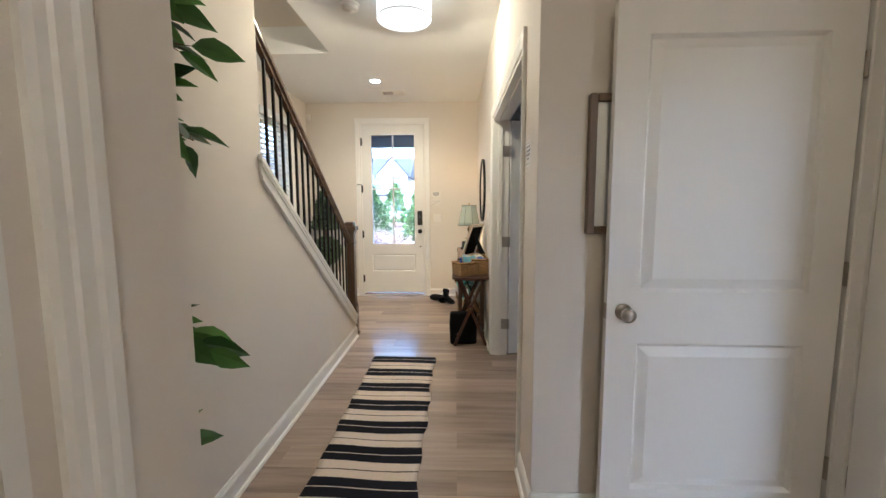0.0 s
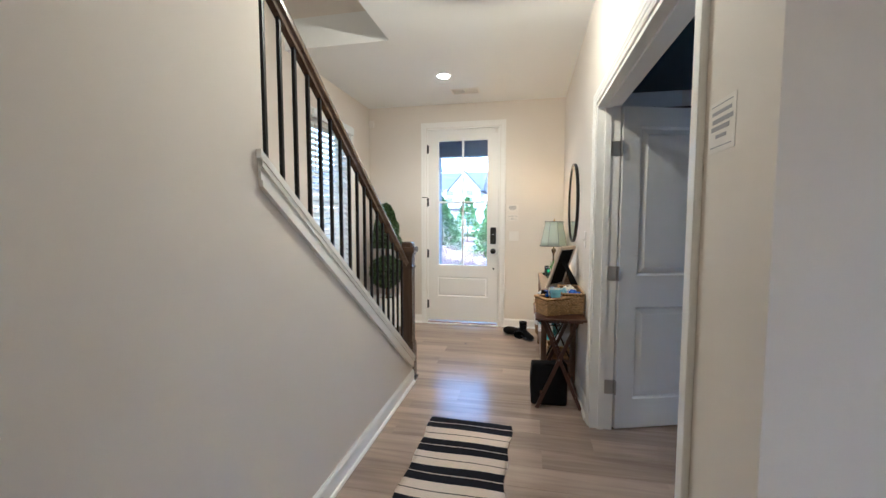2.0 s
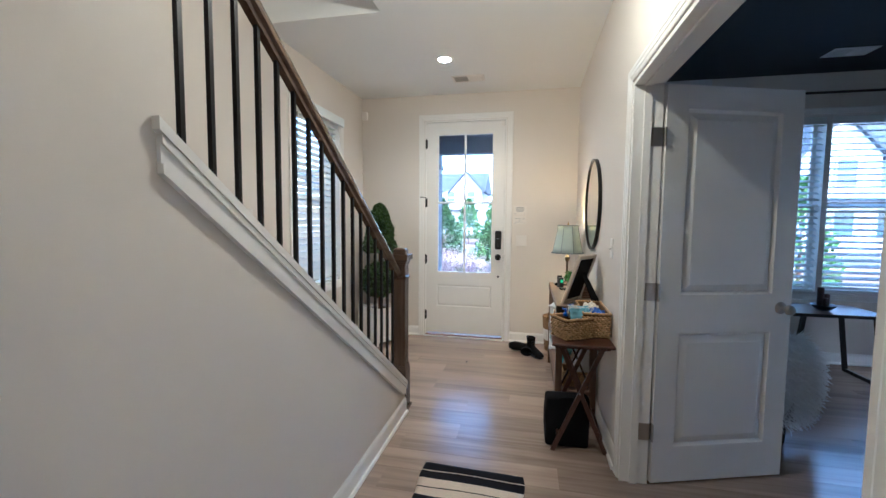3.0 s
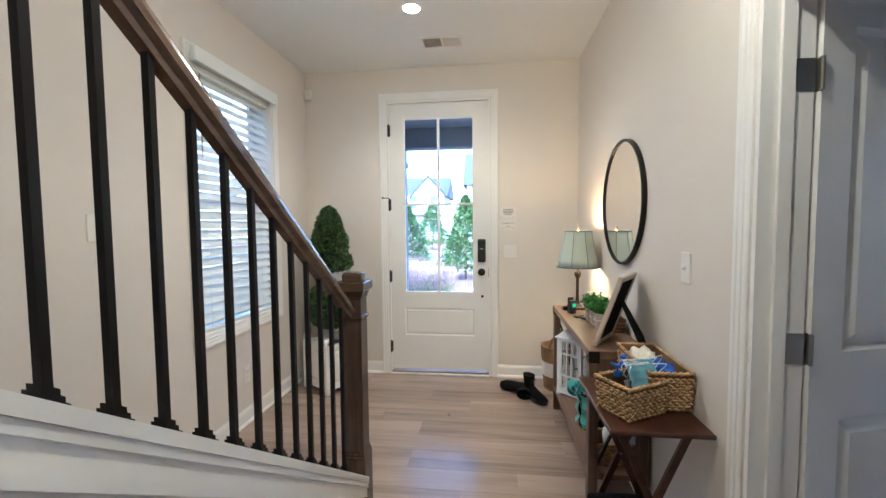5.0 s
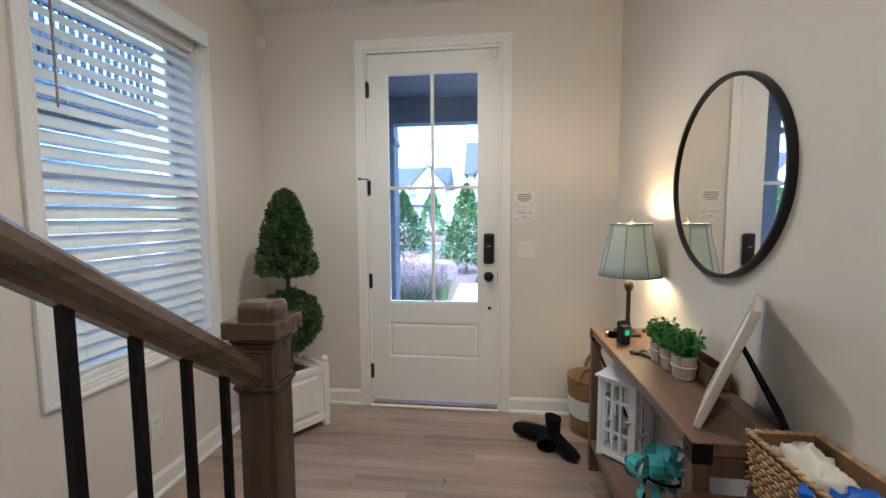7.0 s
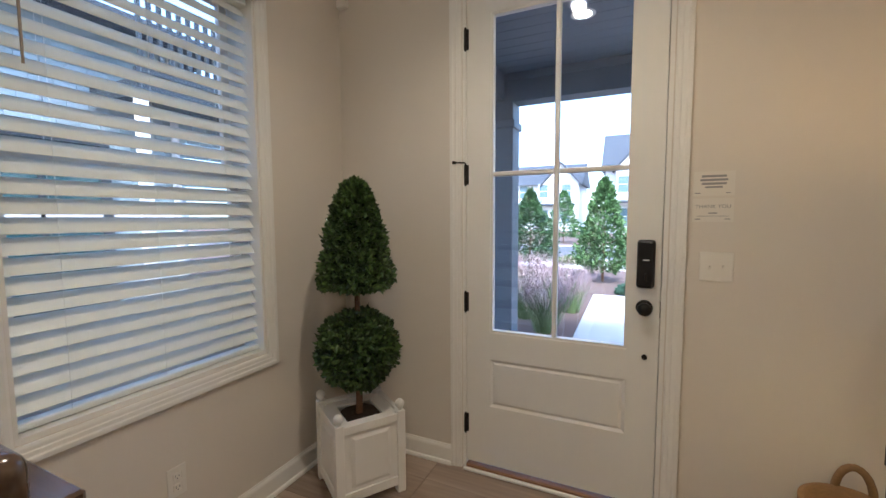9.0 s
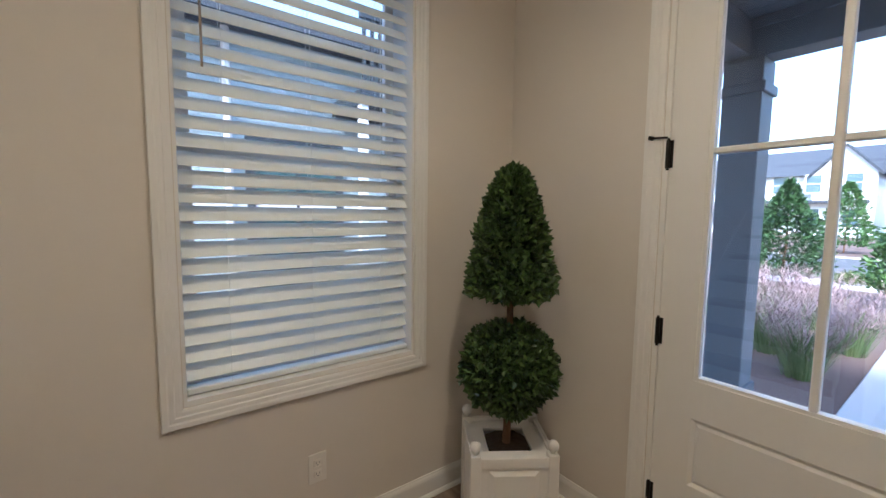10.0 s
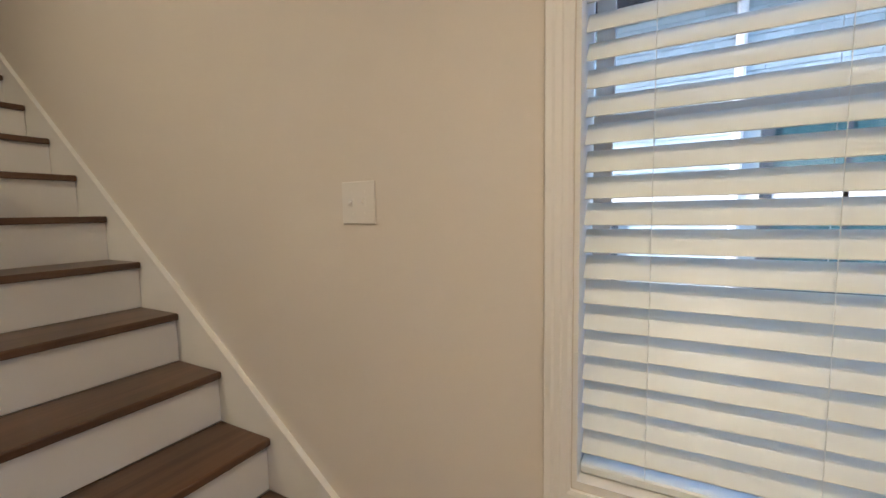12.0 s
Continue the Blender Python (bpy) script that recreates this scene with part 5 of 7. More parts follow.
def wicker_basket(m, w, d, h, taper, label):
    t = thing("wicker_basket", m, label, "basket", "wicker baskets")
    bm = bmesh.new()
    i, f = 0.007, 1 - taper
    lo = [bm.verts.new((x * w / 2 * f, y * d / 2 * f, 0.002)) for x, y in ((-1, -1), (1, -1), (1, 1), (-1, 1))]
    hi = [bm.verts.new((x * w / 2, y * d / 2, h)) for x, y in ((-1, -1), (1, -1), (1, 1), (-1, 1))]
    ih = [bm.verts.new((x * (w / 2 - i), y * (d / 2 - i), h)) for x, y in ((-1, -1), (1, -1), (1, 1), (-1, 1))]
    il = [bm.verts.new((x * (w / 2 * f - i), y * (d / 2 * f - i), 0.012)) for x, y in ((-1, -1), (1, -1), (1, 1), (-1, 1))]
    for k in range(4):
        n = (k + 1) % 4
        bm.faces.new((lo[k], lo[n], hi[n], hi[k])), bm.faces.new((hi[k], hi[n], ih[n], ih[k])), bm.faces.new((ih[k], ih[n], il[n], il[k]))
    bm.faces.new(lo[::-1]), bm.faces.new(il)
    part("core", bm, WICKD, t)
    ob = part("woven_wall", woven_wall(bmesh.new(), w, d, h - 0.008, taper), WICKER, t, "plaited water hyacinth strands", smooth=True)
    ob["kind"] = "stuff"
    bm = bmesh.new()
    for (x0, y0), (x1, y1) in (((-1, -1), (1, -1)), ((1, -1), (1, 1)), ((1, 1), (-1, 1)), ((-1, 1), (-1, -1))):
        A, B = Vector((x0 * w / 2, y0 * d / 2, h)), Vector((x1 * w / 2, y1 * d / 2, h))
        n = max(4, int((B - A).length / 0.022))
        for k in range(n):
            p, q2 = A.lerp(B, (k - 0.2) / n), A.lerp(B, (k + 1.2) / n)
            tube(bm, p + Vector((0, 0, -0.004)), q2 + Vector((0, 0, 0.004)), 0.0055, 0.0055, seg=6)
    r = part("rim", bm, WICKER, t, smooth=True)
    return t


# ---- folding tray table ----
MAHOG = wood("mahogany", (0.028, 0.010, 0.006), (0.085, 0.034, 0.020), 1, 0.28, 12)
TX0, TX1, TY0, TY1, TZ = 0.178, 0.522, 4.035, 4.545, 0.668
tray = thing("tray_table", pose(TX0, TY0, 0), "dark reddish brown wooden folding tray table", "tray table")
tw, td = TX1 - TX0, TY1 - TY0
part("tabletop", boxed(0, tw, 0, td, TZ - 0.017, TZ, 0.006, 2), MAHOG, tray)
for y, o in ((0.06, 1), (td - 0.06, -1)):
    part("cleat", boxed(0.02, tw - 0.02, y - 0.011, y + 0.011, TZ - 0.037, TZ - 0.017), MAHOG, tray)
    for a, b, s in (((0.02, 0), (tw - 0.055, TZ - 0.03), 0), ((tw - 0.02, 0), (0.055, TZ - 0.03), 1)):
        yy = y + o * (0.013 + 0.014 * s)
        bm = bar(bmesh.new(), (a[0], yy, a[1]), (b[0], yy, b[1]), 0.013, 0.026, (1, 0, 0))
        lg = part("leg", bm, MAHOG, tray)
    part("pivot", tube(bmesh.new(), (tw / 2 - 0.005, y, 0.36), (tw / 2 - 0.005, y + o * 0.036, 0.36), 0.005, seg=8), NICKEL, tray)
for x in (0.05, tw - 0.05):
    part("stretcher", boxed(x - 0.007, x + 0.007, 0.075, td - 0.075, 0.085, 0.11), MAHOG, tray)

sb = wicker_basket(pose(0.298, 4.20, TZ, 0, 0, 30), 0.19, 0.16, 0.125, 0.10, "small plaited wicker basket holding masks and sanitiser")
bbk = wicker_basket(pose(0.440, 4.385, TZ, 0, 0, 0), 0.155, 0.385, 0.150, 0.06, "long plaited wicker basket holding masks and gloves")


def crumple(bm, cx, cy, cz, rx, ry, rz, seed, n=14, m=9, rough=0.35):
    """A crumpled cloth or glove heap."""
    rnd = random.Random(seed)
    off = Vector((rnd.uniform(0, 50), rnd.uniform(0, 50), rnd.uniform(0, 50)))
    rings = []
    for j in range(m + 1):
        th = math.pi * j / m
        ring = []
        for k in range(n):
            a = 2 * math.pi * k / n
            d = Vector((math.sin(th) * math.cos(a), math.sin(th) * math.sin(a), math.cos(th)))
            s = 1 + rough * noise.noise(d * 2.2 + off) + rough * 0.5 * noise.noise(d * 5 + off)
            ring.append(bm.verts.new((cx + rx * d.x * s, cy + ry * d.y * s, cz + rz * d.z * s)))
        rings.append(ring)
    for p, q2 in zip(rings, rings[1:]):
        for k in range(n):
            bm.faces.new((p[k], p[(k + 1) % n], q2[(k + 1) % n], q2[k]))
    return bm


MASKB = surface("mask_blue", (0.24, 0.52, 0.66), 0.8, grain=150, vary=0.06, bump=0.2)
MASKW = surface("mask_white", (0.78, 0.78, 0.76), 0.8, grain=150, vary=0.04, bump=0.2)
GLOVEB = surface("nitrile_blue", (0.015, 0.10, 0.48), 0.4, grain=60, vary=0.1, bump=0.2)
GLOVEW = surface("latex_cream", (0.74, 0.70, 0.60), 0.55, grain=40, vary=0.06, bump=0.3)


def face_mask(m, seed, label="pale blue pleated face mask with white ear loops"):
    t = thing("face_mask", m, label, "face mask", "face masks")
    bm = bmesh.new()
    rows, cols, grid = 10, 12, []
    for j in range(rows + 1):
        row = []
        for i in range(cols + 1):
            u, v = i / cols - 0.5, j / rows
            row.append(bm.verts.new((u * 0.105, 0.016 * math.cos(u * 4) + (0.0025 if j % 3 == 0 else -0.002) + 0.004 * math.sin(seed + u * 9 + v * 5), v * 0.095)))
        grid.append(row)
    for j in range(rows):
        for i in range(cols):
            bm.faces.new((grid[j][i], grid[j][i + 1], grid[j + 1][i + 1], grid[j + 1][i]))
    ob = part("pleats", bm, MASKB, t, smooth=True)
    sol = ob.modifiers.new("thickness", "SOLIDIFY"); sol.thickness = 0.0015
    part("edge", boxed(-0.053, 0.053, 0.009, 0.0125, 0.092, 0.1), MASKW, t)
    for s in (-1, 1):
        bm = bmesh.new()
        pts = [Vector((s * (0.050 + 0.03 * math.sin(math.pi * k / 12)), -0.002 - 0.045 * math.sin(math.pi * k / 12 + 0.3 * seed), 0.095 + 0.022 * math.sin(math.pi * k / 12) - 0.055 * k / 12)) for k in range(13)]
        for p, q2 in zip(pts, pts[1:]):
            tube(bm, p, q2, 0.0017, seg=6)
        part("ear_loop", bm, MASKW, t, "white elastic ear loop")
    return t


def pump_bottle(m, h, label):
    t = thing("sanitiser_bottle", m, label, "bottle", "sanitiser bottles")
    part("bottle", lathe(bmesh.new(), [(0.024, 0), (0.027, 0.004), (0.027, h - 0.03), (0.020, h - 0.014), (0.011, h - 0.006), (0.011, h)], 20), CLEAR, t, "clear plastic bottle", smooth=True)
    part("gel", lathe(bmesh.new(), [(0.0245, 0.004), (0.0245, h * 0.55), (0.002, h * 0.55)], 20), glass_material("clear_gel", (0.9, 0.96, 1.0), 0.0, 1.33), t, smooth=True)
    part("label", lathe(bmesh.new(), [(0.0275, 0.02), (0.0278, 0.021), (0.0278, h - 0.05), (0.0275, h - 0.049)], 20), PAPER, t, "white paper label")
    part("collar", lathe(bmesh.new(), [(0.014, h), (0.014, h + 0.016), (0.007, h + 0.018), (0.0045, h + 0.022), (0.0045, h + 0.034)], 16), GLOVEB, t, "blue pump collar")
    bm = boxed(-0.012, 0.012, -0.011, 0.011, h + 0.034, h + 0.044, 0.003, 2)
    box(bm, 0.010, 0.034, -0.005, 0.005, h + 0.035, h + 0.043, 0.002)
    part("pump_head", bm, GLOVEB, t, "blue pump head")
    return t


pump_bottle(pose(0.265, 4.25, TZ + 0.012, 0, 0, 120), 0.105, "clear hand sanitiser bottle with blue pump")
pump_bottle(pose(0.300, 4.30, TZ + 0.012, 0, 0, 60), 0.125, "clear hand sanitiser bottle with blue pump")
face_mask(pose(0.335, 4.185, TZ + 0.085, -12, 0, 22), 1)
face_mask(pose(0.330, 4.215, TZ + 0.092, -18, 8, 40), 2)
face_mask(pose(0.365, 4.225, TZ + 0.088, -24, -10, 10), 3)
gl = thing("latex_glove", pose(0.44, 4.47, TZ + 0.014), "crumpled cream disposable glove", "glove")
bm = bmesh.new()
crumple(bm, 0, 0.02, 0.075, 0.055, 0.085, 0.065, 3, 22, 14, 0.5), crumple(bm, 0.005, -0.06, 0.085, 0.04, 0.06, 0.055, 4, 20, 12, 0.55)
part("crumpled_sheet", bm, GLOVEW, gl, smooth=True)
gb = thing("nitrile_glove", pose(0.45, 4.335, TZ + 0.014), "crumpled bright blue disposable glove", "glove")
bm = bmesh.new()
crumple(bm, 0, 0, 0.105, 0.05, 0.045, 0.04, 8, 20, 12, 0.7), crumple(bm, 0.01, -0.05, 0.12, 0.022, 0.05, 0.02, 9, 16, 10, 0.6), crumple(bm, -0.035, 0.02, 0.10, 0.02, 0.04, 0.02, 10, 16, 10, 0.6)
part("crumpled_sheet", bm, GLOVEB, gb, smooth=True)
gm2 = thing("white_mask", pose(0.44, 4.26, TZ + 0.014), "stack of folded white face masks", "face mask")
part("crumpled_sheet", crumple(bmesh.new(), 0, 0, 0.065, 0.05, 0.055, 0.05, 14, 20, 12, 0.3), MASKW, gm2, smooth=True)

# bag below the tray
bag = thing("tote_bag", pose(0.285, 4.215, 0, 0, 0, 2), "black cloth tote bag standing on the floor", "bag")
bm = boxed(-0.13, 0.13, -0.06, 0.06, 0, 0.30, 0.02, 3)
bmesh.ops.subdivide_edges(bm, edges=bm.edges, cuts=2, use_grid_fill=True)
for v in bm.verts:
    k = noise.noise(v.co * 9) * 0.010
    v.co += Vector((k, k * 0.8, 0 if v.co.z < 0.02 else k * 0.4))
part("body", bm, BLACKC, bag, smooth=True)
bm = bmesh.new()
pts = [(-0.06 + 0.12 * k / 8, -0.05, 0.295 + 0.012 * math.sin(math.pi * k / 8)) for k in range(9)]
for a, b in zip(pts, pts[1:]):
    bar(bm, a, b, 0.02, 0.003)
part("strap", bm, BLACKC, bag)
shelfb = wicker_basket(pose(0.39, 4.735, SZ, 0, 0, 0), 0.19, 0.16, 0.11, 0.05, "wicker basket with white wipes on the shelf")
wip = thing("wipes_packet", pose(0.39, 4.735, SZ + 0.013), "white soft packet of wipes", "packet")
part("packet", crumple(bmesh.new(), 0, 0, 0.09, 0.05, 0.045, 0.085, 21, 18, 10, 0.25), MASKW, wip, smooth=True)

# rope basket in the corner
ROPE = surface("jute_rope", (0.24, 0.145, 0.065), 0.9, grain=70, vary=0.25, bump=0.6, big=8, big_vary=0.15, stretch=(1, 1, 4), height=0.003)
ROPEW = surface("white_rope", (0.70, 0.67, 0.62), 0.9, grain=70, vary=0.12, bump=0.6, stretch=(1, 1, 4), height=0.003)
rb = thing("rope_basket", pose(0.338, 6.085, 0), "tall jute rope basket with a white band and handles", "basket")
def coil_band(z0, z1, r0, r1, n):
    prof = [(r0 - 0.010, z0)]
    for k in range(n):
        for j in range(5):
            a = math.pi * j / 4
            z = z0 + (z1 - z0) * (k + 0.5 - 0.5 * math.cos(a)) / n
            prof.append((r0 + (r1 - r0) * (z - z0) / (z1 - z0) + 0.004 * math.sin(a), z))
    prof.append((r1 - 0.010, z1))
    return prof
part("lower_band", lathe(bmesh.new(), coil_band(0.0, 0.115, 0.115, 0.125, 9), 40), ROPE, rb, "brown coiled jute", smooth=True)
part("white_band", lathe(bmesh.new(), coil_band(0.115, 0.235, 0.125, 0.134, 9), 40), ROPEW, rb, "white coiled rope band", smooth=True)
pr = coil_band(0.235, 0.365, 0.134, 0.142, 10)
part("upper_band", lathe(bmesh.new(), pr + [(0.128, 0.365), (0.12, 0.02), (0.002, 0.018)], 40), ROPE, rb, "brown coiled jute", smooth=True)
for s in (-1, 1):
    bm = bmesh.new()
    pts = [Vector((s * 0.135, 0.05 * math.cos(math.pi * k / 12), 0.345 + 0.105 * math.sin(math.pi * k / 12))) for k in range(13)]
    swept(bm, pts, 0.013, 8)
    h = part("handle", bm, ROPE, rb, smooth=True)
    h.matrix_basis = pose(0, 0, 0, 0, 0, 70)

# ---- boots ----
def boot(m, label):
    t = thing("ankle_boot", m, label, "boot", "pair of boots")
    bm = bmesh.new()
    # sections along the foot (y), then up the shaft
    rings = []
    for y, w, zt in ((0.0, 0.012, 0.02), (0.012, 0.032, 0.042), (0.05, 0.044, 0.055), (0.10, 0.043, 0.068), (0.15, 0.038, 0.088), (0.19, 0.036, 0.105)):
        rings.append([bm.verts.new((w * math.cos(a), y, 0.018 + max(0, (zt - 0.018)) * math.sin(a))) for a in [math.pi * k / 10 for k in range(11)]])
    for p, q2 in zip(rings, rings[1:]):
        for k in range(10):
            bm.faces.new((p[k], p[k + 1], q2[k + 1], q2[k]))
    lathe(bm, [(0.042, 0.018), (0.042, 0.06), (0.040, 0.09), (0.041, 0.12), (0.045, 0.15), (0.047, 0.165), (0.041, 0.166), (0.036, 0.11)], 20, (0, 0.215, 0), (0.9, 1.25))
    part("upper", bm, BLACKC, t, smooth=True)
    bm = bmesh.new()
    pts = [(0.0, 0.0), (0.028, 0.02), (0.045, 0.06), (0.043, 0.12), (0.034, 0.17), (0.038, 0.22), (0.03, 0.262), (0, 0.272), (-0.03, 0.262), (-0.038, 0.22), (-0.034, 0.17), (-0.043, 0.12), (-0.045, 0.06), (-0.028, 0.02)]
    prism(bm, pts, 2, 0.0, 0.02)
    part("sole", bm, BLACKP, t)
    part("heel", boxed(-0.034, 0.034, 0.19, 0.265, -0.012, 0.001, 0.004), BLACKP, t)
    bm = bmesh.new()
    for k in range(3):
        z = 0.085 + 0.022 * k
        y = 0.165 - 0.006 * k
        tube(bm, (-0.022, y + 0.012, z), (0.022, y, z + 0.012), 0.0022, seg=5), tube(bm, (0.022, y + 0.012, z), (-0.022, y, z + 0.012), 0.0022, seg=5)
    part("laces", bm, BLACKP, t)
    return t


boot(pose(0.185, 5.70, 0.012, 0, 0, 30), "black lace-up ankle boot standing on the floor")
boot(pose(-0.15, 6.0, 0.048, 0, 92, -100), "black lace-up ankle boot lying on its side")
speck = thing("floor_clip", pose(-0.53, 5.47, 0), "tiny dark clip dropped on the floor", "clip")
bm = bmesh.new()
for a, b in (((0, 0, 0.003), (0.008, 0.012, 0.006)), ((0.008, 0.012, 0.006), (0.004, 0.026, 0.003)), ((0.004, 0.026, 0.003), (-0.006, 0.03, 0.003))):
    tube(bm, a, b, 0.003, seg=6)
part("wire", bm, BLACKP, speck)

# ---- topiary in a white planter ----
TOPI = leaf_paint("topiary_leaf", (0.012, 0.036, 0.009), (0.14, 0.23, 0.06), 0.33)
# near-black green: shade between the leaves is put into the core's colour
TOPC = surface("topiary_dark_core", (0.008, 0.022, 0.006), 0.9, bump=0)
BARK = surface("brown_bark", (0.13, 0.065, 0.030), 0.85, grain=40, vary=0.3, bump=0.6, stretch=(1, 1, 0.3), height=0.003)
SOIL = surface("dark_soil", (0.045, 0.028, 0.016), 0.95, grain=60, vary=0.4, bump=0.8, height=0.006)
PX, PY, PS = -1.592, 5.945, 0.348
planter = thing("planter_box", pose(PX, PY, 0, 0, 0, 56), "white painted square wooden planter with ball finials", "planter")
h2 = PS / 2
for k in range(4):
    bm = bmesh.new()
    box(bm, -h2 + 0.03, h2 - 0.03, -h2 + 0.012, -h2 + 0.022, 0.04, 0.40)
    frustum(bm, -h2 + 0.075, h2 - 0.075, 0.10, 0.35, -h2 + 0.012, -h2 + 0.004, 0.018)
    box(bm, -h2 + 0.03, h2 - 0.03, -h2 + 0.003, -h2 + 0.013, 0.04, 0.085, 0.002), box(bm, -h2 + 0.03, h2 - 0.03, -h2 + 0.003, -h2 + 0.013, 0.365, 0.405, 0.002)
    part("side_panel", turned(bm, pose(0, 0, 0, 0, 0, 90 * k)), DOORP, planter)
    bm = boxed(-h2, -h2 + 0.042, -h2, -h2 + 0.042, 0.0, 0.415, 0.003)
    post = part("post", turned(bm, pose(0, 0, 0, 0, 0, 90 * k)), DOORP, planter)
    bm = lathe(bmesh.new(), [(0.009, 0.415), (0.010, 0.422), (0.019, 0.430), (0.023, 0.443), (0.020, 0.457), (0.010, 0.466), (0.001, 0.468)], 16, (-h2 + 0.021, -h2 + 0.021, 0))
    part("ball_finial", turned(bm, pose(0, 0, 0, 0, 0, 90 * k)), DOORP, post, smooth=True)
e2 = h2 - 0.024
bm = boxed(-e2, e2, -e2, -e2 + 0.06, 0.375, 0.388)
box(bm, -e2, e2, e2 - 0.06, e2, 0.375, 0.388), box(bm, -e2, -e2 + 0.06, -e2 + 0.061, e2 - 0.061, 0.375, 0.388), box(bm, e2 - 0.06, e2, -e2 + 0.061, e2 - 0.061, 0.375, 0.388)
part("top_board", bm, DOORP, planter)
part("bottom", boxed(-h2 + 0.022, h2 - 0.022, -h2 + 0.022, h2 - 0.022, 0.03, 0.045), DOORP, planter)

topi = thing("topiary_tree", pose(PX, PY, 0.33), "artificial boxwood topiary with a cone above a ball", "plant")
bm = boxed(-0.095, 0.095, -0.095, 0.095, -0.28, 0.045)
part("soil", bm, SOIL, topi)
bm = bmesh.new()
tube(bm, (0, 0, 0.04), (0.004, 0.002, 0.30), 0.018, 0.015, 10), tube(bm, (0.004, 0.002, 0.28), (-0.002, 0.0, 1.05), 0.015, 0.012, 10)
tube(bm, (0.0, 0, 0.62), (0.05, -0.01, 0.69), 0.003, 0.002, 5)
part("trunk", bm, BARK, topi)


def topiary_points(seed, kind, count):
    rnd = random.Random(seed)
    pts = []
    for k in range(count):
        a = rnd.uniform(0, 6.283)
        if kind == "ball":
            u = rnd.uniform(-1, 1)
            d = Vector((math.sqrt(1 - u * u) * math.cos(a), math.sqrt(1 - u * u) * math.sin(a), u))
            r = 0.195 * (0.88 + 0.17 * rnd.random() + 0.14 * noise.noise(d * 4))
            pts.append((Vector((0, 0, 0.375)) + d * r - d * 0.014, d + Vector((0, 0, 0.25))))
        else:
            v = rnd.random() ** 1.15
            if rnd.random() < 0.14:      # underside
                rr = 0.158 * math.sqrt(rnd.random())
                pts.append((Vector((rr * math.cos(a), rr * math.sin(a), 0.69 + 0.015 * rnd.random())), Vector((0.5 * math.cos(a), 0.5 * math.sin(a), -0.8))))
                continue
            r = 0.166 * ((1 - v) * 0.54 + 0.46 * math.sqrt(max(0.0, 1 - v ** 6)))
            d = Vector((math.cos(a), math.sin(a), 0.25 + v * v * 1.5))
            r *= 0.88 + 0.18 * rnd.random() + 0.16 * noise.noise(Vector((math.cos(a) * 2, math.sin(a) * 2, v * 5)))
            pts.append((Vector((r * math.cos(a), r * math.sin(a), 0.69 + 0.50 * v + 0.012 * rnd.random())), d))
    return pts


for kind, n, sd in (("ball", 5200, 21), ("cone", 5600, 22)):
    v, f = leaf_cloud(topiary_points(sd, kind, n), 0.030, 1.05, sd, 1.5)
    leaf_object("ball_foliage" if kind == "ball" else "cone_foliage", v, f, TOPI, topi, "dense small dark green leaves")
# dark bodies added inside the foliage to block the view through
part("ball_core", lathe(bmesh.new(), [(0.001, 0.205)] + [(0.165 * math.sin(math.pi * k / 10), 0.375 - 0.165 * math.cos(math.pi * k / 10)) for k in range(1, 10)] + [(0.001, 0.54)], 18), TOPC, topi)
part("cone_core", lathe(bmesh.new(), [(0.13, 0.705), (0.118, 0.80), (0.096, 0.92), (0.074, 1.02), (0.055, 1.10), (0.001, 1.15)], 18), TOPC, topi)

# ---- ficus in the recess ----
FICUS = leaf_paint("ficus_leaf", (0.025, 0.085, 0.016), (0.13, 0.31, 0.045), 0.36)


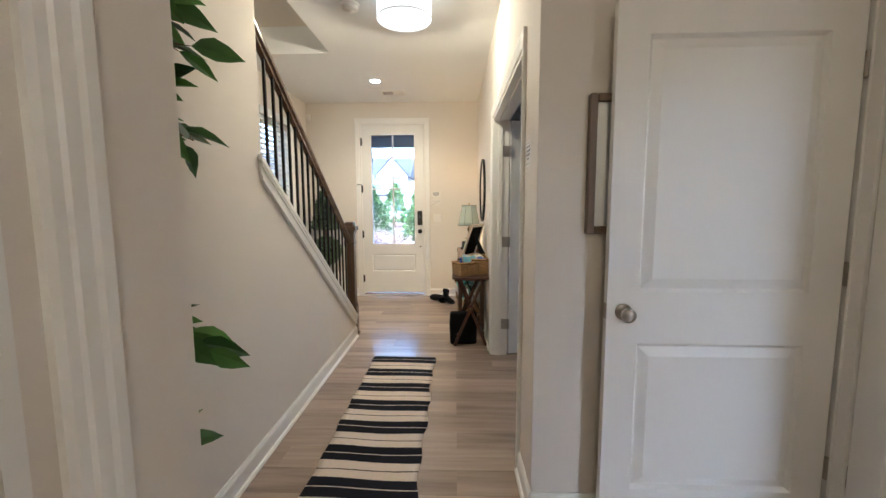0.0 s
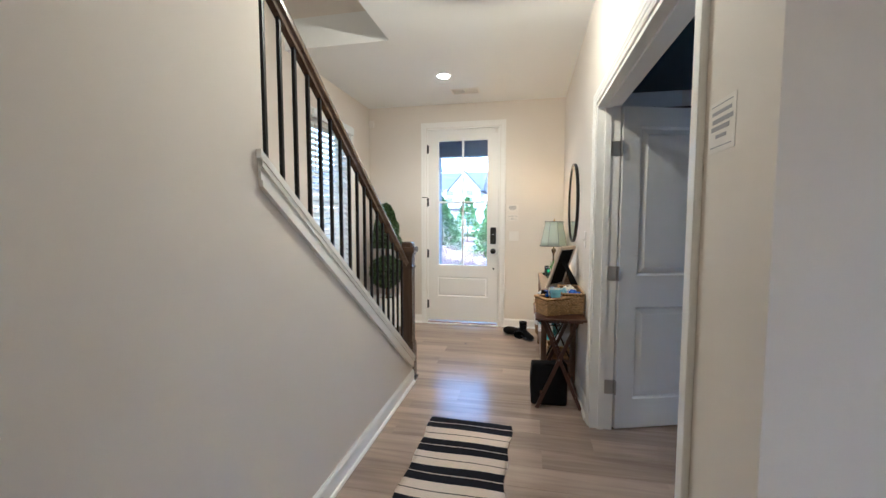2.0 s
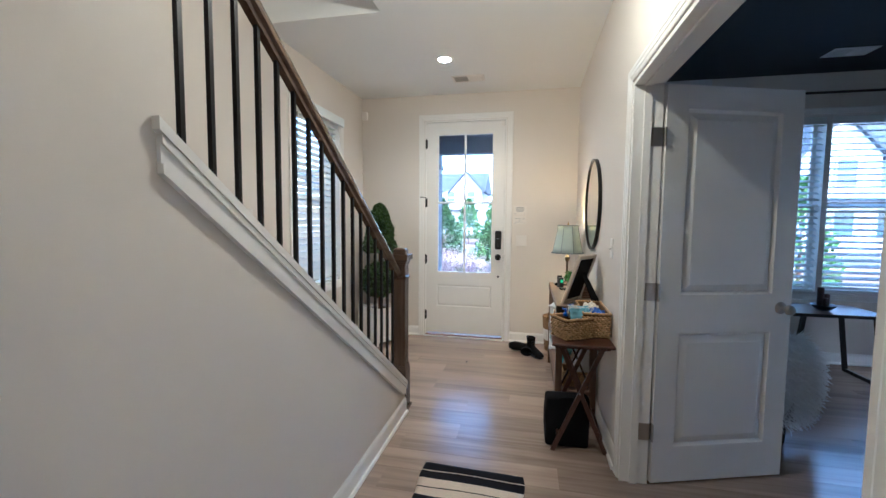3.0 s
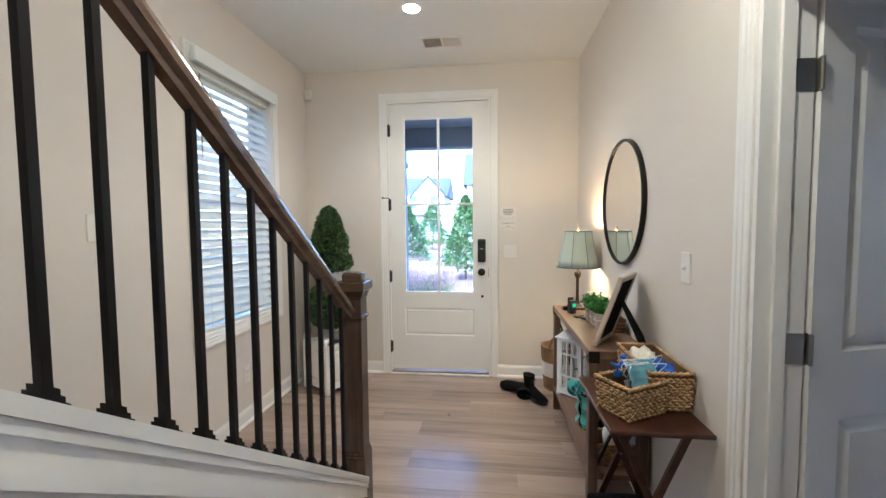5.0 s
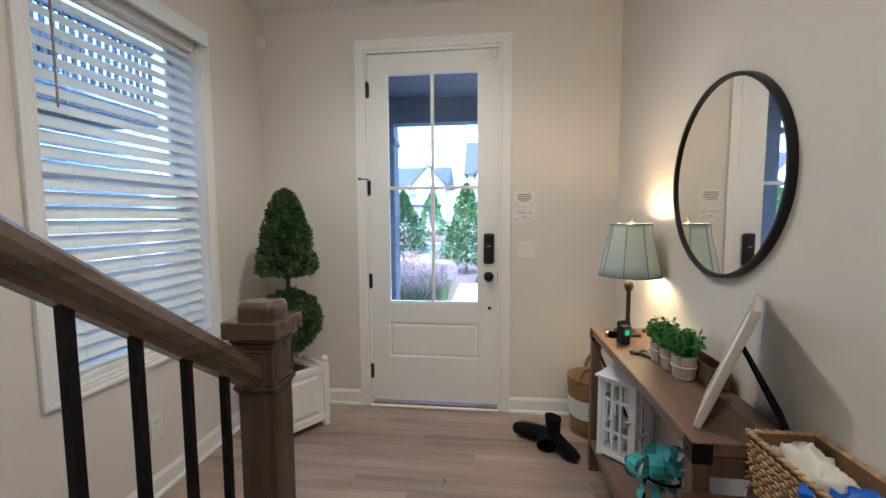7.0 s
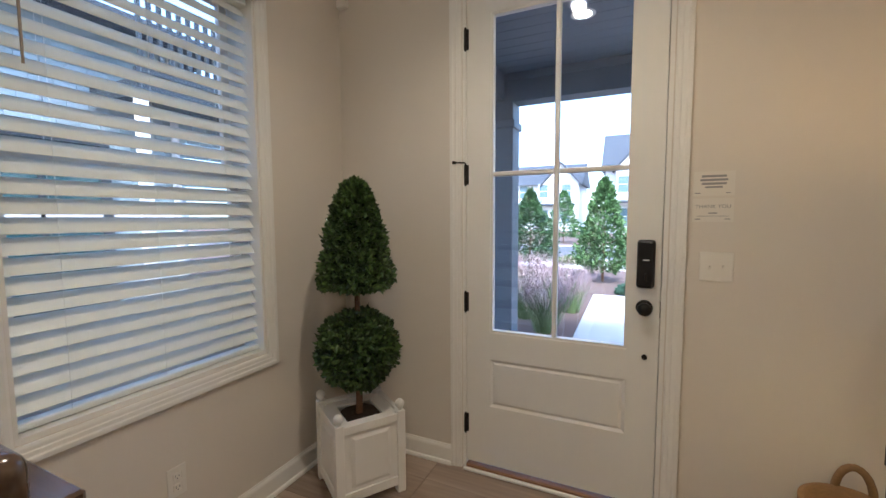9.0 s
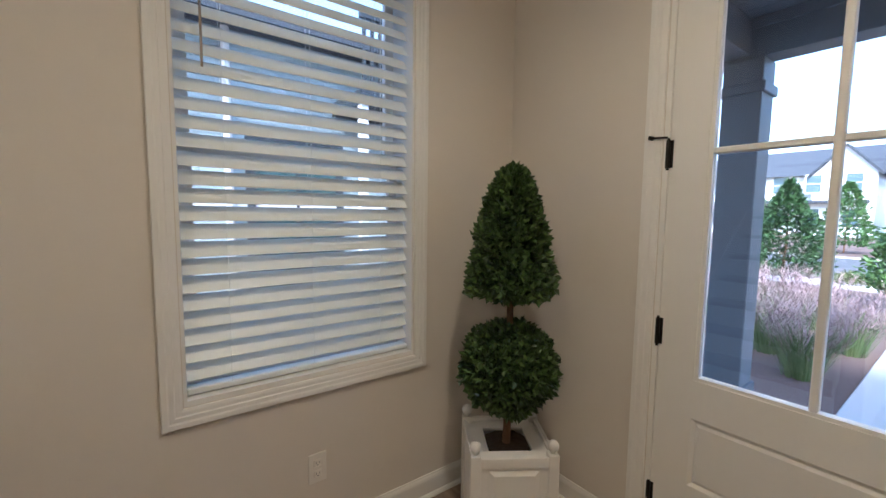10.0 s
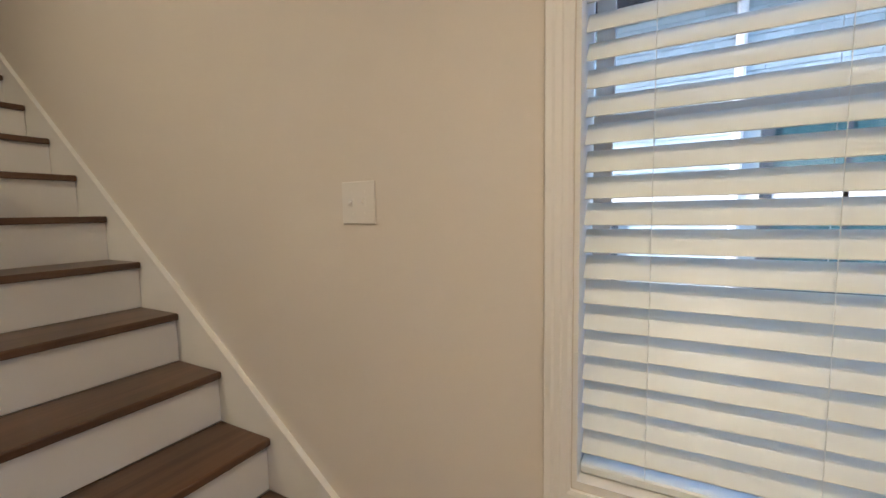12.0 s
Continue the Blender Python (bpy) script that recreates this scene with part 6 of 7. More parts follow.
def ficus(m):
    t = thing("ficus_tree", m, "tall artificial ficus tree with dark green leaves", "plant")
    part("pot", lathe(bmesh.new(), [(0.11, 0), (0.125, 0.01), (0.15, 0.26), (0.155, 0.27), (0.145, 0.272), (0.14, 0.24), (0.002, 0.235)], 28), surface("dark_pot", (0.05, 0.045, 0.04), 0.6, bump=0.1), t, smooth=True)
    rnd = random.Random(77)
    trunk, twigs = bmesh.new(), bmesh.new()
    for s in (-1, 1):
        prev = Vector((0.015 * s, 0, 0.23))
        for k in range(8):
            nx = Vector((0.02 * s * math.cos(k * 1.3), 0.02 * s * math.sin(k * 1.3), 0.23 + 0.2 * (k + 1)))
            tube(trunk, prev, nx, 0.014 - 0.001 * k, 0.013 - 0.001 * k, 8)
            prev = nx
    part("trunk", trunk, BARK, t)
    verts, faces = [], []

    def leaf(p, d, L):
        s = d.cross(Vector((rnd.gauss(0.3, .5), rnd.gauss(-0.9, .5), rnd.gauss(0.5, .5))))
        s = (s if s.length > 0.01 else Vector((1, 0, 0))).normalized()
        u = s.cross(d).normalized()
        k0 = len(verts)
        rows = [(0.0, 0.0), (0.18, 0.16), (0.42, 0.24), (0.68, 0.17), (0.88, 0.06), (1.0, 0.0)]
        bend = rnd.uniform(0.05, 0.3)
        for x, w in rows:
            c = p + d * (x * L) - Vector((0, 0, bend * L * x * x))
            verts.extend((c - s * w * L + u * w * L * 0.35, c, c + s * w * L + u * w * L * 0.35))
        for j in range(len(rows) - 1):
            a = k0 + 3 * j
            faces.append((a, a + 1, a + 4, a + 3)), faces.append((a + 1, a + 2, a + 5, a + 4))
    for k in range(54):
        z = 0.5 + 1.6 * (k / 53) + 0.05 * rnd.random()
        a = k * 2.4 + rnd.uniform(-0.4, 0.4)
        reach = rnd.uniform(0.04, 0.08) if 1.12 < z < 1.44 else rnd.uniform(0.07, 0.17)
        if k < 6:
            z, a, reach = (1.04, 1.09, 1.55, 1.63, 1.70, 1.78)[k], rnd.uniform(-0.3, 0.5), rnd.uniform(0.20, 0.25) if k < 2 else rnd.uniform(0.20, 0.26)
        start = Vector((0, 0, z - 0.06))
        end = start + Vector((math.cos(a) * reach, math.sin(a) * reach, rnd.uniform(-0.04, 0.16)))
        if end.x + m.translation.x < -0.76 or end.y + m.translation.y < 0.95:
            end = start + (end - start) * 0.35
        midp = start.lerp(end, 0.5) + Vector((0, 0, 0.05))
        tube(twigs, start, midp, 0.004, 0.003, 5), tube(twigs, midp, end, 0.003, 0.0015, 5)
        for j in range(10):
            f = 0.15 + 0.85 * j / 9
            p = start.lerp(midp, f * 2) if f < 0.5 else midp.lerp(end, f * 2 - 1)
            d = (end - start).normalized() + Vector((rnd.gauss(0, .7), rnd.gauss(0, .7), rnd.gauss(-0.25, .4)))
            d.normalize()
            q = p + d * 0.025
            tube(twigs, p, q, 0.0012, 0.0009, 4)
            leaf(q, d, rnd.uniform(0.075, 0.112))
    part("twigs", twigs, BARK, t)
    me = bpy.data.meshes.new("leaves")
    me.from_pydata([tuple(v) for v in verts], [], faces)
    me.materials.append(FICUS)
    ob = new("leaves", me)
    ob.parent = t
    ob["kind"] = "stuff"
    return t


ficus(pose(-0.61, 1.20, 0))

# ---- office ----
DESKW = wood("desk_wood", (0.07, 0.035, 0.02), (0.20, 0.11, 0.065), 0, 0.3, 9)
desk = thing("side_desk", pose(2.66, 5.86, 0), "low wooden desk on angled black metal legs", "desk")
part("tabletop", boxed(-0.42, 0.30, -0.24, 0.24, 0.585, 0.61, 0.004), DESKW, desk)
part("edge_band", boxed(-0.422, 0.302, -0.243, -0.2405, 0.582, 0.608), BLACKM, desk)
for x0, x1 in ((0.20, 0.27), (-0.32, -0.39)):
    for y in (-0.20, 0.20):
        part("leg", bar(bmesh.new(), (x0, y, 0.585), (x1, y, 0.0), 0.03, 0.03, (0, 1, 0)), BLACKM, desk)
    part("foot_bar", boxed(x1 - 0.015, x1 + 0.015, -0.185, 0.185, 0.0, 0.03), BLACKM, desk)
CANDLE = surface("brown_candle", (0.06, 0.025, 0.018), 0.5, bump=0)
bowl = thing("candle_bowl", pose(2.56, 5.80, 0.61), "dark bowl holding three brown candles", "bowl")
part("bowl", lathe(bmesh.new(), [(0.035, 0), (0.06, 0.015), (0.085, 0.04), (0.09, 0.052), (0.083, 0.05), (0.05, 0.02), (0.002, 0.014)], 24), BLACKP, bowl, smooth=True)
for x, y, h in ((-0.025, 0.0, 0.20), (0.025, 0.01, 0.14), (0.0, -0.03, 0.11)):
    part("candle", lathe(bmesh.new(), [(0.024, 0.016), (0.024, h), (0.02, h + 0.002), (0.002, h - 0.004)], 16, (x, y, 0)), CANDLE, bowl, "brown pillar candle")
FUR = surface("white_fur", (0.86, 0.85, 0.82), 0.95, grain=30, vary=0.12, bump=0.4)
chair = thing("fluffy_chair", pose(1.50, 4.74, 0, 0, 0, 160), "white shaggy faux fur desk chair", "chair")
bm = bmesh.new()
fur_pts = []
rnd = random.Random(31)
rings = []
for j in range(13):
    z = 0.15 + 0.56 * j / 12
    ring = []
    for k in range(15):
        a = math.pi * (0.02 + 0.96 * k / 14)
        r = 0.30 + 0.05 * math.sin(math.pi * j / 12) - (0.05 * (j / 12) ** 4)
        cap_ = 1 - 0.12 * abs(math.cos(a)) * (j / 12) ** 3
        p = Vector((r * math.cos(a), r * 0.85 * math.sin(a), z * cap_))
        ring.append(bm.verts.new(p))
        for _ in range(44):
            q = p + Vector((rnd.uniform(-.03, .03), rnd.uniform(-.03, .03), rnd.uniform(-.03, .03)))
            fur_pts.append((q, Vector((math.cos(a), math.sin(a), -0.5 + 0.9 * (j == 12)))))
    rings.append(ring)
for p, q in zip(rings, rings[1:]):
    for k in range(14):
        bm.faces.new((p[k], p[k + 1], q[k + 1], q[k]))
ob = part("backrest", bm, FUR, chair, smooth=True)
so = ob.modifiers.new("thickness", "SOLIDIFY"); so.thickness, so.offset = 0.07, -1
v, f = leaf_cloud(fur_pts, 0.045, 0.4, 8, 8.0)
leaf_object("fur", v, f, FUR, chair, "long white shaggy fur")
part("seat", lathe(bmesh.new(), [(0.24, 0.30), (0.27, 0.33), (0.27, 0.42), (0.22, 0.45), (0.002, 0.455)], 24), FUR, chair, smooth=True)
GREYF = surface("grey_fabric", (0.09, 0.10, 0.13), 0.9, bump=0.3)
part("seat_base", boxed(-0.22, 0.22, -0.16, 0.22, 0.14, 0.30, 0.02, 2), GREYF, chair, "grey fabric base")
for x in (-0.17, 0.17):
    for y in (-0.12, 0.17):
        part("leg", lathe(bmesh.new(), [(0.02, 0), (0.028, 0.14)], 12, (x, y, 0)), BLACKP, chair)
rod = thing("curtain_rod", pose(2.72, 6.19, 2.58), "black metal curtain rod above the office window", "curtain rod")
part("rod", tube(bmesh.new(), (-1.25, 0, 0), (1.25, 0, 0), 0.012, seg=12), BLACKM, rod)
for x in (-1.2, 1.2):
    part("bracket", bar(bmesh.new(), (x, 0.0, 0), (x, 0.094, 0), 0.015, 0.03), BLACKM, rod)
for x in (-1.25, 1.25):
    part("finial", lathe(bmesh.new(), [(0.012, 0), (0.02, 0.012), (0.022, 0.025), (0.012, 0.04), (0.001, 0.044)], 12, (x, 0, -0.02)), BLACKM, rod)
CURT = surface("grey_curtain", (0.12, 0.13, 0.15), 0.9, grain=90, vary=0.08, bump=0.2)
curtain = thing("curtain", pose(3.72, 6.19, 0), "dark grey hanging curtain panel", "curtain")
bm = bmesh.new()
cols = 60
top, bot = [], []
for k in range(cols + 1):
    x = -0.28 + 0.56 * k / cols
    y = 0.035 * math.sin(k * 0.85)
    top.append(bm.verts.new((x, y, 2.56))), bot.append(bm.verts.new((x * 1.06, y * 1.2, 0.02)))
for k in range(cols):
    bm.faces.new((bot[k], bot[k + 1], top[k + 1], top[k]))
c = part("panel", bm, CURT, curtain, smooth=True)
so = c.modifiers.new("thickness", "SOLIDIFY"); so.thickness = 0.003

# ---- outside ----
CONC = surface("pale_concrete", (0.50, 0.48, 0.45), 0.9, grain=40, vary=0.08, bump=0.3, big=1.2, big_vary=0.08)
MULCH = surface("red_mulch", (0.14, 0.092, 0.074), 0.95, grain=25, vary=0.45, bump=0.8, big=0.6, big_vary=0.2, height=0.02)
ASPH = surface("asphalt", (0.10, 0.10, 0.105), 0.9, grain=60, vary=0.2, bump=0.4, big=0.3, big_vary=0.1, height=0.005)
PORCHG = surface("porch_grey_paint", (0.115, 0.13, 0.15), 0.55, grain=50, vary=0.05, bump=0.1, stretch=(0.1, 1, 1))
POSTG = surface("post_grey_paint", (0.10, 0.115, 0.135), 0.5, grain=50, vary=0.05, bump=0.1)
SIDING = surface("white_siding", (0.76, 0.76, 0.75), 0.7, grain=20, vary=0.03, bump=0.1)
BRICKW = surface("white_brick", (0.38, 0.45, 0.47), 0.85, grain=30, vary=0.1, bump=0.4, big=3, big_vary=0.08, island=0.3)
ROOF = surface("grey_shingle", (0.06, 0.068, 0.082), 0.9, grain=12, vary=0.25, bump=0.4, height=0.02)
WGLASS = surface("far_window_glass", (0.10, 0.16, 0.20), 0.08, vary=0.02, bump=0)
DARKG = surface("dark_trim", (0.03, 0.035, 0.04), 0.5, bump=0)

bm = bmesh.new()
R = 400
gv = [bm.verts.new(p) for p in ((-R, -R, GROUND), (R, -R, GROUND), (R, R, GROUND), (-R, R, GROUND))]
bm.faces.new(gv)
structure("ground", bm, MULCH, "reddish mulched garden ground", "ground")
structure("porch_floor", boxed(-2.3, 1.0, YF + 0.16, 8.55, GROUND, -0.06, 0.01), CONC, "pale concrete porch slab", "porch")
structure("path", boxed(-1.05, 0.75, 8.55, 13.2, GROUND - 0.05, GROUND + 0.03, 0.01), CONC, "pale concrete walkway from the porch", "path")
structure("path_cross", boxed(-30, 30, 17.6, 19.0, GROUND - 0.05, GROUND + 0.03, 0.01), CONC, "pale concrete pavement along the street", "pavement")
structure("kerb", boxed(-60, 60, 20.2, 20.4, GROUND - 0.05, GROUND + 0.06, 0.02), CONC, "pale concrete kerb", "kerb")
structure("road", boxed(-60, 60, 20.4, 27.5, GROUND - 0.05, GROUND + 0.004), ASPH, "grey asphalt street", "road")
structure("kerb_far", boxed(-60, 60, 27.5, 27.7, GROUND - 0.05, GROUND + 0.06, 0.02), CONC, "pale concrete kerb", "kerb")

porch = thing("porch_roof", pose(0, YF + 0.16, 2.70), "grey painted porch ceiling of boards with a beam", "porch", kind="structure")
for k in range(14):
    y = k * 0.142
    part("board", boxed(-2.6, 1.2, y, y + 0.139, 0, 0.018, 0.003), PORCHG, porch)
part("beam", boxed(-2.6, 1.2, 1.72, 1.92, -0.26, 0.0, 0.004), PORCHG, porch)
part("beam_trim", boxed(-2.6, 1.2, 1.70, 1.719, -0.07, -0.0, 0.003), PORCHG, porch)
part("side_beam", boxed(-1.70, -1.50, 0.0, 1.72, -0.24, 0.0, 0.004), PORCHG, porch)
part("roof_deck", boxed(-2.7, 1.4, -0.05, 2.2, 0.06, 0.2), ROOF, porch)
pl = thing("porch_light", pose(-0.70, 7.28, 2.70), "round recessed porch ceiling light, lit", "ceiling light")
part("trim_ring", lathe(bmesh.new(), [(0.05, -0.001), (0.062, -0.004), (0.078, -0.003), (0.08, 0.0)], 32), PLAST, pl)
part("lens", lathe(bmesh.new(), [(0.052, -0.0035), (0.03, -0.005), (0.002, -0.0055)], 32), glowing("lit_porch_lens", (1.0, 0.93, 0.8), 3.0), pl, "glowing lens")
post = thing("porch_post", pose(-1.53, 8.27, -0.06), "square grey painted porch post", "post")
part("shaft", boxed(-0.12, 0.12, -0.12, 0.12, 0.0, 2.50, 0.006), POSTG, post)
part("base_trim", boxed(-0.14, 0.14, -0.14, 0.14, 0, 0.17, 0.006), POSTG, post)
part("cap_trim", boxed(-0.14, 0.14, -0.14, 0.14, 2.26, 2.33, 0.006), POSTG, post)


def cone_tree(m, height, radius, seed, label, dark, light, n=2600, size=0.11, bare=0.12):
    t = thing("garden_tree", m, label, "tree", "garden trees")
    rnd = random.Random(seed)
    bm = bmesh.new()
    tube(bm, (0, 0, -0.05), (0.02, 0.01, height * 0.55), 0.035, 0.02, 8), tube(bm, (0.02, 0.01, height * 0.5), (0, 0, height * 0.95), 0.02, 0.006, 6)
    for k in range(16):
        z = height * (0.12 + 0.75 * k / 16)
        a = k * 2.4
        rr = radius * 0.8 * (1 - z / height) + 0.1
        tube(bm, (0.01, 0, z), (rr * math.cos(a), rr * math.sin(a), z + 0.25 * rr + 0.1), 0.012, 0.004, 5)
    part("trunk", bm, BARK, t)
    pts = []
    for k in range(n):
        v = rnd.random() ** 1.2
        a = rnd.uniform(0, 6.283)
        lump = 1 + 0.38 * noise.noise(Vector((math.cos(a) * 1.8 + seed, math.sin(a) * 1.8, v * 6)))
        r = radius * (1 - v) ** 0.75 * min(1, (v + 0.08) * 6) * lump * math.sqrt(rnd.uniform(0.25, 1.0))
        z = height * (bare + (1 - bare) * v) + rnd.uniform(-0.05, 0.05)
        pts.append((Vector((r * math.cos(a), r * math.sin(a), z)), Vector((math.cos(a), math.sin(a), 0.5))))
    v, f = leaf_cloud(pts, size, 0.7, seed, 1.9)
    leaf_object("crown", v, f, leaf_paint("tree_leaf", dark, light, 0.55), t, "leafy green crown with gaps")
    return t


cone_tree(pose(-1.0, 15.2, GROUND), 2.55, 0.75, 41, "young evergreen tree beside the walkway", (0.045, 0.105, 0.025), (0.15, 0.27, 0.08), 4200)
cone_tree(pose(-3.25, 17.0, GROUND), 2.45, 0.95, 42, "dense green evergreen tree by the street", (0.016, 0.055, 0.016), (0.07, 0.155, 0.04), 4200)
cone_tree(pose(0.75, 19.2, GROUND), 2.3, 0.75, 43, "small green evergreen tree by the street", (0.018, 0.055, 0.018), (0.06, 0.14, 0.04))
cone_tree(pose(-2.55, 11.6, GROUND), 1.05, 0.45, 44, "low dark green conical shrub", (0.02, 0.06, 0.015), (0.08, 0.17, 0.04), 1600, 0.07, 0.02)
cone_tree(pose(-6.5, 16.0, GROUND), 2.6, 1.0, 45, "dense green evergreen tree by the street", (0.02, 0.07, 0.02), (0.10, 0.22, 0.06), 2600)
for k, (x, y, tall) in enumerate(((2.6, 9.3, 2.2), (3.6, 10.2, 2.6), (4.6, 9.8, 2.4))):
    cone_tree(pose(x, y, GROUND), tall, 0.7, 50 + k, "bright green shrub outside the office window", (0.05, 0.14, 0.03), (0.18, 0.38, 0.08), 1800)


def low_shrub(m, r, seed, dark, light):
    t = thing("garden_shrub", m, "low rounded green shrub on mulch", "shrub", "garden shrubs")
    rnd = random.Random(seed)
    pts = []
    for k in range(900):
        u, a = rnd.random(), rnd.uniform(0, 6.283)
        d = Vector((math.sqrt(1 - u * u) * math.cos(a), math.sqrt(1 - u * u) * math.sin(a), u * 0.8))
        pts.append((d * r * rnd.uniform(0.6, 1.0) * (1 + 0.25 * noise.noise(d * 3 + Vector((seed, 0, 0)))), d))
    v, f = leaf_cloud(pts, 0.07, 0.6, seed, 1.8)
    leaf_object("crown", v, f, leaf_paint("shrub_leaf", dark, light, 0.6), t)
    part("stem", tube(bmesh.new(), (0, 0, -0.03), (0, 0, r * 0.5), 0.02, 0.01, 6), BARK, t)


low_shrub(pose(-0.35, 13.6, GROUND), 0.28, 61, (0.03, 0.09, 0.05), (0.10, 0.20, 0.12))
low_shrub(pose(-4.4, 19.4, GROUND), 0.45, 62, (0.05, 0.12, 0.03), (0.16, 0.28, 0.08))
low_shrub(pose(-2.3, 18.6, GROUND), 0.4, 63, (0.08, 0.12, 0.03), (0.24, 0.28, 0.10))
low_shrub(pose(1.9, 15.0, GROUND), 0.4, 64, (0.03, 0.09, 0.03), (0.10, 0.22, 0.08))


def plume_grass(m, h, seed, tint):
    t = thing("plume_grass", m, "feathery ornamental grass with pink plumes", "grass", "ornamental grasses")
    rnd = random.Random(seed)
    verts, faces = [], []
    pv, pf_ = [], []
    for k in range(260):
        a, r = rnd.uniform(0, 6.283), rnd.uniform(0.02, 0.16)
        base = Vector((r * math.cos(a), r * math.sin(a), 0))
        lean = Vector((math.cos(a) * rnd.uniform(0.1, 0.55), math.sin(a) * rnd.uniform(0.1, 0.55), 1)).normalized()
        L = h * rnd.uniform(0.5, 0.85)
        s = Vector((-math.sin(a), math.cos(a), 0)) * 0.006
        k0 = len(verts)
        mid, tip = base + lean * L * 0.6, base + lean * L + Vector((math.cos(a), math.sin(a), -0.4)) * 0.12 * h
        verts += [base - s, base + s, mid + s * 0.8, mid - s * 0.8, tip]
        faces += [(k0, k0 + 1, k0 + 2, k0 + 3), (k0 + 3, k0 + 2, k0 + 4)]
        if k % 2 == 0:
            top = base + lean * h * rnd.uniform(0.75, 1.1)
            for j in range(16):
                q = mid.lerp(top, j / 15)
                d = Vector((rnd.gauss(0, 1), rnd.gauss(0, 1), 1.0)).normalized()
                e = d.cross(Vector((0, 0, 1))).normalized() * 0.004
                k1 = len(pv)
                pv += [q - e, q + e, q + d * 0.09]
                pf_ += [(k1, k1 + 1, k1 + 2)]
    leaf_object("blades", verts, faces, leaf_paint("grass_blade", (0.12, 0.20, 0.06), (0.34, 0.42, 0.18), 0.7), t)
    leaf_object("plumes", pv, pf_, leaf_paint("pink_plume", tint, (tint[0] * 1.4, tint[1] * 1.5, tint[2] * 1.5), 0.9), t, "pink feathery plumes")


for k, (x, y, h) in enumerate(((-1.45, 10.1, 0.85), (-1.9, 10.8, 0.9), (-2.5, 12.9, 0.85), (-1.8, 12.6, 0.85), (-3.2, 12.2, 0.8), (-1.3, 11.5, 0.8), (-3.0, 13.8, 0.8))):
    plume_grass(pose(x, y, GROUND), h, 71 + k, (0.40, 0.27, 0.26))


def far_house(m, w, d, eave, ridge, label, gable=0.5, seed=0, dark_base=False):
    """A two-storey house: front wall at y = 0, ridge along x, with a front gable."""
    t = thing("house", m, label, "house", "houses across the street")
    part("wall", boxed(-w / 2, w / 2, 0, d, 0, eave), SIDING, t)
    bm = bmesh.new()
    prism(bm, [(-0.5, eave - 0.15), (d + 0.5, eave - 0.15), (d / 2, ridge)], 0, -w / 2 - 0.4, w / 2 + 0.4)
    part("roof", bm, ROOF, t)
    gx = (gable - 0.5) * w
    bm = bmesh.new()
    box(bm, gx - 2.0, gx + 2.0, -0.9, 0.02, 0, eave)
    prism(bm, [(gx - 2.0, eave), (gx + 2.0, eave), (gx, eave + 2.2)], 1, -0.9, d / 2)
    part("gable_wall", bm, SIDING, t)
    bm = bmesh.new()
    for s in (-1, 1):
        bar(bm, (gx + s * 2.35, -0.7 + d / 4, eave - 0.35), (gx, -0.7 + d / 4, eave + 2.3), d / 2 + 1.0, 0.16, (s * 0.75, 0, 0.66))
    part("gable_roof", bm, ROOF, t)
    part("porch_roof", boxed(-w / 2 + 0.3, w / 2 - 0.3, -2.0, -0.02, 2.9, 3.15, 0.02), ROOF, t)
    n = max(3, int(w / 2.6))
    for lvl, z in ((0, 0.9), (1, 3.9)):
        for k in range(n):
            x = -w / 2 + (k + 0.5) * w / n
            y = -0.92 if abs(x - gx) < 2.0 else -0.02
            wn_ = part("window", boxed(x - 0.5, x + 0.5, y - 0.02, y + 0.02, z, z + 1.5), WGLASS, t, "dark glazed window")
            bm = boxed(x - 0.6, x - 0.5, y - 0.06, y + 0.01, z - 0.1, z + 1.6)
            box(bm, x + 0.5, x + 0.6, y - 0.06, y + 0.01, z - 0.1, z + 1.6), box(bm, x - 0.5, x + 0.5, y - 0.06, y + 0.01, z + 1.5, z + 1.6), box(bm, x - 0.5, x + 0.5, y - 0.06, y + 0.01, z - 0.1, z), box(bm, x - 0.5, x + 0.5, y - 0.05, y + 0.0, z + 0.72, z + 0.78)
            part("frame", bm, SIDING, wn_)
    return t


far_house(pose(-12.5, 54, GROUND), 13, 9, 5.6, 8.3, "white two-storey house with grey roof across the street", 0.85)
far_house(pose(2.2, 47, GROUND), 10, 9, 6.2, 10.2, "white gabled house with grey roof across the street", 0.3)
far_house(pose(16.5, 50, GROUND), 12, 9, 5.8, 9.0, "white two-storey house with grey roof across the street", 0.6)
far_house(pose(-29, 52, GROUND), 13, 9, 5.8, 9.0, "white two-storey house with grey roof across the street", 0.4)
far_house(pose(19.5, 31, GROUND), 11, 9, 5.8, 9.2, "white gabled house with grey roof beside the garden", 0.35)
far_house(pose(9.5, 33, GROUND), 7, 9, 5.6, 8.6, "white house with grey roof beside the garden", 0.5)
for k, (x, y) in enumerate(((-8.5, 33), (-4.3, 31), (5.0, 32), (10, 31), (-14, 32))):
    cone_tree(pose(x, y, GROUND), 3.2, 1.2, 80 + k, "green street tree before the houses", (0.03, 0.09, 0.02), (0.13, 0.25, 0.07), 1500, 0.2)

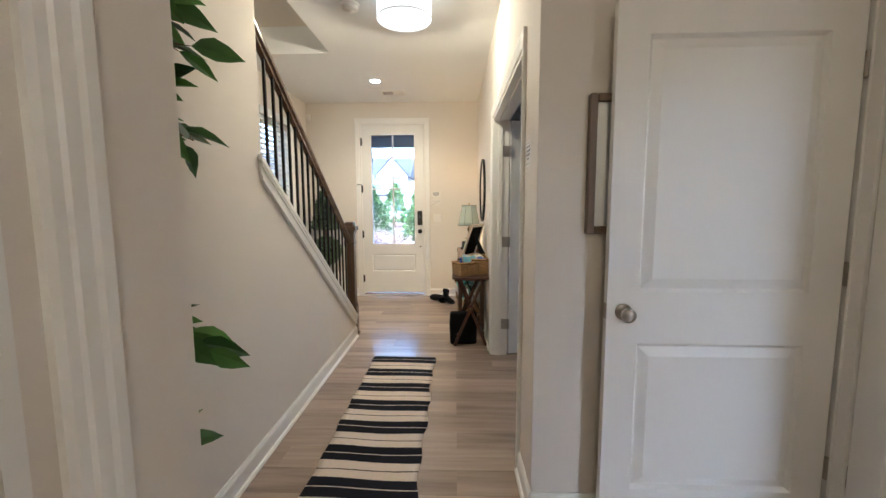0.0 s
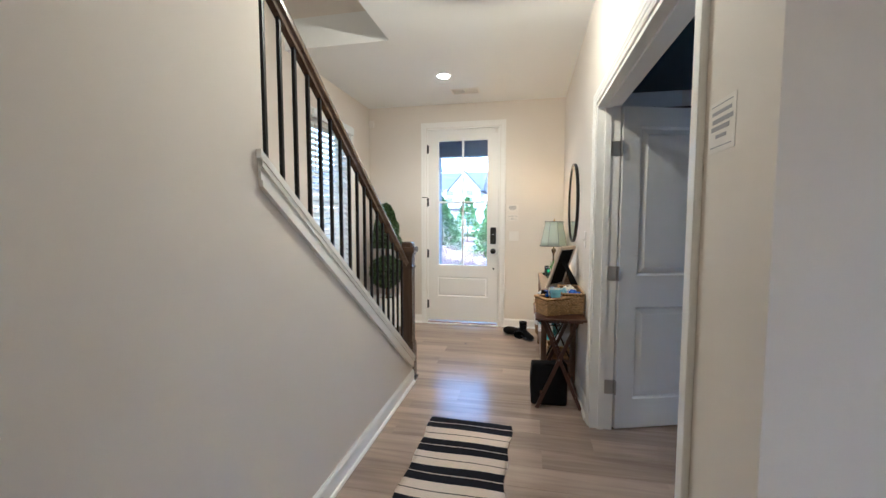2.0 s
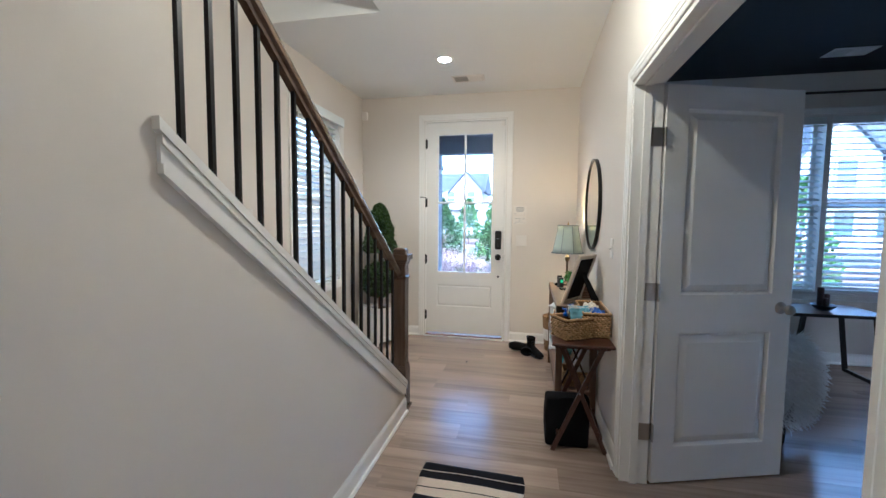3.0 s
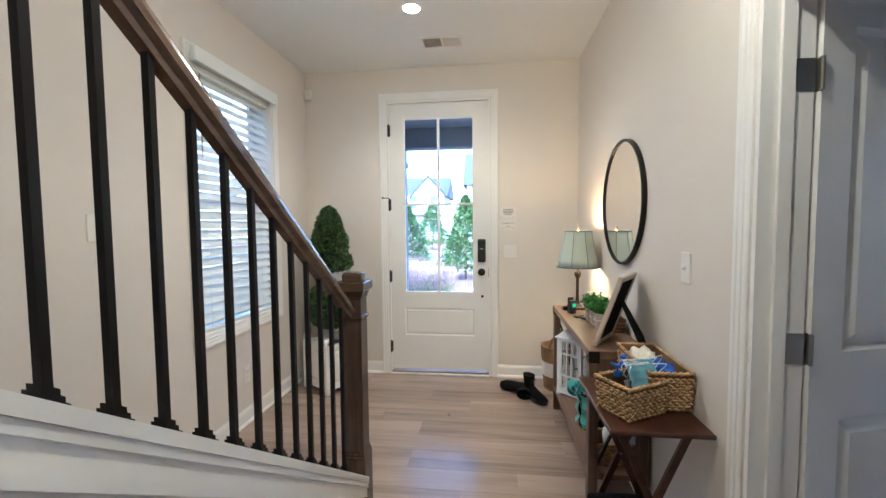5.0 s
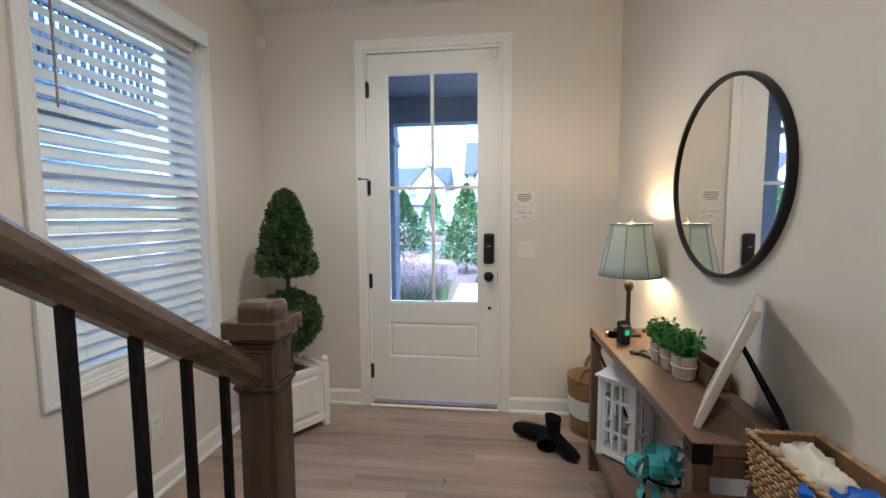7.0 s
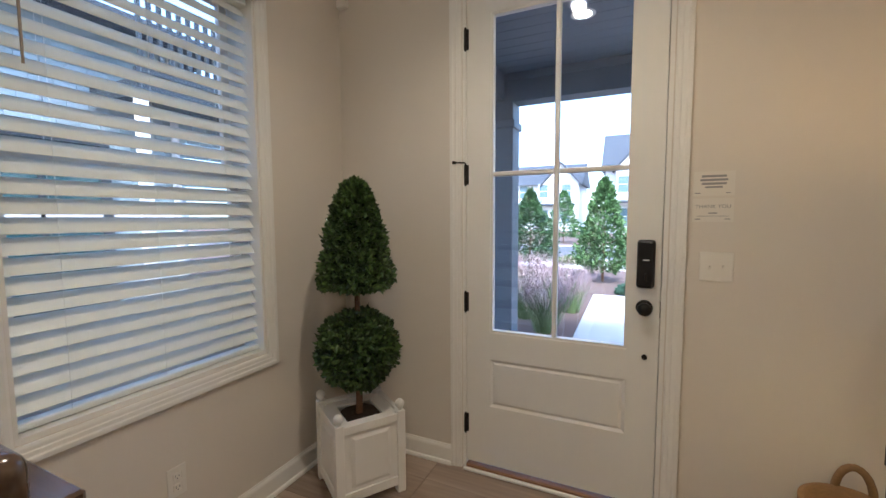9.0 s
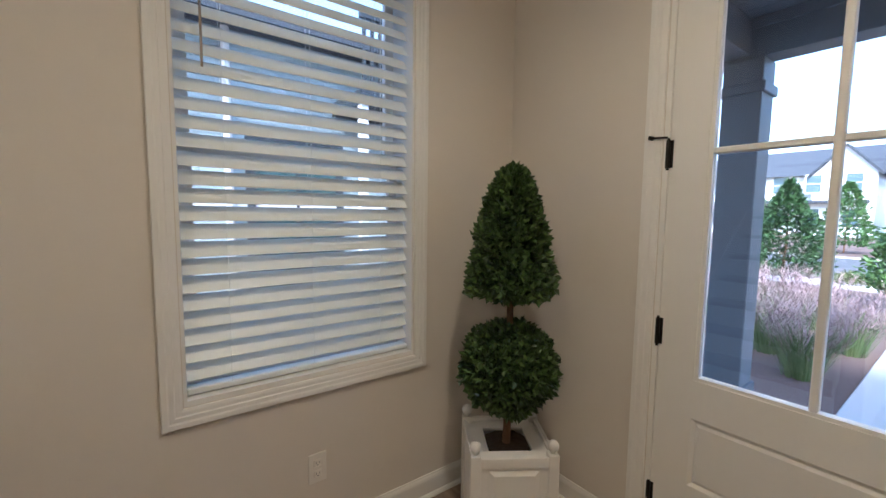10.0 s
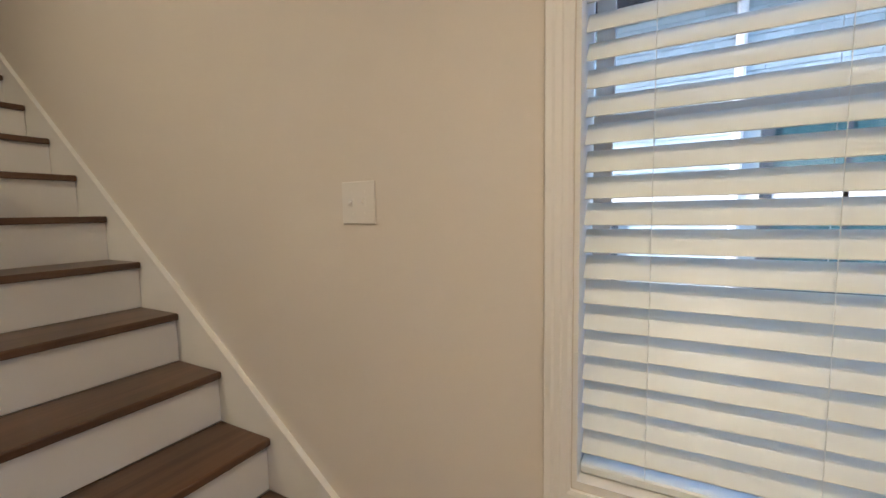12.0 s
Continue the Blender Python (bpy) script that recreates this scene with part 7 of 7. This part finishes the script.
# neighbouring house seen through the side window
nb = thing("neighbour_house", pose(-6.2, 4.5, GROUND), "neighbouring house of pale painted brick with teal windows", "house")
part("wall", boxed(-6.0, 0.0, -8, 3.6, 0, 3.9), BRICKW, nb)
bm = bmesh.new()
prism(bm, [(-6.5, 3.85), (0.5, 3.85), (0.5, 4.0), (-3.0, 5.4), (-6.5, 4.0)], 1, -8.4, 4.0)
part("roof", bm, ROOF, nb)
part("band", boxed(-0.002, 0.05, -8, 3.6, 1.62, 1.80), SIDING, nb)
TEALG = surface("teal_window_glass", (0.03, 0.07, 0.08), 0.08, bump=0)
for y, z0, z1 in ((-0.6, 0.75, 1.62), (2.0, 0.6, 2.5), (-3.6, 0.9, 2.4)):
    w_ = part("window", boxed(0.002, 0.03, y - 0.55, y + 0.55, z0, z1), TEALG, nb, "teal tinted window")
    bm = boxed(0.002, 0.07, y - 0.65, y - 0.55, z0 - 0.08, z1 + 0.08)
    box(bm, 0.002, 0.07, y + 0.55, y + 0.65, z0 - 0.08, z1 + 0.08), box(bm, 0.002, 0.07, y - 0.55, y + 0.55, z1, z1 + 0.08), box(bm, 0.002, 0.07, y - 0.55, y + 0.55, z0 - 0.08, z0), box(bm, 0.002, 0.05, y - 0.02, y + 0.02, z0, z1)
    part("frame", bm, DARKG, w_)
bm = bmesh.new()
for y in (1.15, 3.45):
    tube(bm, (0.06, y, 0), (0.06, y, 3.85), 0.05, seg=10)
part("downpipe", bm, SIDING, nb, "white downpipe")
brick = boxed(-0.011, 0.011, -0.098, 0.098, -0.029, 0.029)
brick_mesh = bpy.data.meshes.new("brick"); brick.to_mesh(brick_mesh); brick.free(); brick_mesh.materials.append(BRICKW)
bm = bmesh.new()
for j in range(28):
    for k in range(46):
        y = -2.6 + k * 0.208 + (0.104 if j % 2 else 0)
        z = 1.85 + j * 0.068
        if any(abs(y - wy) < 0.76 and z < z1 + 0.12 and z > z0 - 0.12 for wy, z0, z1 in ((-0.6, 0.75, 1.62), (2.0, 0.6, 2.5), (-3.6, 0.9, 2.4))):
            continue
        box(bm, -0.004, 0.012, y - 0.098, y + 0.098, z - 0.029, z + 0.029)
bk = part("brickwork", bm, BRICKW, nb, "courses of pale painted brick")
bk["kind"] = "stuff"
fence = thing("balcony_rail", pose(-6.15, 7.0, GROUND), "dark balcony railing on a neighbouring house", "railing")
part("deck", boxed(0, 0.95, 0, 2.1, 2.98, 3.16), DARKG, fence)
for y in (0.06, 2.04):
    part("post", boxed(0.83, 0.93, y - 0.05, y + 0.05, 0, 2.98), SIDING, fence)
part("top_rail", boxed(0.88, 0.94, 0, 2.1, 4.02, 4.09), DARKG, fence)
part("bottom_rail", boxed(0.88, 0.94, 0, 2.1, 3.22, 3.27), DARKG, fence)
bal2 = boxed(-0.02, 0.02, -0.02, 0.02, 3.27, 4.02)
bal2m = bpy.data.meshes.new("baluster"); bal2.to_mesh(bal2m); bal2.free(); bal2m.materials.append(DARKG)
for k in range(19):
    piece("baluster", bal2m, fence, pose(0.91, 0.06 + k * 0.11, 0))

# ---- floor planks ----
rng = random.Random(5)
PW, PL = 0.182, 1.22
plank_meshes = {}


def plank_mesh(length):
    key = round(length, 2)
    if key not in plank_meshes:
        b = boxed(-key / 2, key / 2, -PW / 2 + 0.0008, PW / 2 - 0.0008, -0.008, 0.0)
        me = bpy.data.meshes.new("plank"); b.to_mesh(me); b.free(); me.materials.append(PLANK)
        plank_meshes[key] = me
    return plank_meshes[key]


for row in range(int((YF + 1.6) / PW) + 1):
    y = YF - PW * (row + 0.5)
    x_end = 4.0 if y > 2.2 else 1.74
    x = XL + 0.01 - rng.choice((0.0, 0.3, 0.6, 0.9)) if y > 0.0 else -1.3
    while x < x_end - 0.05:
        a, b = max(x, XL + 0.004), min(x + PL, x_end)
        if b - a > 0.08:
            piece("plank", plank_mesh(b - a - 0.0015), floor, pose((a + b) / 2, y, 0))
        x += PL
